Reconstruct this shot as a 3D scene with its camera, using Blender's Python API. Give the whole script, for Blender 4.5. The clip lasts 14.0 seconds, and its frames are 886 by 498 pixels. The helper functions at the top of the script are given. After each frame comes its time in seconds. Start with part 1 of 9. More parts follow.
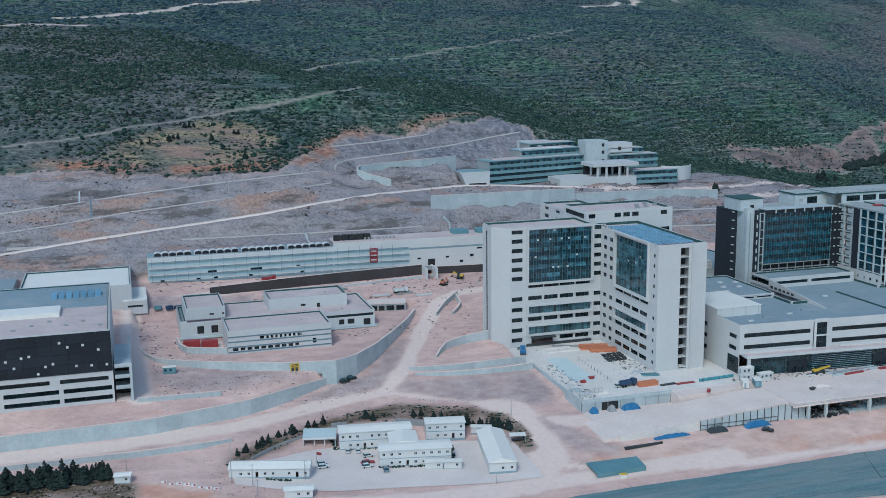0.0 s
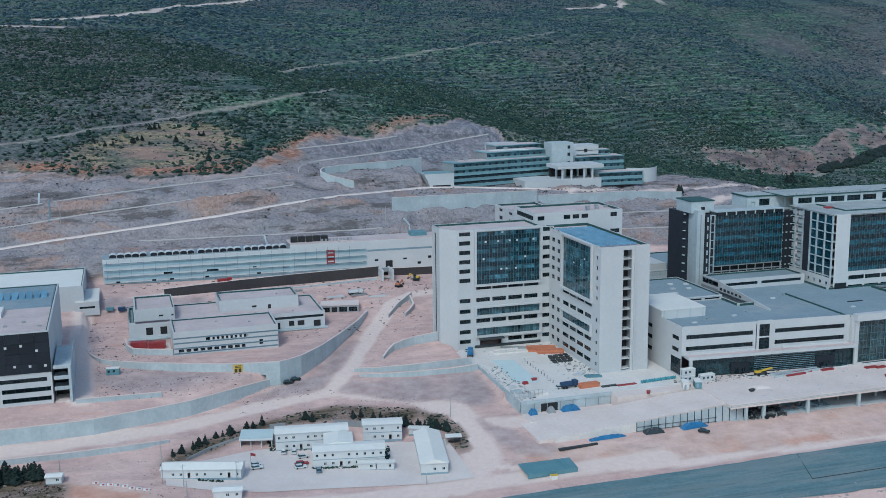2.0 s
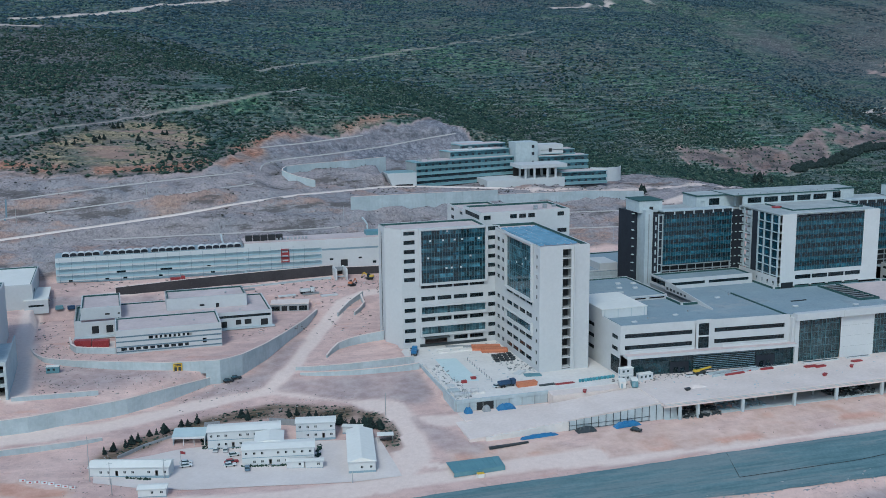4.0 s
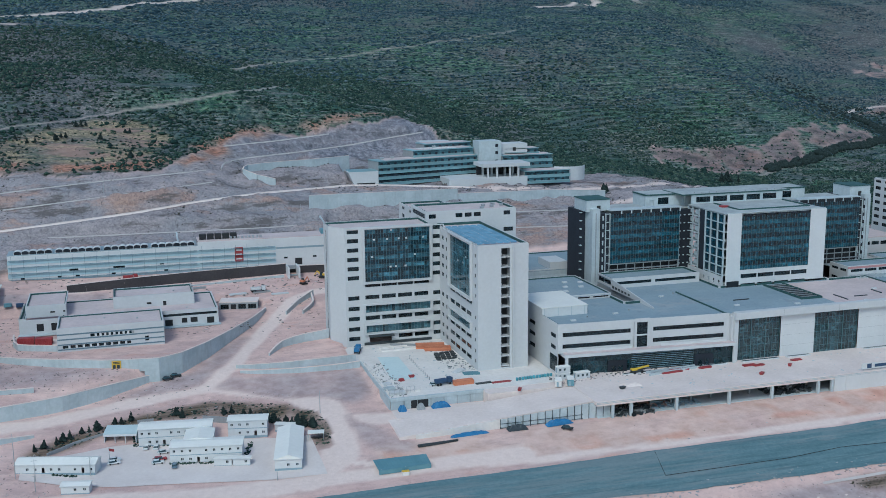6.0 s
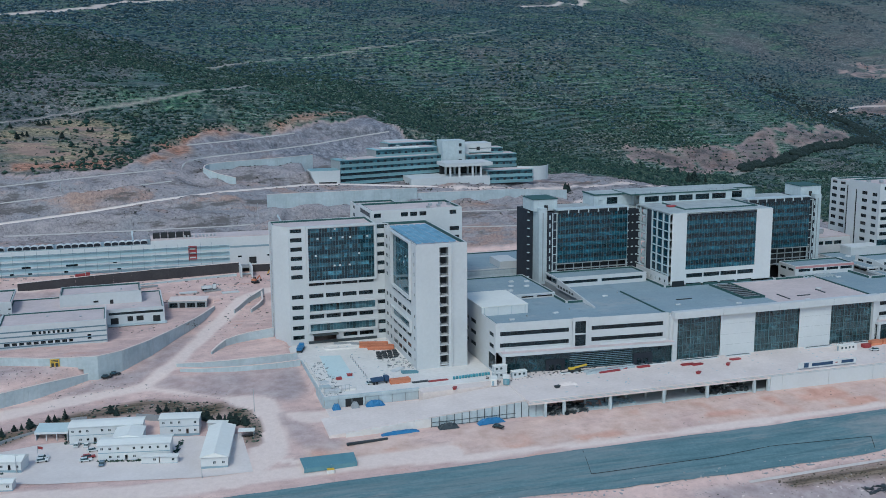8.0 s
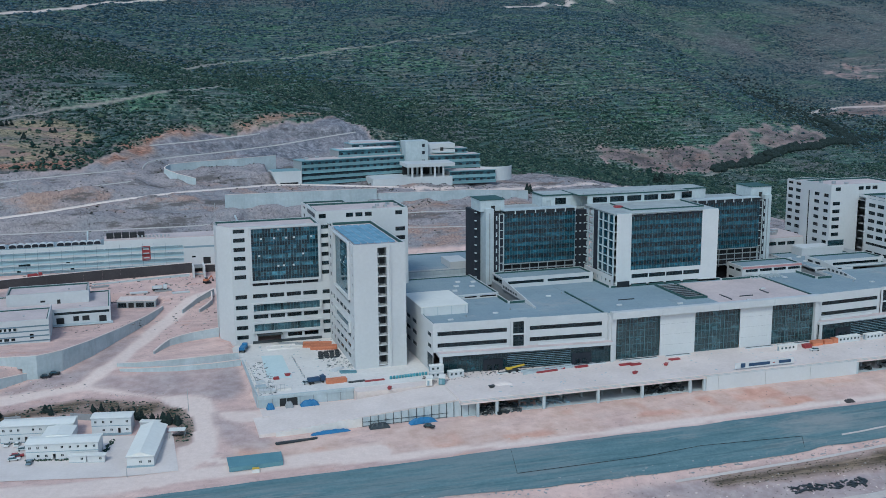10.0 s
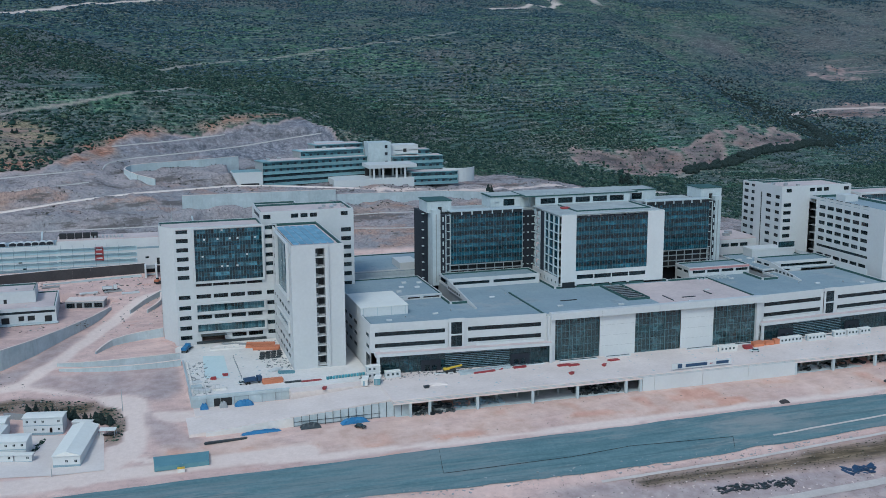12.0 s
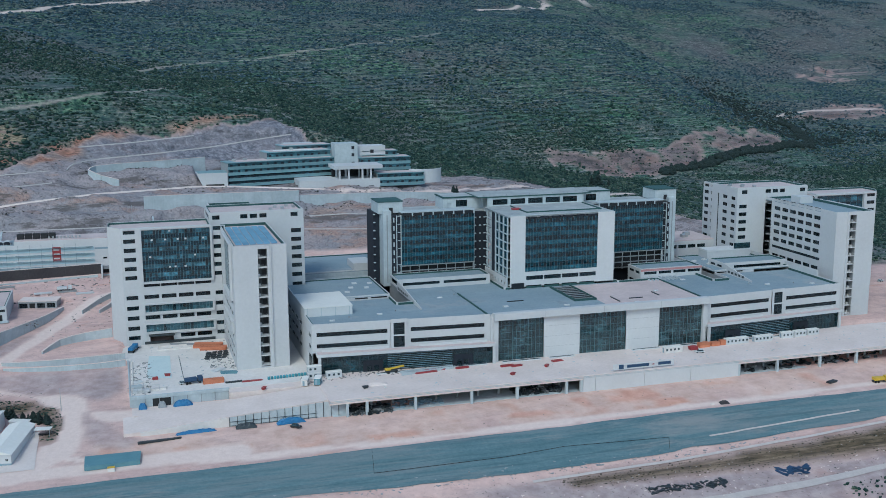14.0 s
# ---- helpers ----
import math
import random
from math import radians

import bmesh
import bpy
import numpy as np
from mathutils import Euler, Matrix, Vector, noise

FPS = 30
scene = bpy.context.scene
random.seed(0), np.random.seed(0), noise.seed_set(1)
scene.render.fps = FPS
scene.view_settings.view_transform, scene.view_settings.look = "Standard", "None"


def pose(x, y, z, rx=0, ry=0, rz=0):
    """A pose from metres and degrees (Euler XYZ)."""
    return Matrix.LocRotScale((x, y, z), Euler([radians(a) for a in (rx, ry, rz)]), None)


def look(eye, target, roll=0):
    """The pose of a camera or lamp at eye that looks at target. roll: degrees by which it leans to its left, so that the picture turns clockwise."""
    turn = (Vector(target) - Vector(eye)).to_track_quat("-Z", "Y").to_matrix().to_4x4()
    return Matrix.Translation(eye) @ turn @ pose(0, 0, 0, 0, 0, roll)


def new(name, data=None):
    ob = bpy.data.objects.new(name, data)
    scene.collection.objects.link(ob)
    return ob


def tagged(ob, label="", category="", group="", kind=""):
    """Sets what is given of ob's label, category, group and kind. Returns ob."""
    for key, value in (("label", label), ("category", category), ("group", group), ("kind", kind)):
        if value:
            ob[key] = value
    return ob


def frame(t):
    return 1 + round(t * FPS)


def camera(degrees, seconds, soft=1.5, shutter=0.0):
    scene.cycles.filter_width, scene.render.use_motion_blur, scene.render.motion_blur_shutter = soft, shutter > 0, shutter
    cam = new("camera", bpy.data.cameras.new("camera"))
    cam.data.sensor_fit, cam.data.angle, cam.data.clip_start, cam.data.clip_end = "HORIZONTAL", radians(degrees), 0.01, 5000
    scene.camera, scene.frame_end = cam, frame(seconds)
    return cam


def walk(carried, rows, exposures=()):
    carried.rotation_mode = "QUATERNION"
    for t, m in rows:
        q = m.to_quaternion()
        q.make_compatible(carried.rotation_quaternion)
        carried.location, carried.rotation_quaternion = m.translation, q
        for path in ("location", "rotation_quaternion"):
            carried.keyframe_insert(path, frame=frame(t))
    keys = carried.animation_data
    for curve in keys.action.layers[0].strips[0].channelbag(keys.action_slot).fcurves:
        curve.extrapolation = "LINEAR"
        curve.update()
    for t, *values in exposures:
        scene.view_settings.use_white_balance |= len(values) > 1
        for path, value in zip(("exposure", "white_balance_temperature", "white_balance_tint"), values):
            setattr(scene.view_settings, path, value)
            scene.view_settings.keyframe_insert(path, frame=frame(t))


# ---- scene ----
cam = camera(45.3, 14.0, soft=0.5)
METRES, EYE, TILT, LEAN, TURN = 175.0, 133.0, 0.0, 0.0, -17.0
ROWS = [
    (0.0, 0.0, 0.0, 0.0, -0.13, -10.68, 0.7),
    (0.5, 0.0302, -0.0022, 0.0002, -0.17, -10.66, 0.69),
    (1.0, 0.0625, -0.0046, 0.0005, -0.18, -10.64, 0.68),
    (1.5, 0.0954, -0.0068, 0.0007, -0.19, -10.61, 0.68),
    (2.0, 0.1289, -0.0092, 0.001, -0.2, -10.6, 0.64),
    (2.5, 0.1629, -0.0113, 0.001, -0.21, -10.6, 0.62),
    (3.0, 0.1978, -0.0136, 0.0011, -0.22, -10.61, 0.61),
    (5.5, 0.377, -0.0244, 0.0018, -0.2, -10.72, 0.48),
    (6.0, 0.4131, -0.0267, 0.0019, -0.21, -10.73, 0.47),
    (6.5, 0.4493, -0.0289, 0.002, -0.2, -10.74, 0.44),
    (7.0, 0.4859, -0.0313, 0.0019, -0.2, -10.75, 0.41),
    (7.5, 0.5226, -0.0333, 0.002, -0.2, -10.76, 0.4),
    (8.0, 0.5587, -0.0355, 0.0022, -0.2, -10.77, 0.37),
    (10.5, 0.7437, -0.0483, 0.0033, -0.18, -10.74, 0.33),
    (11.0, 0.7797, -0.0505, 0.0029, -0.2, -10.72, 0.3),
    (11.5, 0.8161, -0.0527, 0.0029, -0.22, -10.7, 0.28),
    (12.0, 0.8528, -0.0549, 0.0028, -0.23, -10.68, 0.26),
    (12.5, 0.8897, -0.057, 0.0028, -0.24, -10.66, 0.24),
    (13.0, 0.9245, -0.0591, 0.0027, -0.26, -10.63, 0.23),
    (13.5, 0.9615, -0.0613, 0.0029, -0.27, -10.62, 0.22),
    (14.0, 0.998, -0.063, 0.0029, -0.08, -10.62, 0.21),
]
walk(cam, [(t, pose(0, 0, EYE, TILT, LEAN, TURN) @ pose(METRES * x, METRES * y, METRES * z, 90 + pitch, roll, yaw)) for t, x, y, z, yaw, pitch, roll in ROWS], exposures=[(0.0, 0.02, 5740, -6), (14.0, 0.02, 5740, -6)])

# ---- light ----
world = bpy.data.worlds.new("overcast_sky")
scene.world = world
world.use_nodes = True
_nt = world.node_tree
_sky = _nt.nodes.new("ShaderNodeTexSky")
_sky.sky_type, _sky.sun_disc = "NISHITA", False
SUN_EL, SUN_AZ = radians(48), radians(215)
_sky.sun_elevation, _sky.sun_rotation = SUN_EL, SUN_AZ
_sky.altitude, _sky.air_density, _sky.dust_density, _sky.ozone_density = 200, 1.0, 1.5, 1.5
_nt.links.new(_sky.outputs[0], _nt.nodes["Background"].inputs[0])
_nt.nodes["Background"].inputs[1].default_value = 0.15
_sun = bpy.data.lights.new("sun", "SUN")
_sun.energy, _sun.angle, _sun.color = 1.3, radians(14), (1.0, 0.93, 0.88)
_d = Vector((math.sin(SUN_AZ) * math.cos(SUN_EL), math.cos(SUN_AZ) * math.cos(SUN_EL), math.sin(SUN_EL)))
new("sun", _sun).matrix_world = look(_d * 900, (0, 0, 0))


# ---- materials ----
def nodes(name):
    m = bpy.data.materials.new(name)
    m.use_nodes = True
    nt = m.node_tree
    return m, nt, nt.nodes["Principled BSDF"]


def add(nt, kind, **kw):
    n = nt.nodes.new(kind)
    for k, v in kw.items():
        n.inputs[k].default_value = v
    return n


def ramp(nt, fac, stops):
    r = nt.nodes.new("ShaderNodeValToRGB")
    while len(r.color_ramp.elements) < len(stops):
        r.color_ramp.elements.new(0.5)
    for e, (p, c) in zip(r.color_ramp.elements, stops):
        e.position, e.color = p, (*c, 1)
    nt.links.new(fac, r.inputs[0])
    return r.outputs[0]


def mix(nt, fac, a, b, mode="MIX"):
    n = nt.nodes.new("ShaderNodeMix")
    n.data_type, n.blend_type = "RGBA", mode
    for sock, v in ((n.inputs[0], fac), (n.inputs[6], a), (n.inputs[7], b)):
        if hasattr(v, "is_linked"):
            nt.links.new(v, sock)
        elif isinstance(v, tuple):
            sock.default_value = (*v, 1)
        else:
            sock.default_value = v
    return n.outputs[2]


def coords(nt, scale=(1, 1, 1)):
    g = nt.nodes.new("ShaderNodeNewGeometry")
    mp = nt.nodes.new("ShaderNodeMapping")
    mp.inputs["Scale"].default_value = scale
    nt.links.new(g.outputs["Position"], mp.inputs["Vector"])
    return mp.outputs[0]


def noise_fac(nt, scale, detail=6.0, rough=0.6, stretch=(1, 1, 1)):
    n = add(nt, "ShaderNodeTexNoise", Scale=scale, Detail=detail, Roughness=rough)
    nt.links.new(coords(nt, stretch), n.inputs["Vector"])
    return n.outputs["Fac"]


def surface(name, dark, light, big=0.05, fine=1.2, rough=0.85, bump=0.0, streak=0.0, stain=(0.3, 0.27, 0.25), metal=0.0, vary=0.0):
    """A weathered surface: two scales of tone, optional run-off streaks and object-to-object change."""
    m, nt, b = nodes(name)
    f1, f2 = noise_fac(nt, big, 4), noise_fac(nt, fine, 6)
    mid = tuple((p + q) / 2 for p, q in zip(dark, light))
    col = mix(nt, 0.5, ramp(nt, f1, [(0.3, dark), (0.7, light)]), ramp(nt, f2, [(0.25, dark), (0.55, mid), (0.8, light)]))
    if streak:
        f3 = noise_fac(nt, 0.9, 5, 0.65, (1, 1, 0.08))
        gr = nt.nodes.new("ShaderNodeMath")
        gr.operation = "MULTIPLY"
        rr = nt.nodes.new("ShaderNodeMapRange")
        rr.inputs[1].default_value, rr.inputs[2].default_value = 0.52, 0.78
        nt.links.new(f3, rr.inputs[0])
        nt.links.new(rr.outputs[0], gr.inputs[0])
        gr.inputs[1].default_value = streak
        col = mix(nt, gr.outputs[0], col, stain)
    if vary:
        oi = nt.nodes.new("ShaderNodeObjectInfo")
        hsv = nt.nodes.new("ShaderNodeHueSaturation")
        vr = nt.nodes.new("ShaderNodeMapRange")
        vr.inputs[3].default_value, vr.inputs[4].default_value = 1 - vary, 1 + vary
        nt.links.new(oi.outputs["Random"], vr.inputs[0])
        nt.links.new(vr.outputs[0], hsv.inputs["Value"])
        nt.links.new(col, hsv.inputs["Color"])
        col = hsv.outputs[0]
    nt.links.new(col, b.inputs["Base Color"])
    b.inputs["Roughness"].default_value, b.inputs["Metallic"].default_value = rough, metal
    if bump:
        bp = add(nt, "ShaderNodeBump", Strength=bump, Distance=0.3)
        nt.links.new(f2, bp.inputs["Height"])
        nt.links.new(bp.outputs[0], b.inputs["Normal"])
    return m


def glazing(name, tint, clear, rough=0.03, vary=0.3, shine=1.5, patch=1.0):
    """A pane: tinted see-through body with painted reflection patches, under a Fresnel reflection."""
    m, nt, b = nodes(name)
    nt.nodes.remove(b)
    out = nt.nodes["Material Output"]
    tr, gl = nt.nodes.new("ShaderNodeBsdfTransparent"), nt.nodes.new("ShaderNodeBsdfGlossy")
    df = nt.nodes.new("ShaderNodeBsdfDiffuse")
    oi = nt.nodes.new("ShaderNodeObjectInfo")
    hsv = add(nt, "ShaderNodeHueSaturation", Color=(*tint, 1))
    vr = nt.nodes.new("ShaderNodeMapRange")
    vr.inputs[3].default_value, vr.inputs[4].default_value = 1 - vary, 1 + vary
    nt.links.new(oi.outputs["Random"], vr.inputs[0])
    nt.links.new(vr.outputs[0], hsv.inputs["Value"])
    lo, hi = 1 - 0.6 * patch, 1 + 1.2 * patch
    # noise patches put uneven reflections into the diffuse tint
    painted_reflection = ramp(nt, noise_fac(nt, 0.16, 6, 0.7, (1, 1, 2.2)), [(0.36, (lo, lo, lo)), (0.52, (1.0, 1.0, 1.0)), (0.66, (hi, hi, hi))])
    nt.links.new(mix(nt, 1.0, hsv.outputs[0], painted_reflection, "MULTIPLY"), df.inputs[0])
    tr.inputs[0].default_value = (0.55, 0.68, 0.7, 1)
    gl.inputs[0].default_value, gl.inputs["Roughness"].default_value = (0.9, 0.95, 1, 1), rough
    m1, m2 = nt.nodes.new("ShaderNodeMixShader"), nt.nodes.new("ShaderNodeMixShader")
    m1.inputs[0].default_value = clear
    nt.links.new(df.outputs[0], m1.inputs[1])
    nt.links.new(tr.outputs[0], m1.inputs[2])
    fr = add(nt, "ShaderNodeFresnel", IOR=shine)
    nt.links.new(fr.outputs[0], m2.inputs[0])
    nt.links.new(m1.outputs[0], m2.inputs[1])
    nt.links.new(gl.outputs[0], m2.inputs[2])
    nt.links.new(m2.outputs[0], out.inputs[0])
    return m


M_WHITE = surface("white_plaster", (0.475, 0.478, 0.488), (0.585, 0.588, 0.596), 0.04, 0.8, 0.8, 0.0, 0.12, (0.45, 0.44, 0.43))
M_WHITE2 = surface("white_panel", (0.54, 0.54, 0.545), (0.65, 0.65, 0.655), 0.06, 0.9, 0.6, 0.0, 0.1, (0.48, 0.47, 0.46))
M_CONC = surface("raw_concrete", (0.34, 0.39, 0.415), (0.56, 0.605, 0.625), 0.11, 0.7, 0.9, 0.15, 0.4, (0.30, 0.30, 0.30), vary=0.04)
M_CONC_D = surface("grey_concrete", (0.22, 0.23, 0.24), (0.36, 0.37, 0.38), 0.06, 1.2, 0.9, 0.15, 0.3, (0.16, 0.16, 0.16))
M_DECK = surface("dusty_concrete_deck", (0.60, 0.495, 0.455), (0.81, 0.695, 0.65), 0.06, 0.9, 0.95, 0.1)
M_PAVE = surface("pale_paving", (0.58, 0.535, 0.505), (0.80, 0.75, 0.715), 0.07, 0.6, 0.9)


def membrane_roof():
    """Grey roofing felt: sheet seams, ponding stains and pale dust."""
    m, nt, b = nodes("grey_membrane_roof")
    col = mix(nt, 0.4, ramp(nt, noise_fac(nt, 0.03, 5, 0.6), [(0.38, (0.215, 0.285, 0.33)), (0.62, (0.285, 0.35, 0.39))]), ramp(nt, noise_fac(nt, 0.9, 6, 0.7), [(0.35, (0.20, 0.265, 0.305)), (0.65, (0.30, 0.36, 0.40))]))
    col = mix(nt, ramp(nt, noise_fac(nt, 0.035, 6, 0.72), [(0.56, (0, 0, 0)), (0.68, (0.5, 0.5, 0.5))]), col, (0.40, 0.385, 0.385))
    col = mix(nt, ramp(nt, noise_fac(nt, 0.10, 6, 0.72), [(0.33, (0.4, 0.4, 0.4)), (0.42, (0, 0, 0))]), col, (0.15, 0.19, 0.215))
    br = add(nt, "ShaderNodeTexBrick", Scale=1.0)
    br.inputs["Mortar Size"].default_value, br.inputs["Brick Width"].default_value, br.inputs["Row Height"].default_value = 0.09, 14.0, 4.6
    br.inputs["Color1"].default_value, br.inputs["Color2"].default_value, br.inputs["Mortar"].default_value = (1, 1, 1, 1), (0.95, 0.95, 0.95, 1), (0.84, 0.84, 0.84, 1)
    nt.links.new(coords(nt), br.inputs["Vector"])
    nt.links.new(mix(nt, 1.0, col, br.outputs["Color"], "MULTIPLY"), b.inputs["Base Color"])
    b.inputs["Roughness"].default_value = 0.9
    return m


M_ROOF = membrane_roof()
M_ROOF_P = surface("pale_pinkish_roof_screed", (0.45, 0.365, 0.36), (0.66, 0.545, 0.53), 0.09, 0.6, 0.9)
M_ROOF_G = surface("cool_grey_roof_screed", (0.24, 0.27, 0.28), (0.50, 0.51, 0.50), 0.12, 0.6, 0.9)
M_ROOF_W = surface("white_sheet_roof", (0.68, 0.66, 0.62), (0.82, 0.795, 0.755), 0.05, 0.6, 0.7)
M_GREEN = surface("green_parapet_membrane", (0.018, 0.060, 0.060), (0.050, 0.115, 0.110), 0.3, 1.5, 0.85)
M_BLACK = surface("black_insulation_boards", (0.008, 0.011, 0.018), (0.022, 0.028, 0.040), 0.15, 1.0, 0.9, vary=0.25)
M_DARKFRAME = surface("anthracite_aluminium", (0.035, 0.045, 0.05), (0.06, 0.07, 0.078), 0.5, 3, 0.45, metal=0.3)
M_STEEL = surface("galvanised_steel", (0.35, 0.36, 0.37), (0.5, 0.51, 0.52), 0.8, 4, 0.45, metal=0.6)
# near-black: shade of interiors and openings put into colour, also some dark fittings
M_DARK = surface("near_black_shade_and_parts", (0.016, 0.017, 0.019), (0.036, 0.037, 0.040), 0.2, 1, 0.95)
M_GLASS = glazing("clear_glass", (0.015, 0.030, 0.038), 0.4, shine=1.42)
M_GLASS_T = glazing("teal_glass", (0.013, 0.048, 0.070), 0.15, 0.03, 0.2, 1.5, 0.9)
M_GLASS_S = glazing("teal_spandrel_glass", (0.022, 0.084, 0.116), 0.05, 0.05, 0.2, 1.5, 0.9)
# bay, pale and hall glass: bright reflections put into tint and pane-to-pane tone
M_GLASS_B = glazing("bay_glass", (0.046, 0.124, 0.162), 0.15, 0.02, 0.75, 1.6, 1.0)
M_GLASS_L = glazing("pale_blue_reflection_tint_glass", (0.055, 0.115, 0.140), 0.2, 0.03, 0.6, 1.55, 0.8)
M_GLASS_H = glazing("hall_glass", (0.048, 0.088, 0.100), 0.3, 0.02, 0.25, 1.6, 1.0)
# black of the vent sashes, also used as painted shade in recesses
M_VENT_SHADE = surface("black_vent_and_recess_shade", (0.006, 0.009, 0.013), (0.014, 0.018, 0.024), 0.3, 2, 0.5)
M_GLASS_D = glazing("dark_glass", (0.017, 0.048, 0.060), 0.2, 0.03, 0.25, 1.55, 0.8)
M_MULL = surface("teal_grey_mullion", (0.085, 0.15, 0.17), (0.13, 0.20, 0.22), 0.5, 3, 0.5, metal=0.2)
M_RED = surface("red_paint", (0.24, 0.025, 0.03), (0.36, 0.055, 0.058), 0.4, 2, 0.5)
M_ORANGE = surface("orange_formwork", (0.45, 0.14, 0.07), (0.6, 0.24, 0.13), 0.4, 2, 0.7, vary=0.2)
M_YELLOW = surface("yellow_paint", (0.55, 0.34, 0.03), (0.7, 0.48, 0.06), 0.4, 2, 0.5)
M_BLUE = surface("blue_tarpaulin", (0.015, 0.10, 0.25), (0.05, 0.22, 0.42), 0.4, 2, 0.5, 0.3)
M_TEALSHEET = surface("teal_sheet_metal", (0.10, 0.22, 0.26), (0.15, 0.29, 0.33), 0.2, 1.5, 0.5)
M_TYRE = surface("black_rubber", (0.012, 0.012, 0.013), (0.025, 0.025, 0.026), 1, 5, 0.8)
M_CARW = surface("white_car_paint", (0.6, 0.6, 0.6), (0.7, 0.7, 0.7), 1, 3, 0.25)
# cell blue lightened: the sky's reflection put into the base colour
M_SOLAR = surface("solar_cells_sky_tinted", (0.12, 0.24, 0.34), (0.20, 0.34, 0.45), 0.5, 3, 0.25, vary=0.15)
M_BROWN = surface("brown_sprayed_wall", (0.034, 0.031, 0.035), (0.075, 0.066, 0.068), 0.08, 1, 0.95, 0.2)
M_TRUNK = surface("bark", (0.07, 0.05, 0.035), (0.13, 0.1, 0.08), 1, 4, 0.9)
M_CONIFER = surface("conifer_needles", (0.007, 0.017, 0.016), (0.018, 0.034, 0.029), 0.4, 2.5, 0.9, vary=0.2)
M_FASCIA = surface("blue_grey_cladding", (0.20, 0.28, 0.33), (0.28, 0.37, 0.42), 0.1, 1, 0.6)


def foliage(name, tones):
    """Leaves: each clump takes its own tone, with a fine mottling."""
    m, nt, b = nodes(name)
    g = nt.nodes.new("ShaderNodeNewGeometry")
    col = ramp(nt, g.outputs["Random Per Island"], tones)
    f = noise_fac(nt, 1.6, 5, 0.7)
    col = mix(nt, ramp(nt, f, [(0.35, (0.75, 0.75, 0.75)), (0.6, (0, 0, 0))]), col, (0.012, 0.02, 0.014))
    nt.links.new(col, b.inputs["Base Color"])
    b.inputs["Roughness"].default_value = 0.9
    b.inputs["Specular IOR Level"].default_value = 0.15
    return m


M_RUBBLE = foliage("mixed_rubble", [(0.0, (0.09, 0.08, 0.08)), (0.35, (0.24, 0.21, 0.205)), (0.7, (0.42, 0.37, 0.355)), (1.0, (0.66, 0.61, 0.59))])
M_SCRAP = foliage("mixed_scrap", [(0.0, (0.02, 0.025, 0.03)), (0.5, (0.07, 0.08, 0.09)), (0.8, (0.20, 0.21, 0.22)), (1.0, (0.5, 0.5, 0.5))])
M_STONE = surface("bench_edge_stone", (0.34, 0.31, 0.305), (0.56, 0.52, 0.505), 0.2, 1.2, 0.95)
M_CYAN = surface("pale_cyan_wrap", (0.36, 0.50, 0.55), (0.50, 0.63, 0.67), 0.09, 0.6, 0.7, 0.0, 0.25, (0.28, 0.38, 0.42))
M_PATH = surface("trodden_pale_soil", (0.44, 0.38, 0.36), (0.62, 0.545, 0.515), 0.2, 1.2, 0.95)
M_LINE = surface("slate_blue_strip", (0.10, 0.16, 0.20), (0.16, 0.23, 0.28), 0.3, 2, 0.6)
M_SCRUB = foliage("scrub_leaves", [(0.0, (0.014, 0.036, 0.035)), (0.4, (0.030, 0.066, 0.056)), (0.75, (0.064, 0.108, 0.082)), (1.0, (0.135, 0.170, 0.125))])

# far leaves paler and bluer than M_SCRUB: distance haze put into the colour
M_SCRUB_HAZED = foliage("far_scrub_leaves_hazed", [(0.0, (0.020, 0.050, 0.076)), (0.4, (0.052, 0.100, 0.136)), (0.75, (0.098, 0.156, 0.194)), (1.0, (0.18, 0.235, 0.265))])

M_PALEWASTE = foliage("pale_waste", [(0.0, (0.10, 0.11, 0.12)), (0.3, (0.35, 0.37, 0.38)), (0.7, (0.60, 0.58, 0.56)), (1.0, (0.78, 0.76, 0.74))])
M_DRYSCRUB = foliage("dry_shrubs", [(0.0, (0.045, 0.050, 0.048)), (0.4, (0.095, 0.088, 0.082)), (0.75, (0.15, 0.135, 0.12)), (1.0, (0.28, 0.255, 0.235))])
M_DRYWEED = foliage("dry_weeds", [(0.0, (0.020, 0.032, 0.018)), (0.45, (0.050, 0.052, 0.030)), (0.8, (0.090, 0.075, 0.045)), (1.0, (0.17, 0.13, 0.085))])


# ---- mesh helpers ----
def mesh_from(name, verts, faces, mat=None, smooth=False):
    me = bpy.data.meshes.new(name)
    me.from_pydata([tuple(v) for v in verts], [], faces)
    if mat:
        me.materials.append(mat)
    if smooth:
        me.shade_smooth()
    me.update()
    return me


def attach(ob, parent):
    if parent is not None:
        ob.parent = parent
        ob.matrix_parent_inverse = Matrix.Identity(4)
    return ob


def part(name, me, parent=None, label="", m=None):
    ob = new(name, me)
    if m is not None:
        ob.matrix_basis = m
    attach(ob, parent)
    return tagged(ob, label) if label else ob


def thing(name, label, category, group="", kind="", at=(0, 0, 0), turn=0):
    e = new(name)
    e.empty_display_size = 0.5
    e.matrix_basis = pose(*at, 0, 0, turn)
    return tagged(e, label, category, group, kind)


BOX_F = [(0, 3, 2, 1), (4, 5, 6, 7), (0, 1, 5, 4), (1, 2, 6, 5), (2, 3, 7, 6), (3, 0, 4, 7)]


def box_vf(x0, x1, y0, y1, z0, z1):
    return [(x0, y0, z0), (x1, y0, z0), (x1, y1, z0), (x0, y1, z0), (x0, y0, z1), (x1, y0, z1), (x1, y1, z1), (x0, y1, z1)], BOX_F


_boxes = {}


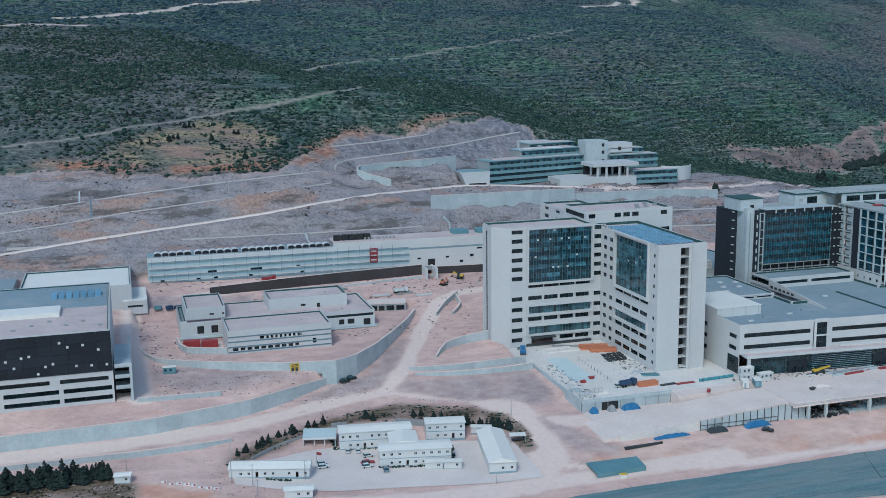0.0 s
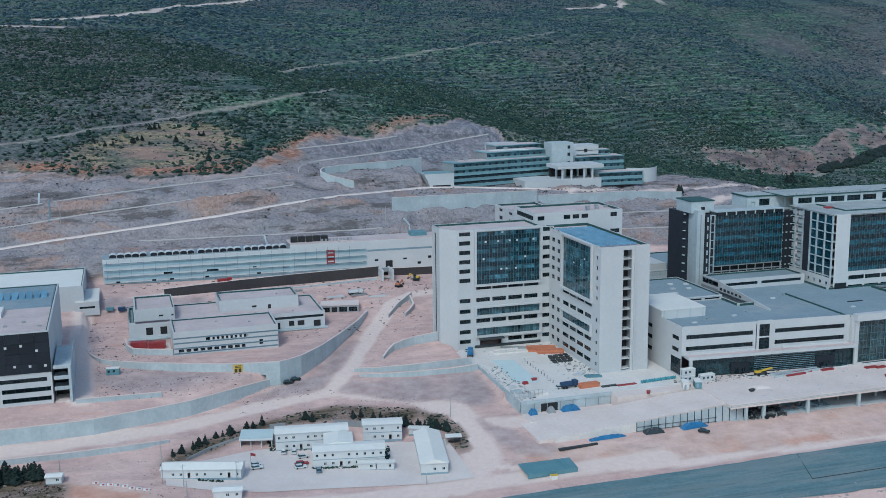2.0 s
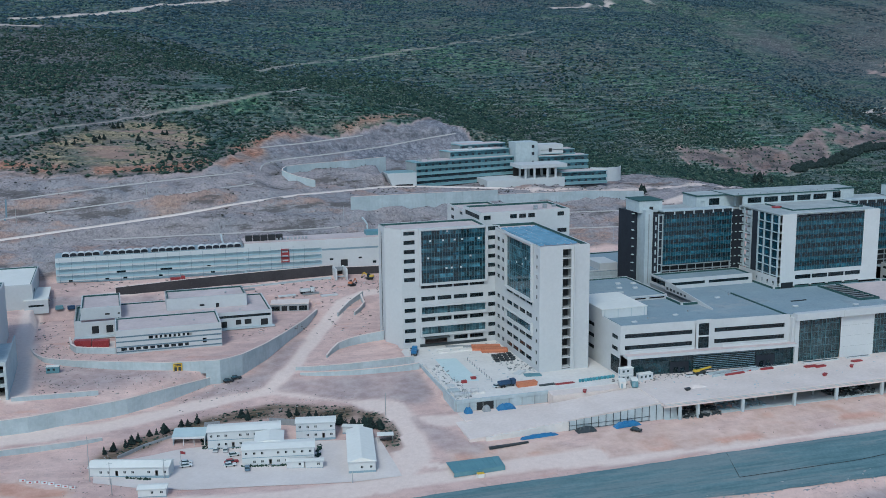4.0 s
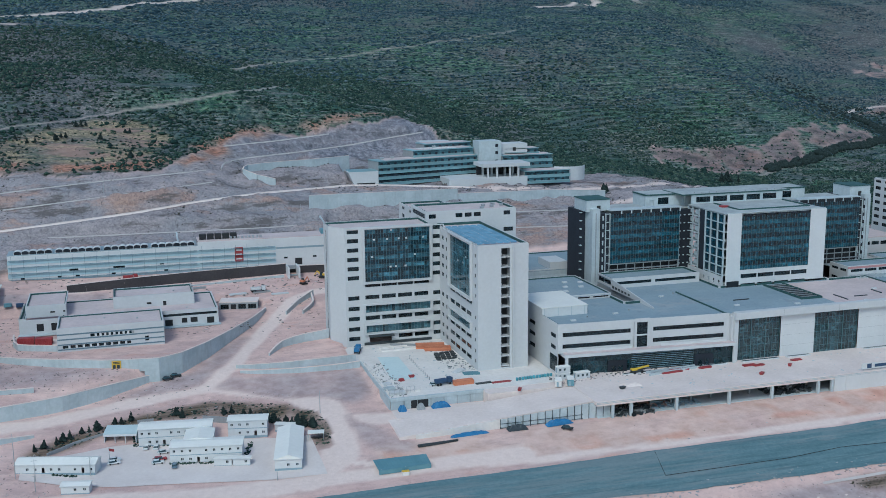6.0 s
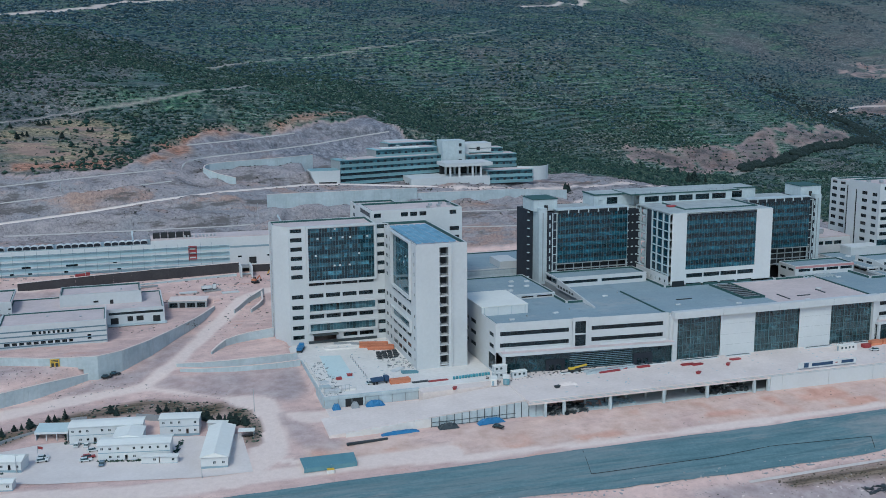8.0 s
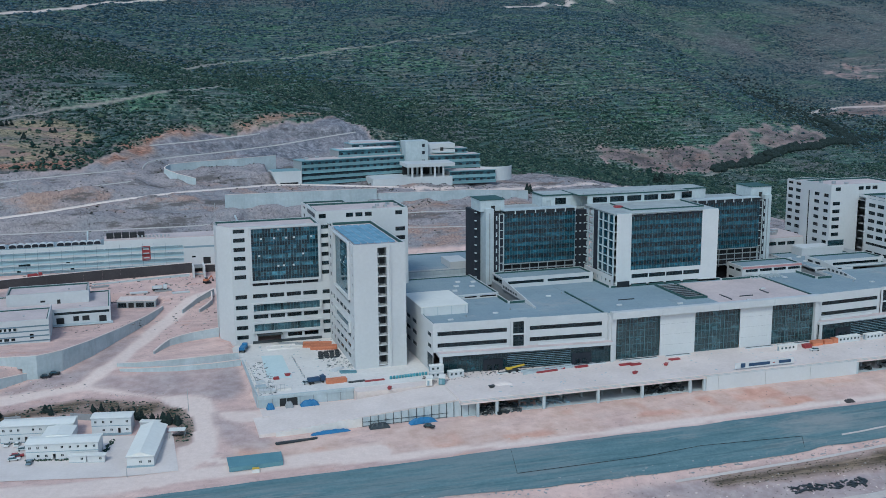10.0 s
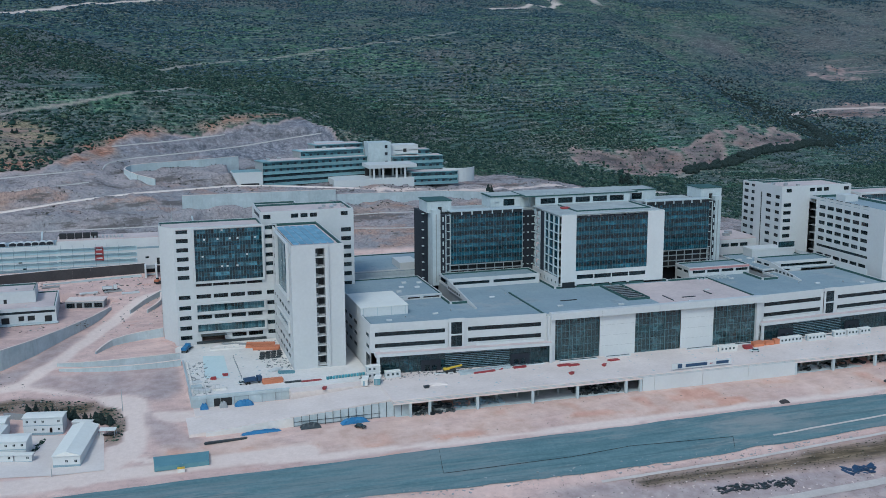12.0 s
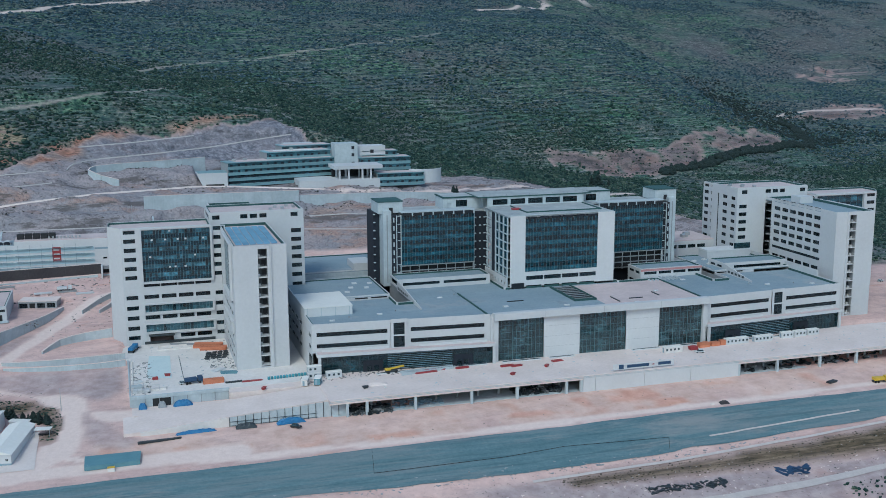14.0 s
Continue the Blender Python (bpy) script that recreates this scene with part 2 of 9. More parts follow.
def box_mesh(sx, sy, sz, mat, bevel=0.0):
    """A box mesh standing on its origin's centre, shared between boxes of one size and material."""
    key = (round(sx, 2), round(sy, 2), round(sz, 2), mat.name, bevel)
    if key not in _boxes:
        v, f = box_vf(-sx / 2, sx / 2, -sy / 2, sy / 2, 0, sz)
        me = mesh_from("box", v, f, mat)
        if bevel:
            bm = bmesh.new()
            bm.from_mesh(me)
            bmesh.ops.bevel(bm, geom=bm.edges[:], offset=bevel, segments=1, affect="EDGES")
            bm.to_mesh(me)
            bm.free()
        _boxes[key] = me
    return _boxes[key]


def box(name, parent, x0, x1, y0, y1, z0, z1, mat, label="", bevel=0.0):
    return part(name, box_mesh(x1 - x0, y1 - y0, z1 - z0, mat, bevel), parent, label, pose((x0 + x1) / 2, (y0 + y1) / 2, z0))


def merged(name, boxes, mat, parent=None, label=""):
    """One mesh out of several joined boxes (x0, x1, y0, y1, z0, z1): the members of one frame."""
    vs, fs = [], []
    for b in boxes:
        v, f = box_vf(*b)
        k = len(vs)
        vs += v
        fs += [tuple(i + k for i in q) for q in f]
    return part(name, mesh_from(name, vs, fs, mat), parent, label)


def prism(name, pts, z0, z1, mat, parent=None, label=""):
    n = len(pts)
    area = sum(pts[i][0] * pts[(i + 1) % n][1] - pts[(i + 1) % n][0] * pts[i][1] for i in range(n))
    if area < 0:
        pts = pts[::-1]
    v = [(x, y, z0) for x, y in pts] + [(x, y, z1) for x, y in pts]
    f = [tuple(range(n - 1, -1, -1)), tuple(range(n, 2 * n))] + [(i, (i + 1) % n, n + (i + 1) % n, n + i) for i in range(n)]
    return part(name, mesh_from(name, v, f, mat), parent, label)


# ---- terrain ----
STATIONS = {
    -400: [(-1500, -90), (150, -30), (300, -10), (345, -6), (380, -3.5), (470, 10), (540, 22), (610, 47), (670, 67), (770, 107), (1050, 150), (1350, 190), (1800, 270), (2800, 360)],
    0: [(-1500, -90), (150, -30), (230, -14), (315, -6.5), (345, -6.5), (366, -5.6), (381, -3.6), (440, 6), (520, 14), (553, 17), (570, 30), (588, 32), (590, 41), (613, 42), (616, 52), (634, 54), (668, 66), (695, 79), (770, 106), (1051, 143), (1350, 183), (1800, 258), (2800, 350)],
    50: [(-1500, -90), (150, -30), (230, -16), (300, -9), (320, -8.4), (360, -8.4), (370, -6), (392, -3.6), (412, -1.5), (520, 10), (553, 16), (570, 30), (586, 32), (589, 40), (611, 42), (614, 52), (626, 55), (668, 66), (697, 76), (755, 90), (772, 105), (1051, 140), (1350, 178), (1800, 250), (2800, 340)],
    110: [(-1500, -90), (150, -30), (240, -22), (280, -14), (300, -10), (318, -8.8), (354, -8.6), (368, -5.6), (390, -4), (410, 0.3), (440, 2.3), (475, 4.2), (500, 9), (535, 13.5), (556, 16), (572, 29), (584, 31), (587, 38), (609, 41), (612, 50), (640, 55), (668, 64), (699, 71), (757, 88), (778, 104), (1060, 128), (1340, 165), (1800, 245), (2800, 330)],
    150: [(-1500, -90), (150, -30), (240, -25), (272, -18.5), (297, -10.4), (320, -7.6), (345, -5), (375, -3), (400, -0.5), (430, 1), (475, 5), (500, 10), (543, 15), (560, 16), (576, 28), (588, 31), (591, 36), (606, 38), (609, 46), (640, 48), (664, 52), (668, 56), (690, 60), (715, 70), (758, 87), (783, 104), (1080, 116), (1336, 156), (1800, 240), (2800, 330)],
    200: [(-1500, -90), (150, -30), (240, -26), (272, -19.5), (297, -10.5), (325, -6.7), (353, -4.5), (432, -0.3), (500, 8), (540, 14), (560, 16), (580, 27), (594, 30), (597, 36), (606, 37), (640, 44), (668, 45), (692, 52), (715, 62), (745, 70), (766, 87), (790, 98), (1090, 108), (1336, 150), (1800, 235), (2800, 330)],
    300: [(-1500, -90), (150, -30), (240, -27), (272, -20), (297, -10.5), (325, -6.6), (365, -6.6), (370, -0.2), (432, 0), (500, 10), (548, 14), (566, 20), (580, 28), (590, 32), (606, 36), (645, 41), (700, 43), (720, 48), (748, 66), (758, 74), (862, 82), (1105, 106), (1269, 138), (1400, 160), (1800, 225), (2800, 320)],
    420: [(-1500, -90), (150, -30), (240, -28), (266, -24), (273, -18.5), (297, -10.2), (325, -6.5), (365, -6.5), (370, -0.2), (500, 8), (560, 17), (585, 30), (606, 33), (640, 38), (690, 39), (760, 38), (850, 45), (928, 55), (983, 66), (1142, 104), (1225, 136), (1400, 163), (1800, 220), (2800, 320)],
    520: [(-1500, -90), (150, -30), (240, -28), (266, -23), (275, -18), (297, -9.8), (325, -6.3), (365, -6.3), (370, -0.2), (500, 4), (560, 10), (640, 26), (700, 28), (800, 26), (860, 27), (890, 34), (928, 48), (983, 66), (1142, 106), (1225, 140), (1400, 166), (1800, 220), (2800, 320)],
    640: [(-1500, -90), (150, -30), (240, -28), (266, -22), (277, -17), (297, -9.5), (325, -5), (365, 0), (500, 3), (700, 8), (847, 11), (870, 18), (897, 32), (929, 43), (1024, 76), (1065, 86), (1142, 118), (1278, 156), (1500, 175), (1656, 199), (1900, 240), (2800, 330)],
    760: [(-1500, -90), (150, -30), (240, -28), (266, -22), (277, -17), (297, -9.5), (325, -5), (365, 0), (500, 2), (700, 8), (850, 11), (890, 24), (932, 42), (1040, 76), (1162, 112), (1300, 149), (1420, 168), (1656, 200), (1900, 242), (2800, 330)],
    850: [(-1500, -90), (150, -30), (240, -28), (300, -9), (365, 0), (500, 2), (885, 12), (960, 30), (1020, 50), (1080, 69), (1150, 90), (1220, 118), (1310, 144), (1420, 172), (1560, 186), (1700, 204), (1900, 240), (2800, 340)],
    960: [(-1500, -90), (150, -30), (240, -28), (300, -9), (365, 0), (500, 1), (900, 12), (1000, 20), (1060, 25), (1150, 30), (1300, 40), (1450, 72), (1600, 118), (1750, 175), (1950, 235), (2800, 345)],
    1300: [(-1500, -90), (150, -30), (240, -28), (300, -9), (365, 0), (500, 0), (900, 10), (1200, 30), (1561, 85), (1900, 210), (2800, 350)],
    2600: [(-1500, -90), (150, -30), (300, -9), (500, 0), (900, 20), (1561, 120), (1900, 230), (2800, 360)],
}


def inside(px, py, poly):
    hit = np.zeros(px.shape, bool)
    n = len(poly)
    for i in range(n):
        (x0, y0), (x1, y1) = poly[i], poly[(i + 1) % n]
        if y0 == y1:
            continue
        cross = ((y0 > py) != (y1 > py)) & (px < (x1 - x0) * (py - y0) / (y1 - y0) + x0)
        hit ^= cross
    return hit


def near_line(px, py, line):
    best = np.full(px.shape, 1e9)
    for (x0, y0), (x1, y1) in zip(line, line[1:]):
        dx, dy = x1 - x0, y1 - y0
        t = np.clip(((px - x0) * dx + (py - y0) * dy) / (dx * dx + dy * dy), 0, 1)
        best = np.minimum(best, np.hypot(px - x0 - t * dx, py - y0 - t * dy))
    return best


WALL_LOW = [(-120, 381), (-46, 381), (5, 382), (41, 391), (60, 401), (79, 413)]
WALL_KITCHEN = [(3, 462), (6, 448), (11, 438), (22, 430), (40, 421), (60, 413), (79, 410), (88, 415), (100, 429), (112, 448), (125, 469), (134, 486)]
PAD_LOW = WALL_LOW + [(79, 412.5), (60, 415), (8, 447), (3, 462), (3, 500), (-120, 500)]
PAD_KITCHEN = WALL_KITCHEN + [(134, 500), (112, 512), (3, 512)]
PAD_COURT = [(163.5, 355.5), (206, 355.5), (232, 355.5), (232, 432), (160, 438), (158, 420), (162.5, 407)]


# soil banked against the upper retaining walls: wall line with its top, drop to the soil, eastern end
TOES = [
    ([(164, 646, 52.6), (152, 652, 55.5), (144.5, 661, 58.6), (150, 670, 59.6), (185, 680, 60.3), (204, 686, 60.5), (222, 693, 60.8)], 4.6, 213),
    ([(177.5, 604, 46.6), (240, 606.5, 46.2), (273, 608, 45.9)], 8.0, 276),
]


def ground_z(px, py):
    """Height of the ground, for arrays of x and y."""
    xs = sorted(STATIONS)
    prof = np.stack([np.interp(py, *zip(*STATIONS[s])) for s in xs])
    k = np.clip(np.searchsorted(xs, px) - 1, 0, len(xs) - 2)
    xa = np.array(xs, float)
    w = np.clip((px - xa[k]) / (xa[k + 1] - xa[k]), 0, 1)
    w = w * w * (3 - 2 * w) * 0.5 + w * 0.5
    idx = np.arange(px.size).reshape(px.shape)
    flat = prof.reshape(len(xs), -1)
    z = (flat[k.ravel(), idx.ravel()] * (1 - w.ravel()) + flat[(k + 1).ravel(), idx.ravel()] * w.ravel()).reshape(px.shape)
    m = inside(px, py, PAD_LOW) & (near_line(px, py, WALL_LOW) > 1.9)
    z = np.where(m, 1.5 + np.clip((py - 383 - np.clip(px, 0, 80) * 0.25) / 13, 0, 1) * 4.3 + np.clip((py - 420) / 80, 0, 1) * 4, z)
    m = inside(px, py, PAD_KITCHEN) & (near_line(px, py, WALL_KITCHEN) > 1.9)
    z = np.where(m, 7.2, z)
    for line, drop, x_end in TOES:
        d, wz = near_height(px, py, line)
        z = np.where((px < x_end) & (d < 24), np.maximum(z, wz - drop - np.clip(d - 3, 0, None) * 0.3), z)
    m = inside(px, py, PAD_COURT) & (near_line(px, py, PAD_COURT) > 2.0)
    z = np.where(m, -0.25, z)
    return z


def gz(x, y):
    return float(ground_z(np.array([float(x)]), np.array([float(y)]))[0])


CUT = [(-500, 552), (170, 556), (560, 556), (560, 590), (500, 640), (440, 690), (380, 704), (304, 750), (292, 770), (282, 791), (261, 768), (220, 754), (176, 746), (148, 728), (139, 717), (96, 656), (50, 643), (12, 655), (-16, 663), (-61, 666), (-500, 640)]
DRY = [(-14, 675), (5, 698), (40, 728), (58, 746), (86, 740), (104, 710), (87, 671), (45, 664)]
BARE_EAST = [(560, 330), (900, 330), (900, 420), (640, 445), (548, 430)]
TRACKS = [
    ([(-200, 377), (-8, 376.5), (34, 382), (68, 393.5), (99, 400), (122, 389), (139, 370), (143, 347), (135, 322), (115, 306), (70, 305), (-40, 318)], 4.5),
    ([(99, 400), (113, 425), (130, 462), (148, 494), (162, 505), (200, 512)], 4.0),
    ([(2, 398), (2.5, 440), (0, 478), (1, 519), (60, 540)], 4.5),
    ([(135, 320), (160, 308), (200, 303.5), (260, 302.5), (330, 303), (420, 304), (560, 308)], 1.9),
    ([(150, 350), (190, 343), (228, 338)], 5.0),
    ([(122, 391), (132, 382), (139, 368), (141, 347), (137, 324), (122, 309)], 7.0),
    ([(30, 316), (90, 309), (140, 308), (200, 309)], 4.5),
]
HILL_ROADS = [
    ([(300, 640), (372, 634), (420, 640), (470, 655)], 2.6),
    ([(-66, 694), (-47, 698), (-27, 702), (-4, 710), (21, 725), (50, 749), (78, 756), (106, 763), (127, 770), (154, 782), (207, 916)], 0.8),
    ([(655, 846), (675, 858), (692, 866)], 1.6),
    ([(-55, 1266), (4, 1294), (77, 1404), (112, 1531), (168, 1634), (222, 1674), (326, 1823)], 2.6),
    ([(-130, 1140), (-80, 1160), (-50, 1173), (-24, 1171)], 2.0),
    ([(755, 1658), (821, 1678), (974, 1900), (1042, 1926), (1202, 2088)], 3.0),
    ([(190, 1100), (270, 1187), (388, 1223), (474, 1260), (574, 1298)], 0.9),
    ([(380, 600), (420, 612), (470, 632), (540, 668)], 3.0),
    ([(1060, 1250), (1100, 1275), (1143, 1292), (1210, 1300), (1267, 1290)], 2.6),
]
# benches and tracks cut across the slope: (x, y, z) points and half width
BENCHES = [
    ([(-120, 602, 45), (-62, 612, 48.3), (-29, 619, 50.5), (7, 627, 53.5), (53, 636, 56.2), (90, 647, 57.5), (124, 658, 58.4)], 0.45),
    ([(-120, 586, 37), (-61, 594, 40.3), (-29, 602, 42.6), (2, 609, 45.6), (51, 616, 48.9), (92, 626, 51.6), (127, 640, 53)], 0.45),
    ([(-60, 587, 33.3), (-5, 586, 32.9), (55, 586, 32.2), (106, 586, 31.7), (153, 588, 31.1), (176, 592, 31)], 0.35),
    ([(190, 594, 30), (240, 594, 30.5), (300, 590, 32), (420, 586, 30), (500, 585, 24)], 0.35),
    ([(200, 580, 27), (250, 577, 27), (300, 572, 25), (420, 570, 22), (480, 572, 20)], 0.35),
    ([(132, 661, 57.2), (132, 668, 58), (135, 677, 60.4), (149, 694, 61.3), (187, 712.5, 62.2), (228, 732, 63.9), (266, 748, 67.5), (295, 754.5, 70.4)], 0.65),
    ([(137, 708, 68.6), (175, 726.5, 69.4), (222, 748, 71.8)], 0.6),
]
SLOPE_TRACK = [(-120, 572, 27), (-80, 579, 29.5), (-45, 585, 32.4), (-14, 589, 35.3), (26, 594, 38.2), (75, 604, 41.3), (114, 614, 44.8), (152, 627, 46.4), (177, 639, 45.6), (212, 655, 45), (240, 654, 44), (300, 641, 41.2)]


QUARRY = [(141, 701), (139, 717), (148, 728), (176, 746), (220, 754), (261, 768), (282, 791), (292, 770), (304, 750), (294, 739), (207, 707)]
RUSTY = [([(-61, 672), (-23, 673), (12, 662), (51, 653), (86, 662), (112, 666)], 2.6), ([(111, 667), (130, 688), (138, 714), (147, 726), (176, 747)], 4.0), ([(185, 752), (216, 757), (248, 777), (271, 791), (287, 804)], 3.0), ([(198, 753), (217, 758), (228, 766)], 2.0), ([(280, 598), (330, 600), (372, 603)], 4.0), ([(60, 606), (110, 613), (150, 626)], 1.6)]
RED_PITS = [
    [(62, 657), (85, 667), (103, 686), (131, 719), (146, 731), (148, 724), (139, 714), (131, 684), (111, 661)],
    [(-61, 667), (-61, 678), (-27, 677), (12, 671), (49, 662), (84, 670), (113, 674), (111, 660), (51, 648), (12, 657), (-17, 665)],
    [(-4, 344), (8, 343), (24, 332), (24, 324), (-4, 330)], [(250, 304), (268, 305), (266, 311), (246, 310)], [(300, 308), (322, 309), (324, 315), (304, 314)], [(352, 315), (376, 315), (374, 321), (350, 320)], [(178, 306), (206, 307), (204, 313), (176, 312)]]
MAUVE = [
    [(143, 359), (147, 354), (159, 334), (164, 324), (163, 320), (153, 322), (147, 332), (144, 346)],
    [(99, 399), (108, 406), (127, 404), (161, 400), (161, 377), (153, 367), (119, 387)],
    [(20, 399), (70, 408), (56, 414), (12, 436), (6, 420)],
    [(4, 512), (60, 512), (60, 530), (10, 530)],
    [(60, 396), (95, 402), (110, 425), (124, 455), (118, 455), (92, 415), (80, 411)],
    [(560, 380), (700, 400), (700, 470), (590, 440)],
    [(-60, 356), (-12, 350), (-6, 340), (-6, 325), (-60, 325)],
]
ROCKY = [
    [(558, 897), (602, 903), (635, 895), (712, 918), (735, 933), (822, 986), (880, 993), (886, 968), (757, 902), (690, 866), (649, 849), (600, 850), (556, 866)],
    [(1062, 1228), (1177, 1310), (1298, 1322), (1252, 1255), (1110, 1218)],
    [(1284, 1536), (1362, 1617), (1471, 1633), (1466, 1561), (1345, 1465)],
]

BANK_AREA = [(29, 357), (34, 365), (51, 372), (62, 377), (72, 381), (84, 385), (99, 387), (128, 375), (124, 363), (105, 368), (95, 373), (75, 373), (69, 372), (58, 368), (41, 359), (29, 350)]
BANK_WEST = [(-120, 361.9), (-39.4, 361.9), (-28.4, 355.5), (-9.6, 352.4), (-1.2, 342.8), (-2.0, 329.8), (-37.7, 342.3), (-120, 342.3)]
BANK_EAST = [(127.8, 370.8), (135.9, 364.1), (138.3, 349.1), (135.2, 329.6), (130.0, 330.4), (131.7, 355.7), (126.1, 360.9)]
VERGE_AREA = [(309, 273), (349, 273.3), (408, 274.6), (454, 277.5), (600, 288), (600, 276), (454, 267.5), (415, 266.8), (368, 266.4), (313, 267.6)]


def ramp_np(v, a, b):
    t = np.clip((v - a) / (b - a), 0, 1)
    return t * t * (3 - 2 * t)


def value_noise(px, py, scale, seed):
    """Smooth lattice noise from -1 to 1."""
    rng = np.random.RandomState(seed)
    tab = rng.uniform(-1, 1, (256, 256))
    u, v = px / scale, py / scale
    i, j = np.floor(u).astype(int), np.floor(v).astype(int)
    fu, fv = u - i, v - j
    fu, fv = fu * fu * (3 - 2 * fu), fv * fv * (3 - 2 * fv)
    a, b = tab[i % 256, j % 256], tab[(i + 1) % 256, j % 256]
    c, d = tab[i % 256, (j + 1) % 256], tab[(i + 1) % 256, (j + 1) % 256]
    return (a * (1 - fu) + b * fu) * (1 - fv) + (c * (1 - fu) + d * fu) * fv


def near_height(px, py, line):
    """Distance to a line of (x, y, z) points and the height of its nearest point."""
    best, zz = np.full(px.shape, 1e9), np.zeros(px.shape)
    for (x0, y0, z0), (x1, y1, z1) in zip(line, line[1:]):
        dx, dy = x1 - x0, y1 - y0
        t = np.clip(((px - x0) * dx + (py - y0) * dy) / (dx * dx + dy * dy), 0, 1)
        d = np.hypot(px - x0 - t * dx, py - y0 - t * dy)
        zz = np.where(d < best, z0 + (z1 - z0) * t, zz)
        best = np.minimum(best, d)
    return best, zz


def rough_z(px, py):
    """Ground with its natural unevenness."""
    z = ground_z(px, py)
    hill = ramp_np(py, 640, 800)
    cut = inside(px, py, CUT).astype(float)
    z = z + hill * (value_noise(px, py, 95, 3) * 3.6 + value_noise(px, py, 38, 4) * 1.8 + value_noise(px, py, 13, 5) * 0.8)
    z = z + cut * (value_noise(px, py, 17, 6) * 1.3 + value_noise(px, py, 5.5, 7) * 1.3)
    if z.size and py.max() > 560 and px.min() < 520:
        for line, w in BENCHES + [(SLOPE_TRACK, 3.2)]:
            dist, lz = near_height(px, py, line)
            k = ramp_np(dist, w + 0.6, w + 6.5)
            z = z * k + (lz - 0.1) * (1 - k)
    z = z + (1 - hill) * value_noise(px, py, 9, 8) * 0.12
    return z


# ---- ground sheet ----
_gx = np.concatenate([np.arange(-2600, -420, 90), np.arange(-420, -80, 10), np.arange(-80, 560, 1.6), np.arange(560, 1000, 5), np.arange(1000, 1400, 8), np.arange(1400, 3000, 90)])
_gy = np.concatenate([np.arange(-1500, 120, 60), np.arange(120, 250, 8), np.arange(250, 560, 1.6), np.arange(560, 820, 2.0), np.arange(820, 1060, 4), np.arange(1060, 1900, 7), np.arange(1900, 2900, 60)])
_X, _Y = np.meshgrid(_gx, _gy)
_Z = rough_z(_X, _Y)
_nx, _ny = len(_gx), len(_gy)
_me = bpy.data.meshes.new("ground")
_me.vertices.add(_nx * _ny)
_me.vertices.foreach_set("co", np.stack([_X, _Y, _Z], -1).astype(np.float32).ravel())
_i = (np.arange(_ny - 1)[:, None] * _nx + np.arange(_nx - 1)[None]).ravel()
_q = np.stack([_i, _i + 1, _i + 1 + _nx, _i + _nx], -1).astype(np.int32)
_me.loops.add(_q.size)
_me.loops.foreach_set("vertex_index", _q.ravel())
_me.polygons.add(len(_q))
_me.polygons.foreach_set("loop_start", np.arange(0, _q.size, 4, dtype=np.int32))
_me.update(calc_edges=True)
_me.shade_smooth()
_wob = value_noise(_X, _Y, 14, 11) * 2.5 + value_noise(_X, _Y, 5, 12) * 1.2
_dust = np.zeros(_X.shape)
for _ln, _w in TRACKS:
    _dust = np.maximum(_dust, 1 - ramp_np(near_line(_X, _Y, _ln) + _wob * 0.3, _w * 0.8, _w * 1.15))
_hr = np.zeros(_X.shape)
for _ln, _w in HILL_ROADS:
    _hr = np.maximum(_hr, (0.8 if _w > 1.9 else 0.3) * (1 - ramp_np(near_line(_X, _Y, _ln), _w * 0.7, _w * 1.3 + np.where(_Y > 1060, 4, np.where(_Y > 820, 2, 0.6)))))
_dust = np.maximum(_dust, _hr)
_rock = inside(_X + _wob, _Y + _wob, CUT).astype(float)
_wob4 = value_noise(_X, _Y, 30, 78) * 12 + value_noise(_X, _Y, 11, 79) * 7
for _k, _p in enumerate(ROCKY):
    _rock = np.maximum(_rock, inside(_X + _wob4, _Y + _wob4, _p) * ramp_np(0.8 * value_noise(_X, _Y, 26, 81) + 0.9 * value_noise(_X, _Y, 9, 82), -0.75 if _k < 2 else 0.05, -0.05 if _k < 2 else 0.5))
_dry = ramp_np(inside(_X + _wob4 * 0.4, _Y + _wob4 * 0.4, DRY) * 0.75 + value_noise(_X, _Y, 22, 80) * 0.4, 0.1, 0.7)
_dry *= inside(_X + _wob4 * 0.4, _Y + _wob4 * 0.4, DRY)
_bare_hazed = value_noise(_X, _Y, 130, 91) * 0.5 + value_noise(_X, _Y, 48, 92) * 0.4 + value_noise(_X, _Y, 17, 93) * 0.3
# far terms: more bare ground, plus haze paling put into the mask
_bare_hazed = _bare_hazed + 0.55 * (1 - ramp_np(_X + 0.1 * (_Y - 800), 60, 320)) * (_Y < 1200) + 0.25 * ramp_np(_X, 900, 980) * (_Y > 1000) + 0.15 * ramp_np(_Y, 1150, 1500)
_bare_hazed = ramp_np(_bare_hazed, 0.1, 0.75) * 0.9
_hillzone = np.maximum(np.maximum(ramp_np(_Y + _wob * 2, 690, 700), ramp_np(_Y + _wob, 628, 640)), ramp_np(_Y + _wob * 3, 470, 490) * ramp_np(_X, 440, 470)) * (1 - _rock)
_hillzone *= 1 - inside(_X, _Y, BARE_EAST)
_vt = np.interp(_X, [290, 360, 420, 470, 560], [272.4, 273.3, 276.3, 279.9, 285.9])
_vw = np.interp(_X, [288, 300, 420, 560], [0, 1.6, 7.5, 14])
_below = (_Y < _vt + 0.5) * (_Y > 235) * (_X > 140)
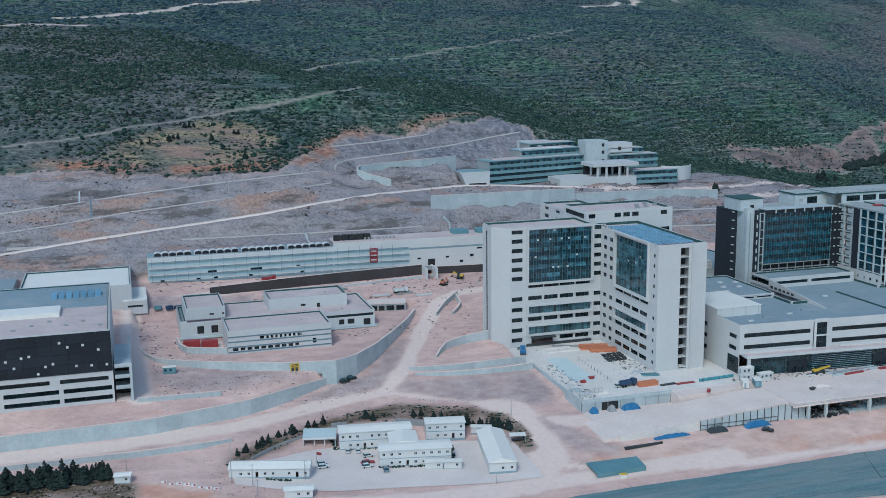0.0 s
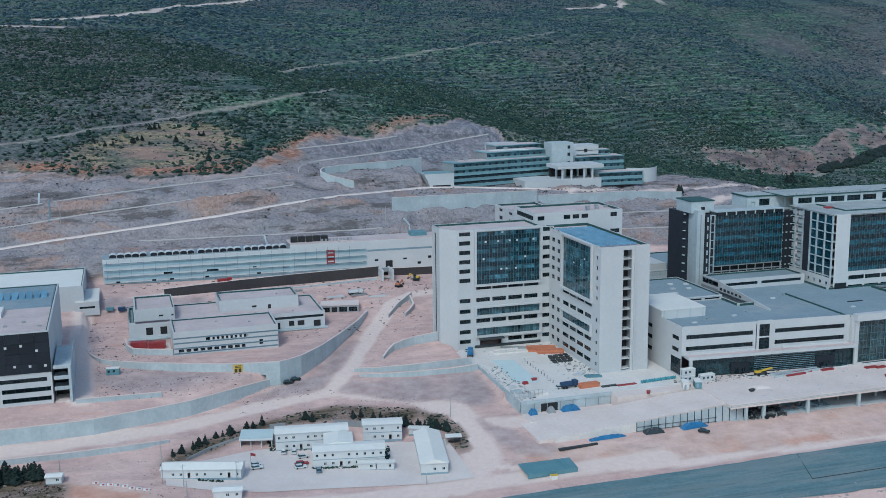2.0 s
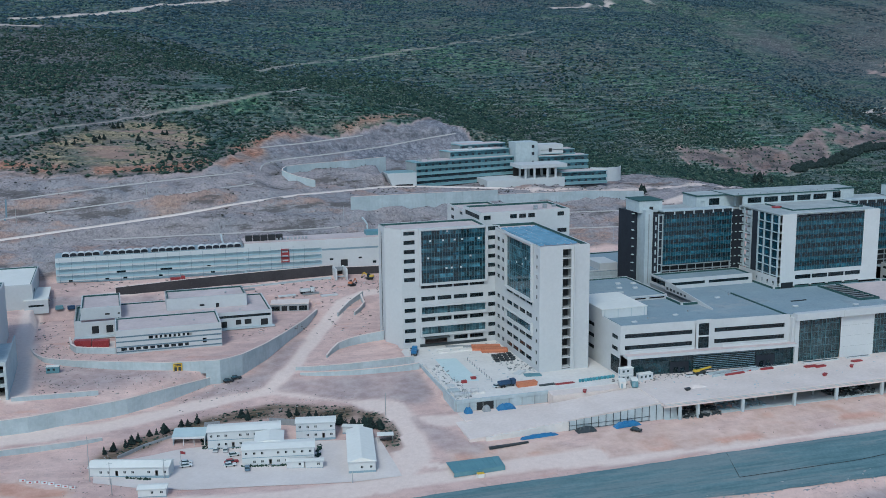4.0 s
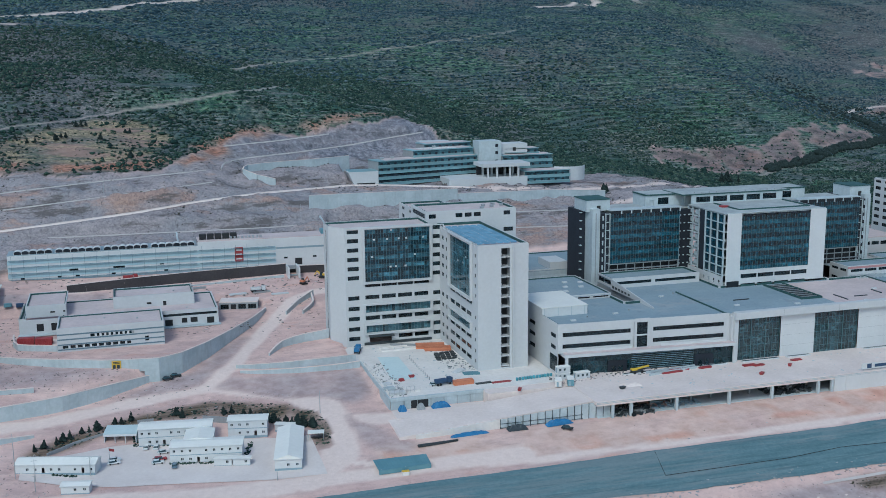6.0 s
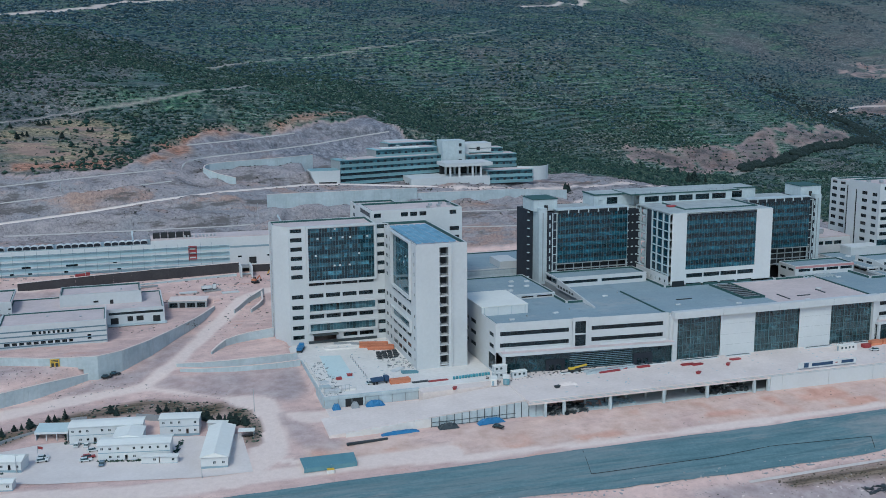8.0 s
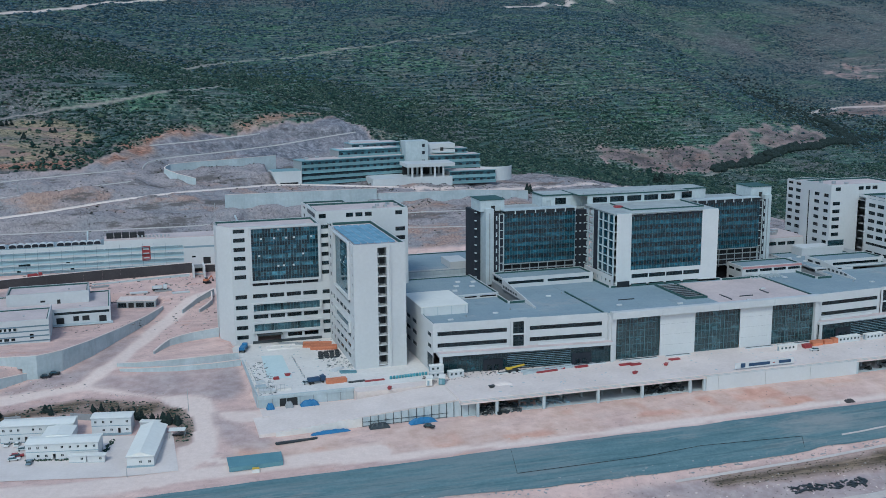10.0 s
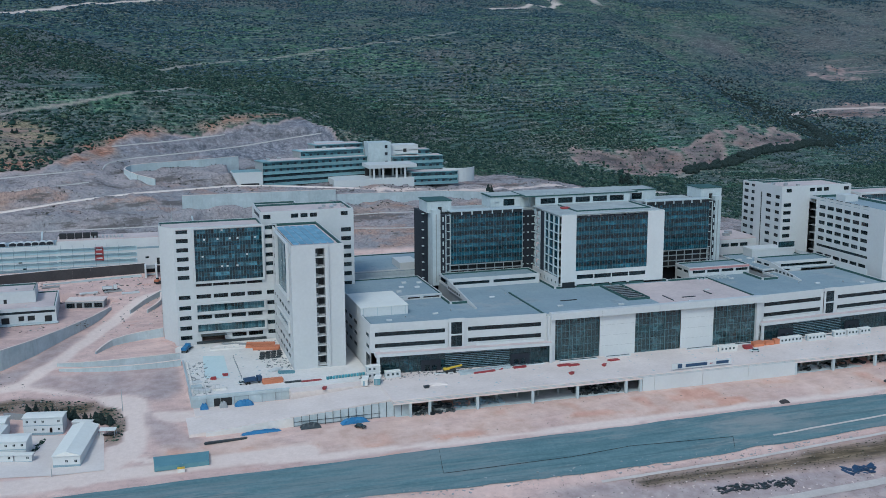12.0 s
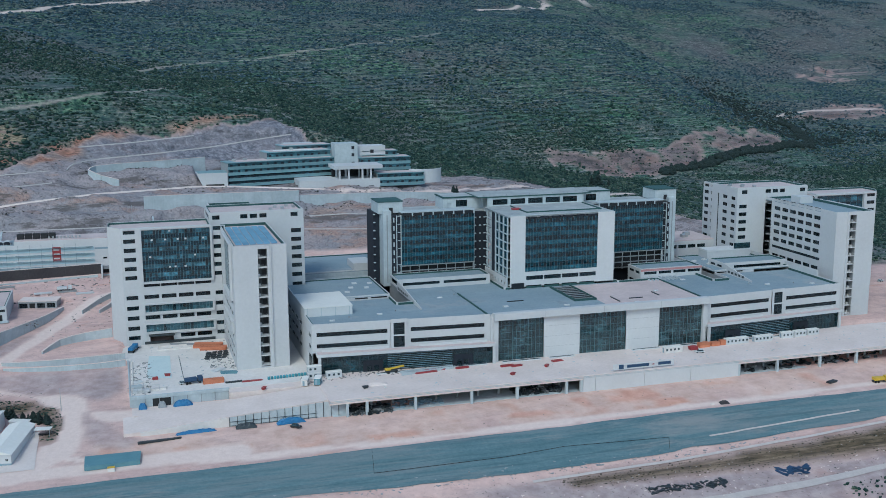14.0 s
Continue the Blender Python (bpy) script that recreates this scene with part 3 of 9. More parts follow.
_bank = np.maximum.reduce([inside(_X + _wob * 0.3, _Y + _wob * 0.3, p) for p in (BANK_AREA, BANK_WEST, BANK_EAST)]).astype(float)
_verge = 1.0 * inside(_X + _wob * 0.1, _Y + _wob * 0.1, VERGE_AREA) + _bank * (0.6 + 0.4 * ramp_np(value_noise(_X, _Y, 9, 102) + 0.6 * value_noise(_X, _Y, 4, 103), -0.6, 0.2))
_dark = np.zeros(_X.shape)
for _p in MAUVE:
    _dark = np.maximum(_dark, 0.95 * inside(_X + _wob * 0.5, _Y + _wob * 0.5, _p) * (0.75 + 0.25 * value_noise(_X, _Y, 12, 77)))


def soften(a, n):
    for _ in range(n):
        a = (a * 2 + np.roll(a, 1, 0) + np.roll(a, -1, 0) + np.roll(a, 1, 1) + np.roll(a, -1, 1)) / 6
    return a


_dark = np.maximum(_dark, _below * ramp_np(value_noise(_X, _Y, 16, 96) + 0.5 * value_noise(_X, _Y, 5, 97), -1.0, 0.1) * 0.9)
_verge = soften(np.clip(_verge, 0, 1), 3)
_dark = soften(_dark, 3) * (1 - np.clip(_verge, 0, 1))
_dust = _dust * (1 - 0.9 * _bank)
_dust = _dust * (1 - ramp_np(_dark, 0.1, 0.5) * (_Y > 300))
_blue = inside(_X + _wob, _Y + _wob, QUARRY).astype(float) * (0.75 + 0.25 * value_noise(_X, _Y, 16, 94))
_rust = np.zeros(_X.shape)
for _ln, _w in RUSTY:
    _rust = np.maximum(_rust, (1 - ramp_np(near_line(_X, _Y, _ln) + _wob * 1.6, _w * 0.5, _w * 1.5)) * (0.75 + 0.25 * value_noise(_X, _Y, 7, 95)))
for _p in RED_PITS:
    _rust = np.maximum(_rust, inside(_X + _wob * 0.7, _Y + _wob * 0.7, _p) * np.where(_Y > 500, ramp_np(value_noise(_X, _Y, 12, 99) + 0.6 * value_noise(_X, _Y, 5, 100), -0.7, 0.3), 0.9))
_rust = np.maximum(_rust, ramp_np(_Y, 302, 306) * (1 - ramp_np(_Y, 324, 328)) * (_X > 150) * (0.5 + 0.4 * value_noise(_X, _Y, 14, 98) + 0.25 * value_noise(_X, _Y, 5, 101)))
_blue, _rust = soften(_blue, 2), soften(_rust, 2)
_dry = soften(_dry, 5)
_bare_hazed = soften(_bare_hazed, 2)
_rock = soften(_rock, 2)
for _name, _val in (("dust", _dust), ("rock", _rock), ("scrub", _hillzone), ("dry", _dry), ("verge", np.clip(_verge, 0, 1)), ("bare_hazed", _bare_hazed), ("blue", _blue), ("rust", _rust), ("dark", _dark), ("cliff", (_Y > 780).astype(float)), ("upland", (_Y > 500).astype(float))):
    _me.attributes.new(_name, "FLOAT", "POINT").data.foreach_set("value", _val.astype(np.float32).ravel())


def ground_material():
    m, nt, b = nodes("ground")

    def attr(n):
        a = nt.nodes.new("ShaderNodeAttribute")
        a.attribute_name = n
        return a.outputs["Fac"]

    big, mid, fine = noise_fac(nt, 0.022, 5), noise_fac(nt, 0.16, 6, 0.65), noise_fac(nt, 1.3, 6, 0.7)
    soil = mix(nt, 0.4, ramp(nt, big, [(0.32, (0.46, 0.36, 0.35)), (0.5, (0.55, 0.445, 0.425)), (0.68, (0.63, 0.525, 0.50))]), ramp(nt, mid, [(0.36, (0.40, 0.315, 0.305)), (0.52, (0.54, 0.435, 0.415)), (0.66, (0.64, 0.54, 0.515))]))
    soil = mix(nt, ramp(nt, noise_fac(nt, 0.05, 7, 0.72, (0.6, 1.5, 1)), [(0.50, (0, 0, 0)), (0.58, (0.55, 0.55, 0.55))]), soil, (0.40, 0.325, 0.325))
    soil = mix(nt, ramp(nt, noise_fac(nt, 0.04, 7, 0.75, (0.5, 1.6, 1)), [(0.53, (0, 0, 0)), (0.62, (0.45, 0.45, 0.45))]), soil, (0.70, 0.60, 0.56))
    soil = mix(nt, ramp(nt, noise_fac(nt, 0.045, 6, 0.65, (1, 2.2, 1)), [(0.58, (0, 0, 0)), (0.68, (0.5, 0.5, 0.5))]), soil, (0.52, 0.33, 0.275))
    soil = mix(nt, ramp(nt, noise_fac(nt, 0.3, 6, 0.78), [(0.36, (0.35, 0.35, 0.35)), (0.44, (0, 0, 0))]), soil, (0.28, 0.225, 0.22))
    soil = mix(nt, ramp(nt, fine, [(0.27, (0.5, 0.5, 0.5)), (0.40, (0, 0, 0))]), soil, (0.20, 0.165, 0.16))
    soil = mix(nt, ramp(nt, fine, [(0.60, (0, 0, 0)), (0.72, (0.5, 0.5, 0.5))]), soil, (0.78, 0.70, 0.66))
    soil = mix(nt, 1.0, soil, (1.17, 1.0, 0.945), "MULTIPLY")
    strata = noise_fac(nt, 0.10, 7, 0.72, (0.7, 0.7, 2.2))
    rockc = mix(nt, 0.5, ramp(nt, strata, [(0.34, (0.15, 0.155, 0.18)), (0.47, (0.24, 0.245, 0.28)), (0.58, (0.31, 0.31, 0.345)), (0.72, (0.42, 0.40, 0.42))]), ramp(nt, noise_fac(nt, 0.7, 7, 0.78), [(0.38, (0.11, 0.115, 0.135)), (0.5, (0.27, 0.27, 0.30)), (0.66, (0.45, 0.43, 0.45))]))
    rockc = mix(nt, ramp(nt, noise_fac(nt, 0.022, 6, 0.65), [(0.48, (0, 0, 0)), (0.58, (0.5, 0.5, 0.5))]), rockc, ramp(nt, noise_fac(nt, 0.5, 6, 0.75), [(0.36, (0.12, 0.15, 0.19)), (0.64, (0.30, 0.335, 0.385))]))
    rockc = mix(nt, ramp(nt, noise_fac(nt, 0.03, 7, 0.72, (0.5, 1.2, 1.6)), [(0.53, (0, 0, 0)), (0.61, (0.75, 0.75, 0.75))]), rockc, ramp(nt, noise_fac(nt, 0.8, 6, 0.75), [(0.36, (0.19, 0.135, 0.12)), (0.64, (0.43, 0.32, 0.285))]))
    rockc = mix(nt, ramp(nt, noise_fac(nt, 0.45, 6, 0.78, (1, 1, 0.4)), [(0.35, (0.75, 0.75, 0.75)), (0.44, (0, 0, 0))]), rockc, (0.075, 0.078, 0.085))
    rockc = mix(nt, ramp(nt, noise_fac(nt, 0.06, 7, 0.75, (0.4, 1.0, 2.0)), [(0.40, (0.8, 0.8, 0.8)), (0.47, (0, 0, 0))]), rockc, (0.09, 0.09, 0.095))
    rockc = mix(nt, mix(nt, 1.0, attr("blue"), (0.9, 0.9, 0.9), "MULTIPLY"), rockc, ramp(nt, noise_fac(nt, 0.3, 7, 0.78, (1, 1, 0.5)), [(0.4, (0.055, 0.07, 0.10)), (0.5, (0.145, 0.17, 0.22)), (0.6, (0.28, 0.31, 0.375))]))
    rockc = mix(nt, 1.0, rockc, (1.14, 1.0, 0.93), "MULTIPLY")
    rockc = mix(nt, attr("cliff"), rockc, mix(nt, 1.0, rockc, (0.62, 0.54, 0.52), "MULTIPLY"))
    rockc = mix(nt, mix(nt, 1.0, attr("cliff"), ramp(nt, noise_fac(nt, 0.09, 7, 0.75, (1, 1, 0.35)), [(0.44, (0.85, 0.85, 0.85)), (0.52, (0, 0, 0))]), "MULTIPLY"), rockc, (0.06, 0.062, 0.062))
    bushy = noise_fac(nt, 0.28, 6, 0.75)
    terr = add(nt, "ShaderNodeTexWave", Scale=0.15, Distortion=13.0, Detail=5.0)
    terr.inputs["Detail Scale"].default_value = 0.6
    terr.bands_direction = "Z"
    nt.links.new(coords(nt, (0.25, 0.25, 1)), terr.inputs["Vector"])
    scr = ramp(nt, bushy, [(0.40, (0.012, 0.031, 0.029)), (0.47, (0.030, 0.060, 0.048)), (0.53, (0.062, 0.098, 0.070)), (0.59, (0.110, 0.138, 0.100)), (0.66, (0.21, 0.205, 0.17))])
    tint = ramp(nt, noise_fac(nt, 0.018, 6, 0.7, (1, 1.5, 1)), [(0.38, (1.45, 1.05, 1.10)), (0.48, (1.0, 1.0, 1.0)), (0.60, (0.85, 1.12, 0.85))])
    scr = mix(nt, 1.0, scr, tint, "MULTIPLY")
    brk = mix(nt, 1.0, ramp(nt, terr.outputs["Fac"], [(0.74, (0, 0, 0)), (0.93, (0.9, 0.9, 0.9))]), ramp(nt, noise_fac(nt, 0.03, 6, 0.7, (1, 2.5, 1)), [(0.42, (0, 0, 0)), (0.56, (1, 1, 1))]), "MULTIPLY")
    scr = mix(nt, brk, scr, (0.17, 0.168, 0.15))
    barec = ramp(nt, noise_fac(nt, 0.42, 7, 0.78, (1, 1.7, 1)), [(0.40, (0.018, 0.034, 0.034)), (0.46, (0.060, 0.068, 0.060)), (0.52, (0.115, 0.105, 0.100)), (0.58, (0.18, 0.155, 0.148)), (0.66, (0.32, 0.29, 0.27))])
    scr = mix(nt, attr("bare_hazed"), scr, barec)
    patch = ramp(nt, noise_fac(nt, 0.085, 7, 0.75, (1, 1.6, 1)), [(0.38, (0.72, 0.75, 0.77)), (0.5, (1.15, 1.15, 1.15)), (0.62, (1.75, 1.7, 1.65))])
    scr = mix(nt, 1.0, scr, patch, "MULTIPLY")
    scr = mix(nt, ramp(nt, noise_fac(nt, 0.012, 6), [(0.48, (0, 0, 0)), (0.68, (0.5, 0.5, 0.5))]), scr, (0.055, 0.088, 0.094))
    dryc = ramp(nt, noise_fac(nt, 0.45, 7, 0.75, (0.7, 2.2, 1)), [(0.38, (0.05, 0.058, 0.042)), (0.46, (0.17, 0.145, 0.10)), (0.52, (0.31, 0.25, 0.165)), (0.58, (0.42, 0.335, 0.22)), (0.66, (0.56, 0.46, 0.33))])
    dryc = mix(nt, ramp(nt, noise_fac(nt, 0.055, 6, 0.7, (0.6, 1.8, 1)), [(0.44, (0.85, 0.85, 0.85)), (0.52, (0, 0, 0))]), dryc, scr)
    dryc = mix(nt, ramp(nt, noise_fac(nt, 0.035, 6, 0.7, (0.5, 1.8, 1)), [(0.52, (0, 0, 0)), (0.6, (0.7, 0.7, 0.7))]), dryc, (0.34, 0.215, 0.185))
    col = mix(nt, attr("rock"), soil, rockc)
    scr = mix(nt, 1.0, scr, (0.98, 1.0, 1.10), "MULTIPLY")
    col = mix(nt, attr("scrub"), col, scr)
    col = mix(nt, attr("dry"), col, dryc)
    rustc = ramp(nt, mid, [(0.30, (0.56, 0.365, 0.29)), (0.5, (0.67, 0.47, 0.39)), (0.70, (0.76, 0.58, 0.505))])
    rustc = mix(nt, attr("upland"), rustc, mix(nt, 1.0, rustc, ramp(nt, noise_fac(nt, 0.4, 6, 0.75, (0.7, 1.5, 1)), [(0.38, (0.22, 0.21, 0.21)), (0.62, (0.78, 0.74, 0.70))]), "MULTIPLY"))
    rustc = mix(nt, ramp(nt, attr("rust"), [(0.68, (0, 0, 0)), (0.88, (0.75, 0.75, 0.75))]), rustc, mix(nt, 1.0, rustc, (0.92, 0.66, 0.58), "MULTIPLY"))
    col = mix(nt, attr("rust"), col, rustc)
    col = mix(nt, attr("verge"), col, ramp(nt, noise_fac(nt, 0.5, 6, 0.7, (0.12, 1.6, 1)), [(0.38, (0.045, 0.038, 0.026)), (0.5, (0.105, 0.080, 0.053)), (0.62, (0.20, 0.15, 0.105))]))
    col = mix(nt, attr("dark"), col, ramp(nt, mid, [(0.36, (0.30, 0.235, 0.235)), (0.5, (0.385, 0.31, 0.31)), (0.64, (0.46, 0.38, 0.375))]))
    dustc = ramp(nt, noise_fac(nt, 0.5, 6, 0.7), [(0.32, (0.70, 0.55, 0.495)), (0.68, (0.785, 0.63, 0.57))])
    col = mix(nt, attr("dust"), col, dustc)
    nt.links.new(col, b.inputs["Base Color"])
    b.inputs["Roughness"].default_value = 0.95
    b.inputs["Specular IOR Level"].default_value = 0.2
    bp = add(nt, "ShaderNodeBump", Strength=0.5, Distance=0.6)
    nt.links.new(bushy, bp.inputs["Height"])
    nt.links.new(bp.outputs[0], b.inputs["Normal"])
    return m


_me.materials.append(ground_material())
ground = tagged(new("ground", _me), "dusty pinkish building site ground rising into scrub hillside", "ground", kind="structure")


def ribbon(name, rows, mat, label, category, lift=0.08, step=4.0, kind="structure", ragged=0.0):
    """A strip draped on the ground between two edge lines given as (x, y_low, y_high)."""
    xs = np.arange(rows[0][0], rows[-1][0] + step, step)
    lo = np.interp(xs, [r[0] for r in rows], [r[1] for r in rows])
    hi = np.interp(xs, [r[0] for r in rows], [r[2] for r in rows])
    lo = lo + ragged * (value_noise(xs, lo, 16, 71) * 1.6 + value_noise(xs, lo, 5, 72))
    hi = hi + ragged * 0.6 * (value_noise(xs, hi, 22, 73) + value_noise(xs, hi, 6, 74))
    n = 8
    v, f = [], []
    for i, x in enumerate(xs):
        for j in range(n):
            y = lo[i] + (hi[i] - lo[i]) * j / (n - 1)
            v.append((x, y, 0))
    v = np.array(v, float)
    v[:, 2] = rough_z(v[:, 0], v[:, 1]) + lift
    for i in range(len(xs) - 1):
        for j in range(n - 1):
            a = i * n + j
            f.append((a, a + n, a + n + 1, a + 1))
    ob = part(name, mesh_from(name, v, f, mat, True))
    return tagged(ob, label, category, kind=kind)


def road_base():
    m, nt, b = nodes("dusty_blue_grey_road_base")
    f = noise_fac(nt, 0.35, 7, 0.7, (0.16, 1.5, 1))
    col = mix(nt, 0.5, ramp(nt, f, [(0.38, (0.062, 0.125, 0.148)), (0.5, (0.10, 0.175, 0.20)), (0.63, (0.16, 0.235, 0.255))]), ramp(nt, noise_fac(nt, 0.8, 6, 0.7), [(0.35, (0.075, 0.14, 0.165)), (0.65, (0.14, 0.215, 0.235))]))
    col = mix(nt, ramp(nt, noise_fac(nt, 0.06, 7, 0.7, (0.3, 1.6, 1)), [(0.54, (0, 0, 0)), (0.66, (0.55, 0.55, 0.55))]), col, (0.33, 0.30, 0.29))
    col = mix(nt, ramp(nt, noise_fac(nt, 0.10, 7, 0.75, (0.12, 1.6, 1)), [(0.46, (0, 0, 0)), (0.56, (0.5, 0.5, 0.5))]), col, (0.20, 0.225, 0.235))
    col = mix(nt, ramp(nt, noise_fac(nt, 0.22, 6, 0.75, (0.06, 1.8, 1)), [(0.36, (0.6, 0.6, 0.6)), (0.44, (0, 0, 0))]), col, (0.055, 0.11, 0.13))
    nt.links.new(col, b.inputs["Base Color"])
    b.inputs["Roughness"].default_value = 0.9
    return m


M_ASPH = road_base()
ribbon("road", [(-60, 284, 297), (60, 282.5, 297), (132, 281, 297), (234, 279, 298.5), (320, 277.5, 299), (400, 280, 300), (470, 283, 299), (700, 292, 305)], M_ASPH, "wide unfinished road strip of bluish grey crushed stone", "road", 0.25, ragged=0.4)


# ---- scrub on the hillside ----
def clumps(name, cx, cy, size, mat, label, category, seed, flat=0.75, group="", small=False):
    """Many small leaf clumps joined into one mesh."""
    rng = np.random.RandomState(seed)
    t = (1 + 5 ** 0.5) / 2
    ico = np.array([(-1, t, 0), (1, t, 0), (-1, -t, 0), (1, -t, 0), (0, -1, t), (0, 1, t), (0, -1, -t), (0, 1, -t), (t, 0, -1), (t, 0, 1), (-t, 0, -1), (-t, 0, 1)]) / 1.9
    tri = np.array([(0, 11, 5), (0, 5, 1), (0, 1, 7), (0, 7, 10), (0, 10, 11), (1, 5, 9), (5, 11, 4), (11, 10, 2), (10, 7, 6), (7, 1, 8), (3, 9, 4), (3, 4, 2), (3, 2, 6), (3, 6, 8), (3, 8, 9), (4, 9, 5), (2, 4, 11), (6, 2, 10), (8, 6, 7), (9, 8, 1)])
    if small:
        ico = np.array([(1, 0.1, 0), (-0.2, 1, 0.1), (-1, -0.1, 0), (0.1, -1, 0), (0, 0, 1), (0, 0, -1)], float)
        tri = np.array([(0, 1, 4), (1, 2, 4), (2, 3, 4), (3, 0, 4), (1, 0, 5), (2, 1, 5), (3, 2, 5), (0, 3, 5)])
    n, nv, nf = len(cx), len(ico), len(tri)
    cz = rough_z(cx, cy)
    pts = ico[None] * rng.uniform(0.55, 1.3, (n, nv, 1)) * size[:, None, None]
    pts = pts * np.stack([rng.uniform(0.8, 1.4, n), rng.uniform(0.8, 1.4, n), rng.uniform(0.8, 1.1, n) * flat], -1)[:, None, :]
    pts[..., 0] += cx[:, None]
    pts[..., 1] += cy[:, None]
    pts[..., 2] += (cz + size * flat * 0.35)[:, None]
    me = bpy.data.meshes.new(name)
    me.vertices.add(n * nv)
    me.vertices.foreach_set("co", pts.astype(np.float32).ravel())
    fi = (tri[None] + (np.arange(n) * nv)[:, None, None]).astype(np.int32)
    me.loops.add(fi.size)
    me.loops.foreach_set("vertex_index", fi.ravel())
    me.polygons.add(n * nf)
    me.polygons.foreach_set("loop_start", np.arange(0, fi.size, 3, dtype=np.int32))
    me.update(calc_edges=True)
    me.materials.append(mat)
    return tagged(new(name, me), label, category, group, "stuff")


def scatter(n, x0, x1, y0, y1, seed, keep):
    rng = np.random.RandomState(seed)
    x, y = rng.uniform(x0, x1, n), rng.uniform(y0, y1, n)
    k = keep(x, y, rng.uniform(0, 1, n))
    return x[k], y[k], rng


def off_road(x, y):
    ok = np.ones(x.shape, bool)
    for ln, w in HILL_ROADS:
        ok &= near_line(x, y, ln) > w * 1.3 + 1.5
    return ok


def hill_keep(x, y, r):
    dens = 0.55 + 0.35 * value_noise(x, y, 120, 21) + 0.35 * value_noise(x, y, 40, 22)
    dens = np.where(inside(x, y, DRY), dens * 0.6, dens)
    far = ramp_np(x, 900, 980) * (y > 1000)
    dens = dens - 0.3 * far * np.clip(-0.1 + 2.4 * value_noise(x, y, 80, 26), 0, 1) + 0.35 * (x > 770) * (x < 905) * (y > 1000) * (y < 1560)
    dens = dens - 0.1 * (1 - ramp_np(x + 0.1 * (y - 800), 90, 330)) * (y < 1150)
    z = ground_z(x, y)
    rows = np.sin(2 * math.pi * z / 3.6 + value_noise(x, y, 60, 23) * 1.8 + value_noise(x, y, 21, 25) * 0.8)
    terraced = ramp_np(x - 0.25 * (y - 900), 260, 380) * ramp_np(y, 800, 880) * (1 - ramp_np(y, 1230, 1330)) * (1 - ramp_np(x, 820, 900))
    dens = dens + (0.05 + 0.75 * terraced * np.clip(0.75 + value_noise(x, y, 90, 24), 0.2, 1)) * rows
    for p in ROCKY:
        dens = np.where(inside(x, y, p), dens * 0.22, dens)
    return (r < dens) & ~inside(x, y, CUT) & off_road(x, y) & ~inside(x, y, BARE_EAST) & (x > -0.12 * y + 10 - 60) & (x < 1.05 * y + 160) & ((y > 700) | (x < 130) & (y > 560) | (x > 450)) & ((x < 440) | (y > 480))


def rand_size(rng, n, lo, hi):
    return lo + (hi - lo) * rng.uniform(0, 1, n) ** 2


def share(x, y):
    """A fixed chance for each place, so that two belts of scrub fade into one another."""
    return np.abs(np.sin(x * 12.9898 + y * 78.233) * 43758.5453) % 1.0


_x, _y, _r = scatter(450000, -180, 1150, 480, 1160, 31, lambda x, y, r: hill_keep(x, y, r) & (share(x, y) > ramp_np(y + 0.25 * x, 1020, 1320)))
clumps("near_scrub", _x, _y, rand_size(_r, len(_x), 0.3, 1.7), M_SCRUB, "dark green low scrub bushes covering dry hillside", "scrub", 41, small=True)
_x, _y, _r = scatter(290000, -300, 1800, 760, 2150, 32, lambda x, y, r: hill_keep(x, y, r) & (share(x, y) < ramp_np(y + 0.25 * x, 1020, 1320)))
clumps("far_scrub", _x, _y, rand_size(_r, len(_x), 0.6, 2.8), M_SCRUB_HAZED, "dark green scrub on the far upper slopes, haze put into its colour", "scrub", 42, 0.6, small=True)


def grove(x, y, r):
    return hill_keep(x, y, r) & (value_noise(x, y, 70, 27) + 0.7 * value_noise(x, y, 24, 28) > 0.25 - 0.5 * (r < 0.12))


_x, _y, _r = scatter(110000, -180, 1000, 640, 1150, 34, lambda x, y, r: hill_keep(x, y, r + 0.1) & (value_noise(x, y, 110, 29) + 0.5 * value_noise(x, y, 30, 30) + 0.5 * (1 - ramp_np(x, 60, 300)) > 0.2))
clumps("dry_scrub", _x, _y, rand_size(_r, len(_x), 0.3, 1.3), M_DRYSCRUB, "greyish brown dry shrubs and stones on the hillside", "scrub", 44, 0.6, small=True)
# dark bushes added so the gully behind the ridge reads as shaded
_x, _y, _r = scatter(26000, 860, 1120, 1010, 1520, 35, lambda x, y, r: r < 0.9 - 0.8 * np.clip(np.abs(x - 960 - 0.12 * (y - 1200) + 30 * value_noise(x, y, 90, 36)) / 95, 0, 1))
clumps("gully_scrub", _x, _y, rand_size(_r, len(_x), 1.0, 3.0), M_CONIFER, "dense dark bushes added as shade in the gully behind the ridge", "scrub", 45, 0.8, small=True)
_x, _y, _r = scatter(15000, -180, 1100, 640, 1250, 33, grove)
clumps("oak_scrub", _x, _y, rand_size(_r, len(_x), 1.2, 2.6), M_SCRUB, "larger rounded dark green bushes among the scrub", "scrub", 43, 0.85)


# ---- facade kit ----
_wins = {}


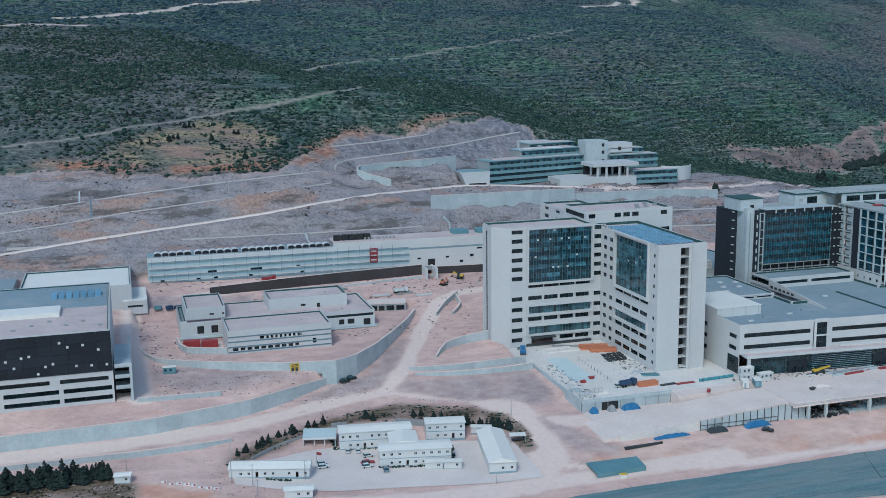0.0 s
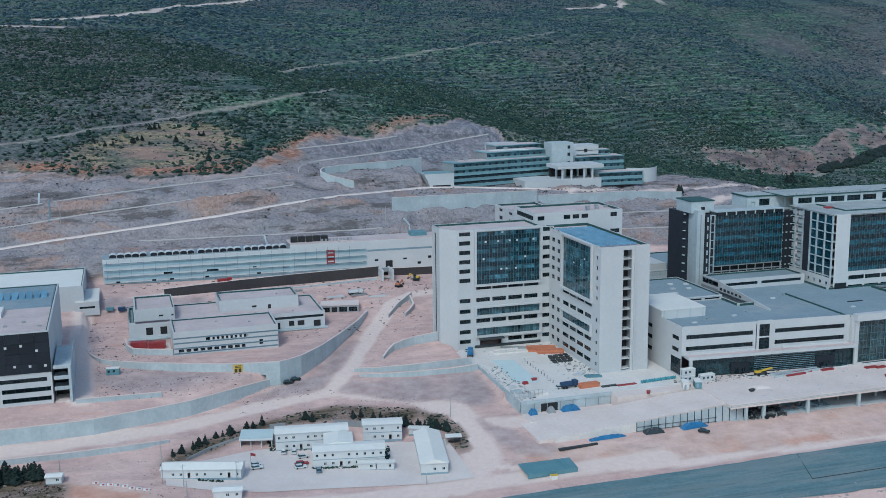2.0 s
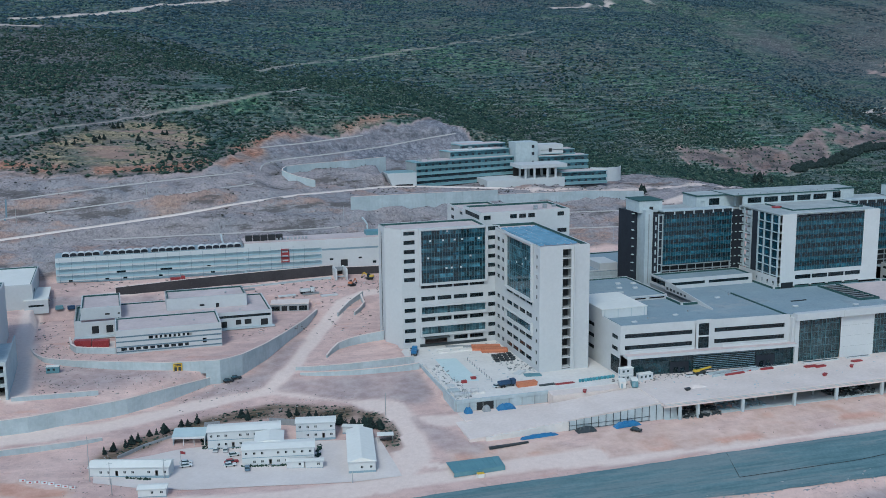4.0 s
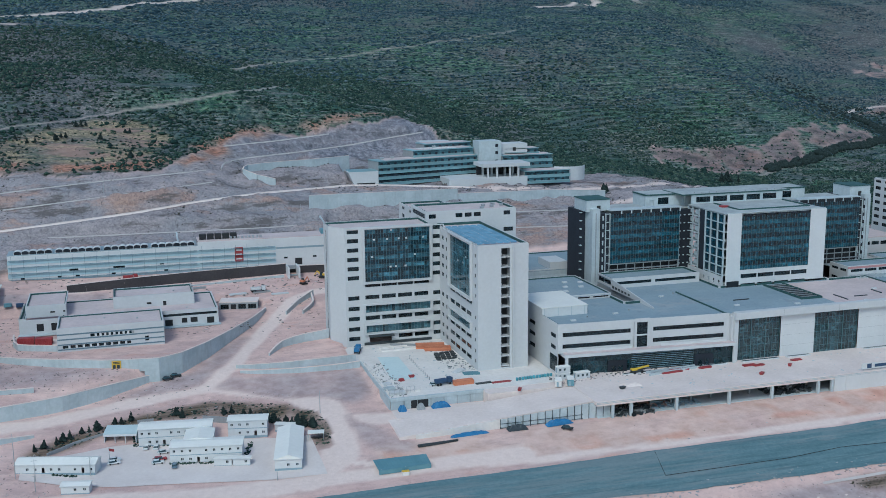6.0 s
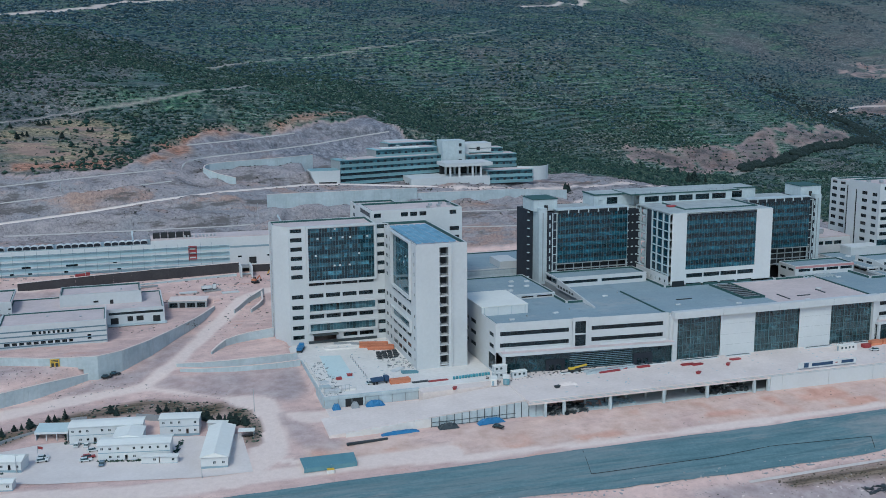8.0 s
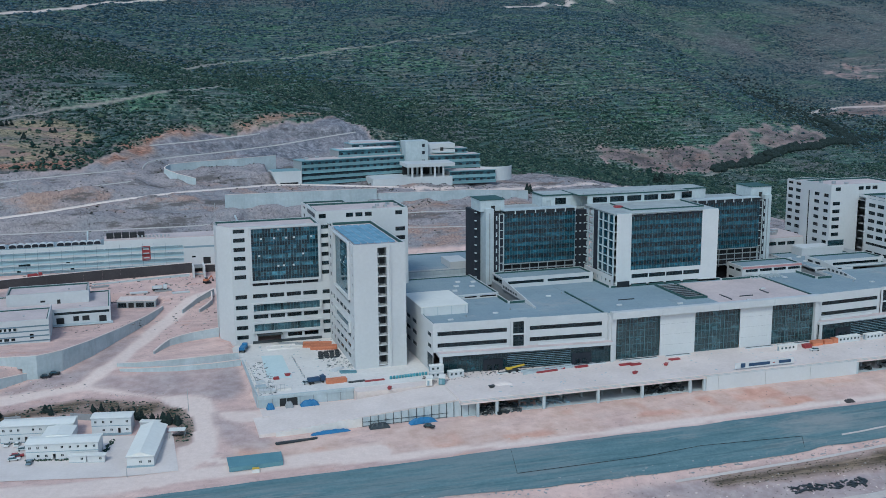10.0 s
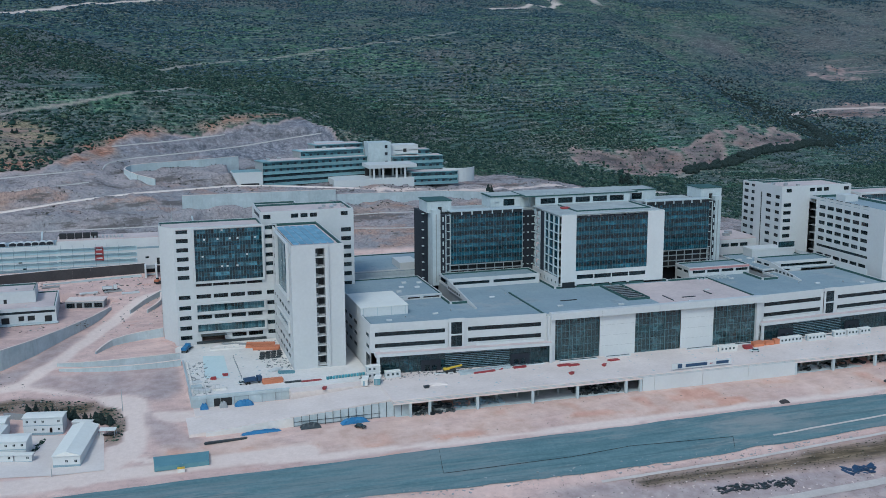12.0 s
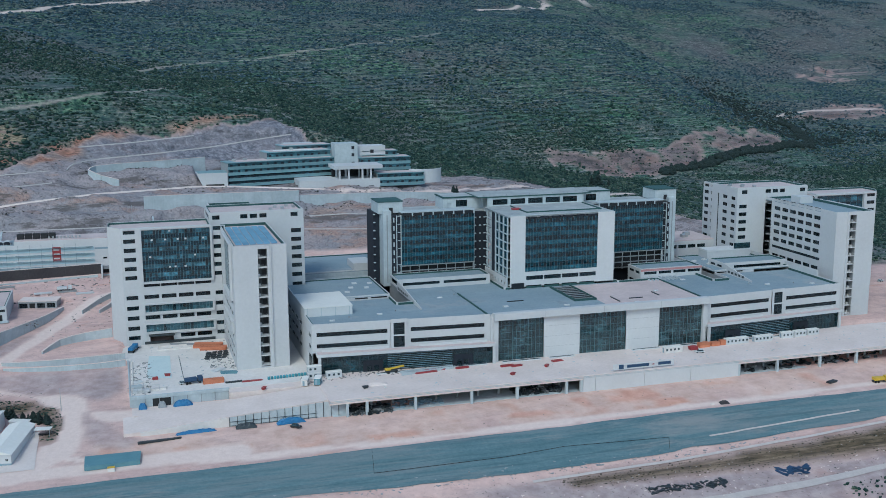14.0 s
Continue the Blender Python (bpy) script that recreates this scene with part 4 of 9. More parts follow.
def window_meshes(w, h, cols, rows, sash, glass, bar=0.09):
    key = (round(w, 1), round(h, 1), cols, rows, sash.name, glass.name, bar)
    if key not in _wins:
        gx, gzz = [0.0], [0.0]
        for c in range(cols):
            gx += [w * c / cols + bar * (1 if c == 0 else 0.5), w * (c + 1) / cols - bar * (1 if c == cols - 1 else 0.5)]
        for q in range(rows):
            gzz += [h * q / rows + bar * (1 if q == 0 else 0.5), h * (q + 1) / rows - bar * (1 if q == rows - 1 else 0.5)]
        gx.append(w)
        gzz.append(h)
        nx, nz = len(gx), len(gzz)
        vs = [(x, y, z) for y in (0.0, 0.12) for z in gzz for x in gx]
        fs = []
        for a in range(nz - 1):
            for c in range(nx - 1):
                k = a * nx + c
                if a % 2 == 1 and c % 2 == 1:
                    o = nx * nz
                    fs += [(k, k + o, k + 1 + o, k + 1), (k + nx, k + nx + 1, k + nx + 1 + o, k + nx + o), (k, k + nx, k + nx + o, k + o), (k + 1, k + 1 + o, k + nx + 1 + o, k + nx + 1)]
                else:
                    fs.append((k, k + 1, k + nx + 1, k + nx))
        used = sorted({i for q in fs for i in q})
        back = {o: n for n, o in enumerate(used)}
        fr = mesh_from("window_frame", [vs[o] for o in used], [tuple(back[i] for i in q) for q in fs], sash)
        v, f = box_vf(bar * 0.5, w - bar * 0.5, 0.04, 0.07, bar * 0.5, h - bar * 0.5)
        _wins[key] = fr, mesh_from("pane", v, f, glass)
    return _wins[key]


def wall_frame(a, b):
    d = Vector((b[0] - a[0], b[1] - a[1], 0))
    return d.length, Matrix.Translation((a[0], a[1], 0)) @ Matrix.Rotation(math.atan2(d.y, d.x), 4, "Z")


def facade(parent, a, b, z0, z1, openings=(), mat=None, thick=0.45, sash=None, glass=None, name="wall", recess=0.25, shade_fill=None):
    """A wall from a to b (outside on the right hand) with real openings and mitred ends. Each opening is
    (u0, u1, z0, z1, columns, rows) for a window, or (u0, u1, z0, z1) for an open hole."""
    mat, sash, glass = mat or M_WHITE, sash or M_DARKFRAME, glass or M_GLASS
    length, m = wall_frame(a, b)
    us = sorted({0.0, length, *(o[0] for o in openings), *(o[1] for o in openings)})
    zs = sorted({z0, z1, *(o[2] for o in openings), *(o[3] for o in openings)})
    us, zs = [u for u in us if -0.01 <= u <= length + 0.01], [z for z in zs if z0 - 0.01 <= z <= z1 + 0.01]
    v, f = [], []
    cut = min(thick, length * 0.45)

    def back(u):
        return min(max(u, cut), length - cut)

    def quad(p):
        k = len(v)
        v.extend(p)
        f.append((k, k + 1, k + 2, k + 3))

    for za, zb in zip(zs, zs[1:]):
        run = None
        for ua, ub in zip(us, us[1:]):
            uc, zc = (ua + ub) / 2, (za + zb) / 2
            hole = any(o[0] < uc < o[1] and o[2] < zc < o[3] for o in openings)
            if hole:
                if run is not None:
                    quad([(run, 0, za), (ua, 0, za), (ua, 0, zb), (run, 0, zb)])
                    quad([(back(ua), thick, za), (back(run), thick, za), (back(run), thick, zb), (back(ua), thick, zb)])
                run = None
            elif run is None:
                run = ua
        if run is not None:
            quad([(run, 0, za), (us[-1], 0, za), (us[-1], 0, zb), (run, 0, zb)])
            quad([(back(us[-1]), thick, za), (back(run), thick, za), (back(run), thick, zb), (back(us[-1]), thick, zb)])
    for o in openings:
        a0, a1, b0, b1 = o[:4]
        quad([(a0, 0, b0), (a1, 0, b0), (a1, thick, b0), (a0, thick, b0)])
        quad([(a1, 0, b1), (a0, 0, b1), (a0, thick, b1), (a1, thick, b1)])
        quad([(a0, 0, b1), (a0, 0, b0), (a0, thick, b0), (a0, thick, b1)])
        quad([(a1, 0, b0), (a1, 0, b1), (a1, thick, b1), (a1, thick, b0)])
    quad([(0, 0, z1), (length, 0, z1), (length - cut, thick, z1), (cut, thick, z1)])
    quad([(0, 0, z0), (0, 0, z1), (cut, thick, z1), (cut, thick, z0)])
    quad([(length, 0, z1), (length, 0, z0), (length - cut, thick, z0), (length - cut, thick, z1)])
    part(name, mesh_from(name, v, f, mat), parent, "", m)
    for o in openings:
        # near-black sheet closes an open hole and stands for the shade inside
        if len(o) == 4 and shade_fill:
            part("door", mesh_from("door", *box_vf(o[0] + 0.01, o[1] - 0.01, thick * 0.7, thick * 0.7 + 0.08, o[2] + 0.01, o[3] - 0.01), shade_fill), parent, "", m)
        if len(o) > 4:
            fr, pn = window_meshes(o[1] - o[0], o[3] - o[2], o[4], o[5], sash, glass)
            w = part("window", fr, parent, "", m @ Matrix.Translation((o[0], recess, o[2])))
            part("pane", pn, w)


def curtain(parent, a, b, z0, z1, cols, rows, glass, vent=0, sub=1, out=0.0, spandrel=None, bars=None, rails=None, proud=0.14):
    """A glazed curtain wall: single panes between mullions and transoms, with small vent windows in some."""
    length, m = wall_frame(a, b)
    w, h = length / cols, (z1 - z0) / rows
    pane = mesh_from("pane", *box_vf(0.05, w - 0.05, -out, 0.04 - out, 0.05, h - 0.05), glass)
    mul = mesh_from("mullion", *box_vf(-0.06, 0.06, -proud - out, 0.1 - out, z0, z1), bars or M_DARKFRAME)
    low = mesh_from("pane", *box_vf(0.05, w - 0.05, -out, 0.04 - out, 0.05, h - 0.05), spandrel) if spandrel else pane
    tra = mesh_from("transom", *box_vf(0, length, -proud * 0.6 - out, 0.1 - out, -0.07, 0.07), rails or M_DARKFRAME)
    vm = mesh_from("vent_window", *box_vf(w * 0.08, w * 0.92, -0.2 - out, -0.02 - out, h * 0.12, h * 0.82), M_VENT_SHADE)
    for c in range(cols + 1):
        part("mullion", mul, parent, "", m @ Matrix.Translation((w * c, 0, 0)))
    for r in range(rows + 1):
        part("transom", tra, parent, "", m @ Matrix.Translation((0, 0, z0 + h * r)))
    for r in range(rows):
        for c in range(cols):
            mm = m @ Matrix.Translation((w * c, 0, z0 + h * r))
            part("pane", low if r % 2 == 0 else pane, parent, "", mm)
            if vent and (c % vent == vent // 2) and r % sub == sub // 2:
                part("vent_window", vm, parent, "", mm)


def roof(parent, pts, z, mat, rim=1.1, rim_mat=None, name="roof", skip=()):
    """A flat roof slab with a raised rim that has a dark membrane on its inner side."""
    prism(name, pts, z - 0.35, z, mat, parent)
    n = len(pts)
    area = sum(pts[i][0] * pts[(i + 1) % n][1] - pts[(i + 1) % n][0] * pts[i][1] for i in range(n))
    pts = pts if area > 0 else pts[::-1]
    for i in range(n):
        a, b = pts[i], pts[(i + 1) % n]
        length, m = wall_frame(a, b)
        if any(abs(a[k] - v) < 0.1 and abs(b[k] - v) < 0.1 for k, v in skip):
            continue
        part("parapet", mesh_from("parapet", *box_vf(0, length, 0.003, 0.4, z - 0.3, z + rim), rim_mat or M_WHITE), parent, "", m)
        part("parapet_lining", mesh_from("parapet_lining", *box_vf(0.4, max(length - 0.4, 0.5), 0.41, 0.8, z + 0.004, z + rim - 0.12), M_GREEN), parent, "", m)


def slabs(parent, x0, x1, y0, y1, levels, mat):
    for z in levels:
        box("floor_slab", parent, x0, x1, y0, y1, z - 0.3, z, mat)


ROWS_UP = [31.7, 35.95, 40.2, 44.45, 48.7, 52.9]
ROWS_LOW = [3.5, 8.0, 12.8, 17.5, 22.4]


def tower(mirrored):
    """A ward tower: an outer wing, a front wing ending in a stair slab, a rear wing and a taller core."""
    t = thing("ward_tower", "tall off-white hospital tower with dark recessed windows" if mirrored else "tall off-white hospital tower with large dark glazed bays", "tower")

    def X(x):
        return 733 - x if mirrored else x

    def F(xa, ya, xb, yb, z0, z1, ops=(), **kw):
        if mirrored:
            n = math.hypot(xb - xa, yb - ya)
            facade(t, (X(xb), yb), (X(xa), ya), z0, z1, [(n - o[1], n - o[0], *o[2:]) for o in ops], **kw)
        else:
            facade(t, (xa, ya), (xb, yb), z0, z1, list(ops), **kw)

    def C(xa, ya, xb, yb, *r, **kw):
        if mirrored:
            curtain(t, (X(xb), yb), (X(xa), ya), *r, **kw)
        else:
            curtain(t, (xa, ya), (xb, yb), *r, **kw)

    def B(name, x0, x1, y0, y1, z0, z1, mat):
        xa, xb = sorted((X(x0), X(x1)))
        return box(name, t, xa, xb, y0, y1, z0, z1, mat)

    top = 54.2
    rows = ROWS_LOW + ROWS_UP

    def col(u0, u1, which=rows, hh=0.95, cols=2):
        return [(u0, u1, z - hh, z + hh, cols, 1) for z in which]

    # outer wing, front
    ops = col(1.0, 6.2) + col(41.0, 45.9)
    ops += [(9.0, 39.5, 29.6, 53.4), (9.0, 39.5, 15.3, 18.7), (9.0, 39.5, 5.9, 9.4)]
    for k in range(4):
        u = 8.9 + 7.7 * k
        ops += [(u, u + 7.1, 27.2, 28.5, 3, 1), (u, u + 6.6, 21.5, 23.4, 3, 1), (u, u + 6.6, 11.8, 13.7, 3, 1)]
        if k > 1:
            ops += [(u, u + 6.6, 2.4, 4.3, 3, 1)]
    ops += [(10.5, 21.0, -0.2, 4.2)]
    F(163, 432.5, 209.5, 432.5, -1.5, top, ops)
    C(172, 432.75, 202.5, 432.75, 29.6, 53.4, *((8, 6) if mirrored else (24, 12)), M_GLASS_B, spandrel=M_GLASS_T, bars=M_MULL, proud=0.08)
    C(172, 432.7, 202.5, 432.7, 15.3, 18.7, 20, 1, M_GLASS_L, bars=M_MULL, proud=0.06)
    C(172, 432.7, 202.5, 432.7, 5.9, 9.4, 20, 1, M_GLASS_L, bars=M_MULL, proud=0.06)
    for z0, z1 in ((28.7, 54.6), (14.2, 19.5), (5.0, 10.2)):
        for b in ((171.0, 203.4, z1 - 0.75, z1), (171.0, 203.4, z0, z0 + 0.75), (171.0, 171.9, z0 + 0.75, z1 - 0.75), (202.6, 203.4, z0 + 0.75, z1 - 0.75)):
            B("bay_frame", b[0], b[1], 431.4, 432.45, b[2], b[3], M_WHITE)
    B("entrance_canopy", 173, 184.5, 429.5, 432.45, 4.3, 4.8, M_DARKFRAME)
    B("plinth", 171, 203, 432.1, 432.48, 0.2, 1.4, M_DARKFRAME)
    F(157.2, 440.5, 163, 432.5, -1.5, top + 0.6)
    F(157.2, 451, 157.2, 440.5, -1.5, top + 0.6, [(3.2, 5.4, 2, 52, 1, 12)])
    F(207, 452, 157.2, 452, -1.5, top)
    # front wing, west side with its bays
    ops = col(2.6, 6.0, cols=1) + col(8.8, 12.0, cols=1) + col(49.4, 51.0, hh=0.8, cols=1)
    ops += [(15.3, 45.8, 29.6, 52.9), (15.3, 45.8, 15.4, 18.8)]
    for k in range(4):
        u = 15.3 + 7.7 * k
        ops += [(u, u + 7.1, 27.0, 28.5, 3, 1)]
        ops += [(u, u + 6.6, z - 0.95, z + 0.95, 3, 1) for z in (3.5, 8.0, 12.8, 22.4)]
    F(207.3, 432.4, 207.3, 379, -1.0, top - 1.4, ops)
    # paler glass on this side: its grazing reflection put into the tint
    C(207.55, 417.1, 207.55, 386.6, 29.6, 52.9, *((2, 2) if mirrored else (12, 6)), M_GLASS_L, bars=M_MULL, rails=M_MULL, proud=0.02)
    C(207.5, 417.1, 207.5, 386.6, 15.4, 18.8, 12, 1, M_GLASS_L, bars=M_MULL, proud=0.02)
    for z0, z1 in ((28.7, 53.6), (14.3, 19.7)):
        for y0, y1, za, zb in ((385.8, 417.9, z1 - 0.7, z1), (385.8, 417.9, z0, z0 + 0.7), (385.8, 386.6, z0 + 0.7, z1 - 0.7), (417.1, 417.9, z0 + 0.7, z1 - 0.7)):
            B("bay_frame", 206.2, 207.25, y0, y1, za, zb, M_WHITE)
    # front wing, slab end with open balconies
    F(207.3, 379, 229.7, 379, -1.0, top - 1.0, [(10.3, 14.2, 0.6, 51.8)])
    # back and sides darkened for the slot's deep shade; back also reads as windows
    B("balcony_back", 217.4, 221.7, 382.6, 382.9, 0, 52.5, M_DARKFRAME)
    B("balcony_side", 217.1, 217.55, 379.5, 382.6, 0, 52.5, M_CONC_D)
    B("balcony_side", 221.55, 222.0, 379.5, 382.6, 0, 52.5, M_CONC_D)
    B("slab_fin", 222.6, 223.1, 378.4, 378.97, 0, top - 1.0, M_WHITE)
    for k in range(12):
        z = 1.0 + 4.25 * k
        B("balcony_slab", 217.55, 221.55, 379.2, 382.5, z, z + 0.3, M_WHITE2)
        B("balcony_rail", 217.6, 221.5, 379.25, 379.32, z + 1.25, z + 1.35, M_STEEL)
        B("air_unit", 217.8, 218.7, 381.4, 382.2, z + 0.31, z + 1.3, M_WHITE2)
        B("doorway", 219.4, 221.2, 382.5, 382.58, z + 0.31, z + 2.9, M_DARK)
    # front wing, inner side
    ops = []
    for k in range(6):
        u = 12.5 + 6.9 * k
        ops += [(u, u + 5.3, z - 1.0, z + 1.0, 3, 1) for z in ROWS_UP] + [(u, u + 5.6, 22.0, 23.8, 3, 1)]
    ops += [(11.5, 53.0, 27.0, 28.4, 24, 1)]
    F(229.7, 379, 229.7, 434, -1.0, top - 1.0, ops if mirrored else ())
    # rear wing
    ops = []
    for u in (2.0, 10.5, 17.5, 25.5, 33.0):
        ops += [(u, u + 4.6, z - 1.0, z + 1.0, 3, 1) for z in ROWS_LOW[3:] + [27.3] + ROWS_UP]
    ops += [(22.9, 24.0, 18, 52, 1, 10)]
    F(229.7, 466, 229.7, 505, -1, top, ops if mirrored else ())
    F(207.3, 505, 207.3, 452, -1, top, col(6, 11) + col(20, 25) + col(34, 39))
    F(229.7, 505, 207.3, 505, -1, top)
    # core
    high = 58.6
    F(203, 440, 247.5, 440, top - 4, high, [(k, k + 3.4, 55.6, 57.6, 2, 1) for k in (1.5, 14.5, 19.0, 23.5, 38.3)])
    F(229.7, 440, 247.5, 440, -1, top - 4, [(11.6, 16.4, z - 1, z + 1, 2, 1) for z in rows[3:-1] + [27.2]])
    F(247.5, 440, 247.5, 466, -1, high, col(2.0, 6.0, rows[3:] + [27.2]) + col(10, 14.5, rows[3:] + [27.2]) + [(18.6, 19.8, 16, 54, 1, 9)])
    F(247.5, 466, 203, 466, top - 4, high)
    F(247.5, 466, 229.7, 466, -1, top - 4)
    F(203, 466, 203, 440, top - 4, high, [(3, 24, 55.4, 57.6, 8, 1)])
    P = lambda pts: [(X(a), b) for a, b in pts]
    roof(t, P([(157.4, 440.6), (163, 432.7), (203, 432.7), (203, 451.8), (157.4, 451.8)]), top - 0.3, M_ROOF_P, 0.9)
    roof(t, P([(207.5, 379.2), (229.5, 379.2), (229.5, 440), (207.5, 440)]), top - 2.0, M_ROOF if mirrored else M_ROOF_P, 1.3)
    roof(t, P([(207.5, 466), (229.5, 466), (229.5, 504.8), (207.5, 504.8)]), top - 0.6, M_ROOF_P, 1.0)
    roof(t, P([(203.2, 440.2), (247.3, 440.2), (247.3, 465.8), (203.2, 465.8)]), high - 0.6, M_ROOF_P, 1.0)
    x0, x1 = sorted((X(206.9), X(203)))
    slabs(t, *sorted((X(164), X(206.8))), 433.4, 451.3, [5.2 + 4.7 * k for k in range(5)] + [29.0 + 4.25 * k for k in range(6)], M_CONC_D)
    slabs(t, *sorted((X(208), X(229.0))), 384, 440, [5.2 + 4.7 * k for k in range(5)] + [29.0 + 4.25 * k for k in range(6)], M_CONC_D)
    # added near-black sheets block the view through and darken the rooms
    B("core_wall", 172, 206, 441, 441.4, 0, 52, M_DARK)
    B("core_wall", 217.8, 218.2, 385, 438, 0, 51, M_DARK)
    if not mirrored:
        for r in range(16):
            for k in range(6):
                m = pose(210.6 + 3.0 * k, 386.0 + 2.9 * r, top - 1.2, 24, 0, 0)
                part("solar_panel", box_mesh(2.6, 1.5, 0.08, M_SOLAR), t, "blue solar panel", m)
        for z, xs in ((48.4, (176, 182, 187.5, 191, 199)), (35.6, (183.5, 186, 190.5)), (40.6, (175, 195)), (52.4, (184,))):
            for x in xs:
                B("lit_panel", x, x + 0.9, 432.5, 432.56, z, z + 0.8, M_WHITE2)
        for y, z in ((405, 42), (398, 42.4), (394, 45.5)):
            B("lit_panel", 207.28, 207.34, y, y + 1.0, z, z + 0.7, M_WHITE2)
    else:
        B("stair_head", 214, 222, 420, 428, top - 2, top + 1.4, M_WHITE)
    for k in range(5):
        B("roof_vent", 232 + 3 * k, 233.6 + 3 * k, 446 + (k * 7) % 11, 447.6 + (k * 7) % 11, high - 0.6, high + 0.5, M_STEEL)
    return t


tower(False)
tower(True)


# ---- podium ----
def podium(mirrored):
    p = thing("podium", "low white hospital wing with ribbon windows and a grey flat roof", "hospital wing", "podium wings")

    def X(x):
        return 733 - x if mirrored else x

    def F(xa, ya, xb, yb, z0, z1, ops=(), **kw):
        if mirrored:
            n = math.hypot(xb - xa, yb - ya)
            facade(p, (X(xb), yb), (X(xa), ya), z0, z1, [(n - o[1], n - o[0], *o[2:]) for o in ops], **kw)
        else:
            facade(p, (xa, ya), (xb, yb), z0, z1, list(ops), **kw)

    def C(xa, ya, xb, yb, *r, **kw):
        if mirrored:
            curtain(p, (X(xb), yb), (X(xa), ya), *r, **kw)
        else:
            curtain(p, (xa, ya), (xb, yb), *r, **kw)

    def B(name, x0, x1, y0, y1, z0, z1, mat, label=""):
        xa, xb = sorted((X(x0), X(x1)))
        return box(name, p, xa, xb, y0, y1, z0, z1, mat, label)

    top = 21.4

    def yw(x):
        return 363.6 - (x - 236.8) * 0.072

    # upper front wall, in two stretches beside the projecting stair bay
    F(236.8, yw(236.8), 270, yw(270), 9.0, top, [(2.0, 32.0, 15.9, 17.7, 20, 1), (2.0, 32.0, 11.0, 12.8, 20, 1)])
    F(270, yw(270) - 0.5, 277.2, yw(277.2) - 0.5, 8.8, top + 0.4, [(1.2, 6.0, 15.0, 20.2, 2, 2), (1.2, 6.0, 9.5, 14.4, 2, 2)])
    F(277.2, yw(277.2), 313.5, yw(313.5), 9.0, top, [(1.5, 34.0, 15.9, 17.7, 22, 1), (1.5, 34.0, 11.0, 12.8, 22, 1)])
    # side wall
    ops = []
    for z in (5.8, 10.9, 15.8):
        ops += [(4.5, 11.5, z - 0.9, z + 0.9, 3, 1), (14.5, 21.5, z - 0.9, z + 0.9, 3, 1), (24.5, 31.5, z - 0.9, z + 0.9, 3, 1), (34.5, 41.5, z - 0.9, z + 0.9, 3, 1), (44.5, 51.5, z - 0.9, z + 0.9, 3, 1)]
    L = 440 - 381.0
    F(236.8, 440, 236.8, 381.0, -0.5, top + 2.6, ops)
    F(236.8, 381.0, 236.8, 363.6, -0.5, top, [(9.5, 15.0, z - 0.9, z + 0.9, 3, 1) for z in (10.9, 15.8)] + [(8.5, 17.0, 0.6, 7.6, 5, 3)])
    # ground floor glazing, canopy and doors
    y0, y1 = 361.4, 355.6
    C(239, y0, 315, y1, 0.4, 8.0, 40, 3, M_GLASS_D)
    length, m = wall_frame((X(315), y1 - 1.9), (X(238), y0 - 1.9)) if mirrored else wall_frame((238, y0 - 1.9), (315, y1 - 1.9))
    part("canopy", mesh_from("canopy", *box_vf(0, length, 0, 6.5, 8.1, 9.3), M_WHITE), p, "", m)
    part("canopy_deck", mesh_from("canopy_deck", *box_vf(0.4, length - 0.4, 0.4, 6.4, 9.304, 9.4), M_ROOF_P), p, "", m)
    for u0, u1 in ((2.5, 31.0), (44.0, 74.0)):
        uu = (length - u1, length - u0) if mirrored else (u0, u1)
        part("terrace_upstand", mesh_from("terrace_upstand", *box_vf(uu[0], uu[1], 3.3, 3.7, 9.4, 10.3), M_WHITE2), p, "", m)
    for u in (19.5, 58.5):
        uu = length - u - 8 if mirrored else u
        part("entrance", mesh_from("entrance", *box_vf(uu, uu + 8.5, 1.3, 1.85, 0.3, 5.2), M_BLACK), p, "black entrance lobby", m)
        for k in range(2):
            part("entrance_door", mesh_from("entrance_door", *box_vf(uu + 1.6 + 3 * k, uu + 3.6 + 3 * k, 1.24, 1.3, 0.35, 2.9), M_GLASS), p, "", m)
    for k in range(9):
        uu = (length - 58, length - 30) if mirrored else (30, 58)
        part("louvre", mesh_from("louvre", *box_vf(uu[0], uu[1], 1.45, 1.6, 0.9 + 0.8 * k, 1.02 + 0.8 * k), M_FASCIA), p, "", m)
    for u in (0.6, length - 1.4):
        part("canopy_pier", mesh_from("canopy_pier", *box_vf(u, u + 1.2, 0.3, 1.2, 0.2, 8.1), M_WHITE), p, "", m)
    # roof, roof storeys
    P = lambda pts: [(X(a), b) for a, b in pts]
    edge = X(313.5)
    roof(p, P([(237, 363.8), (313.5, 358.2), (313.5, 440), (289.6, 440), (289.6, 392), (281, 392), (281, 405), (237, 405)]), top - 1.2, M_ROOF, 1.1, skip=((0, edge), (1, 405)))
    roof(p, P([(237, 405.4), (281, 405.4), (281, 446), (237, 446)]), top + 0.4, M_ROOF, 0.6)
    B("court_wall", 280.6, 281, 392, 440, 0, top - 1.5, M_CONC_D)
    B("court_wall", 289.6, 290, 392, 440, 0, top - 1.5, M_CONC_D)
    B("court_wall", 281, 289.6, 391.6, 392, 0, top - 1.5, M_CONC_D)
    F(258, 405.2, 281, 405.2, top - 1.2, top + 0.2, [(6.5, 12.5, top - 0.7, top + 0.05), (14, 21.8, top - 0.7, top + 0.05)])
    # near-black sheet paints the shade behind the store openings
    B("store_back", 258, 281, 407.5, 407.8, top - 1.2, top, M_DARK)
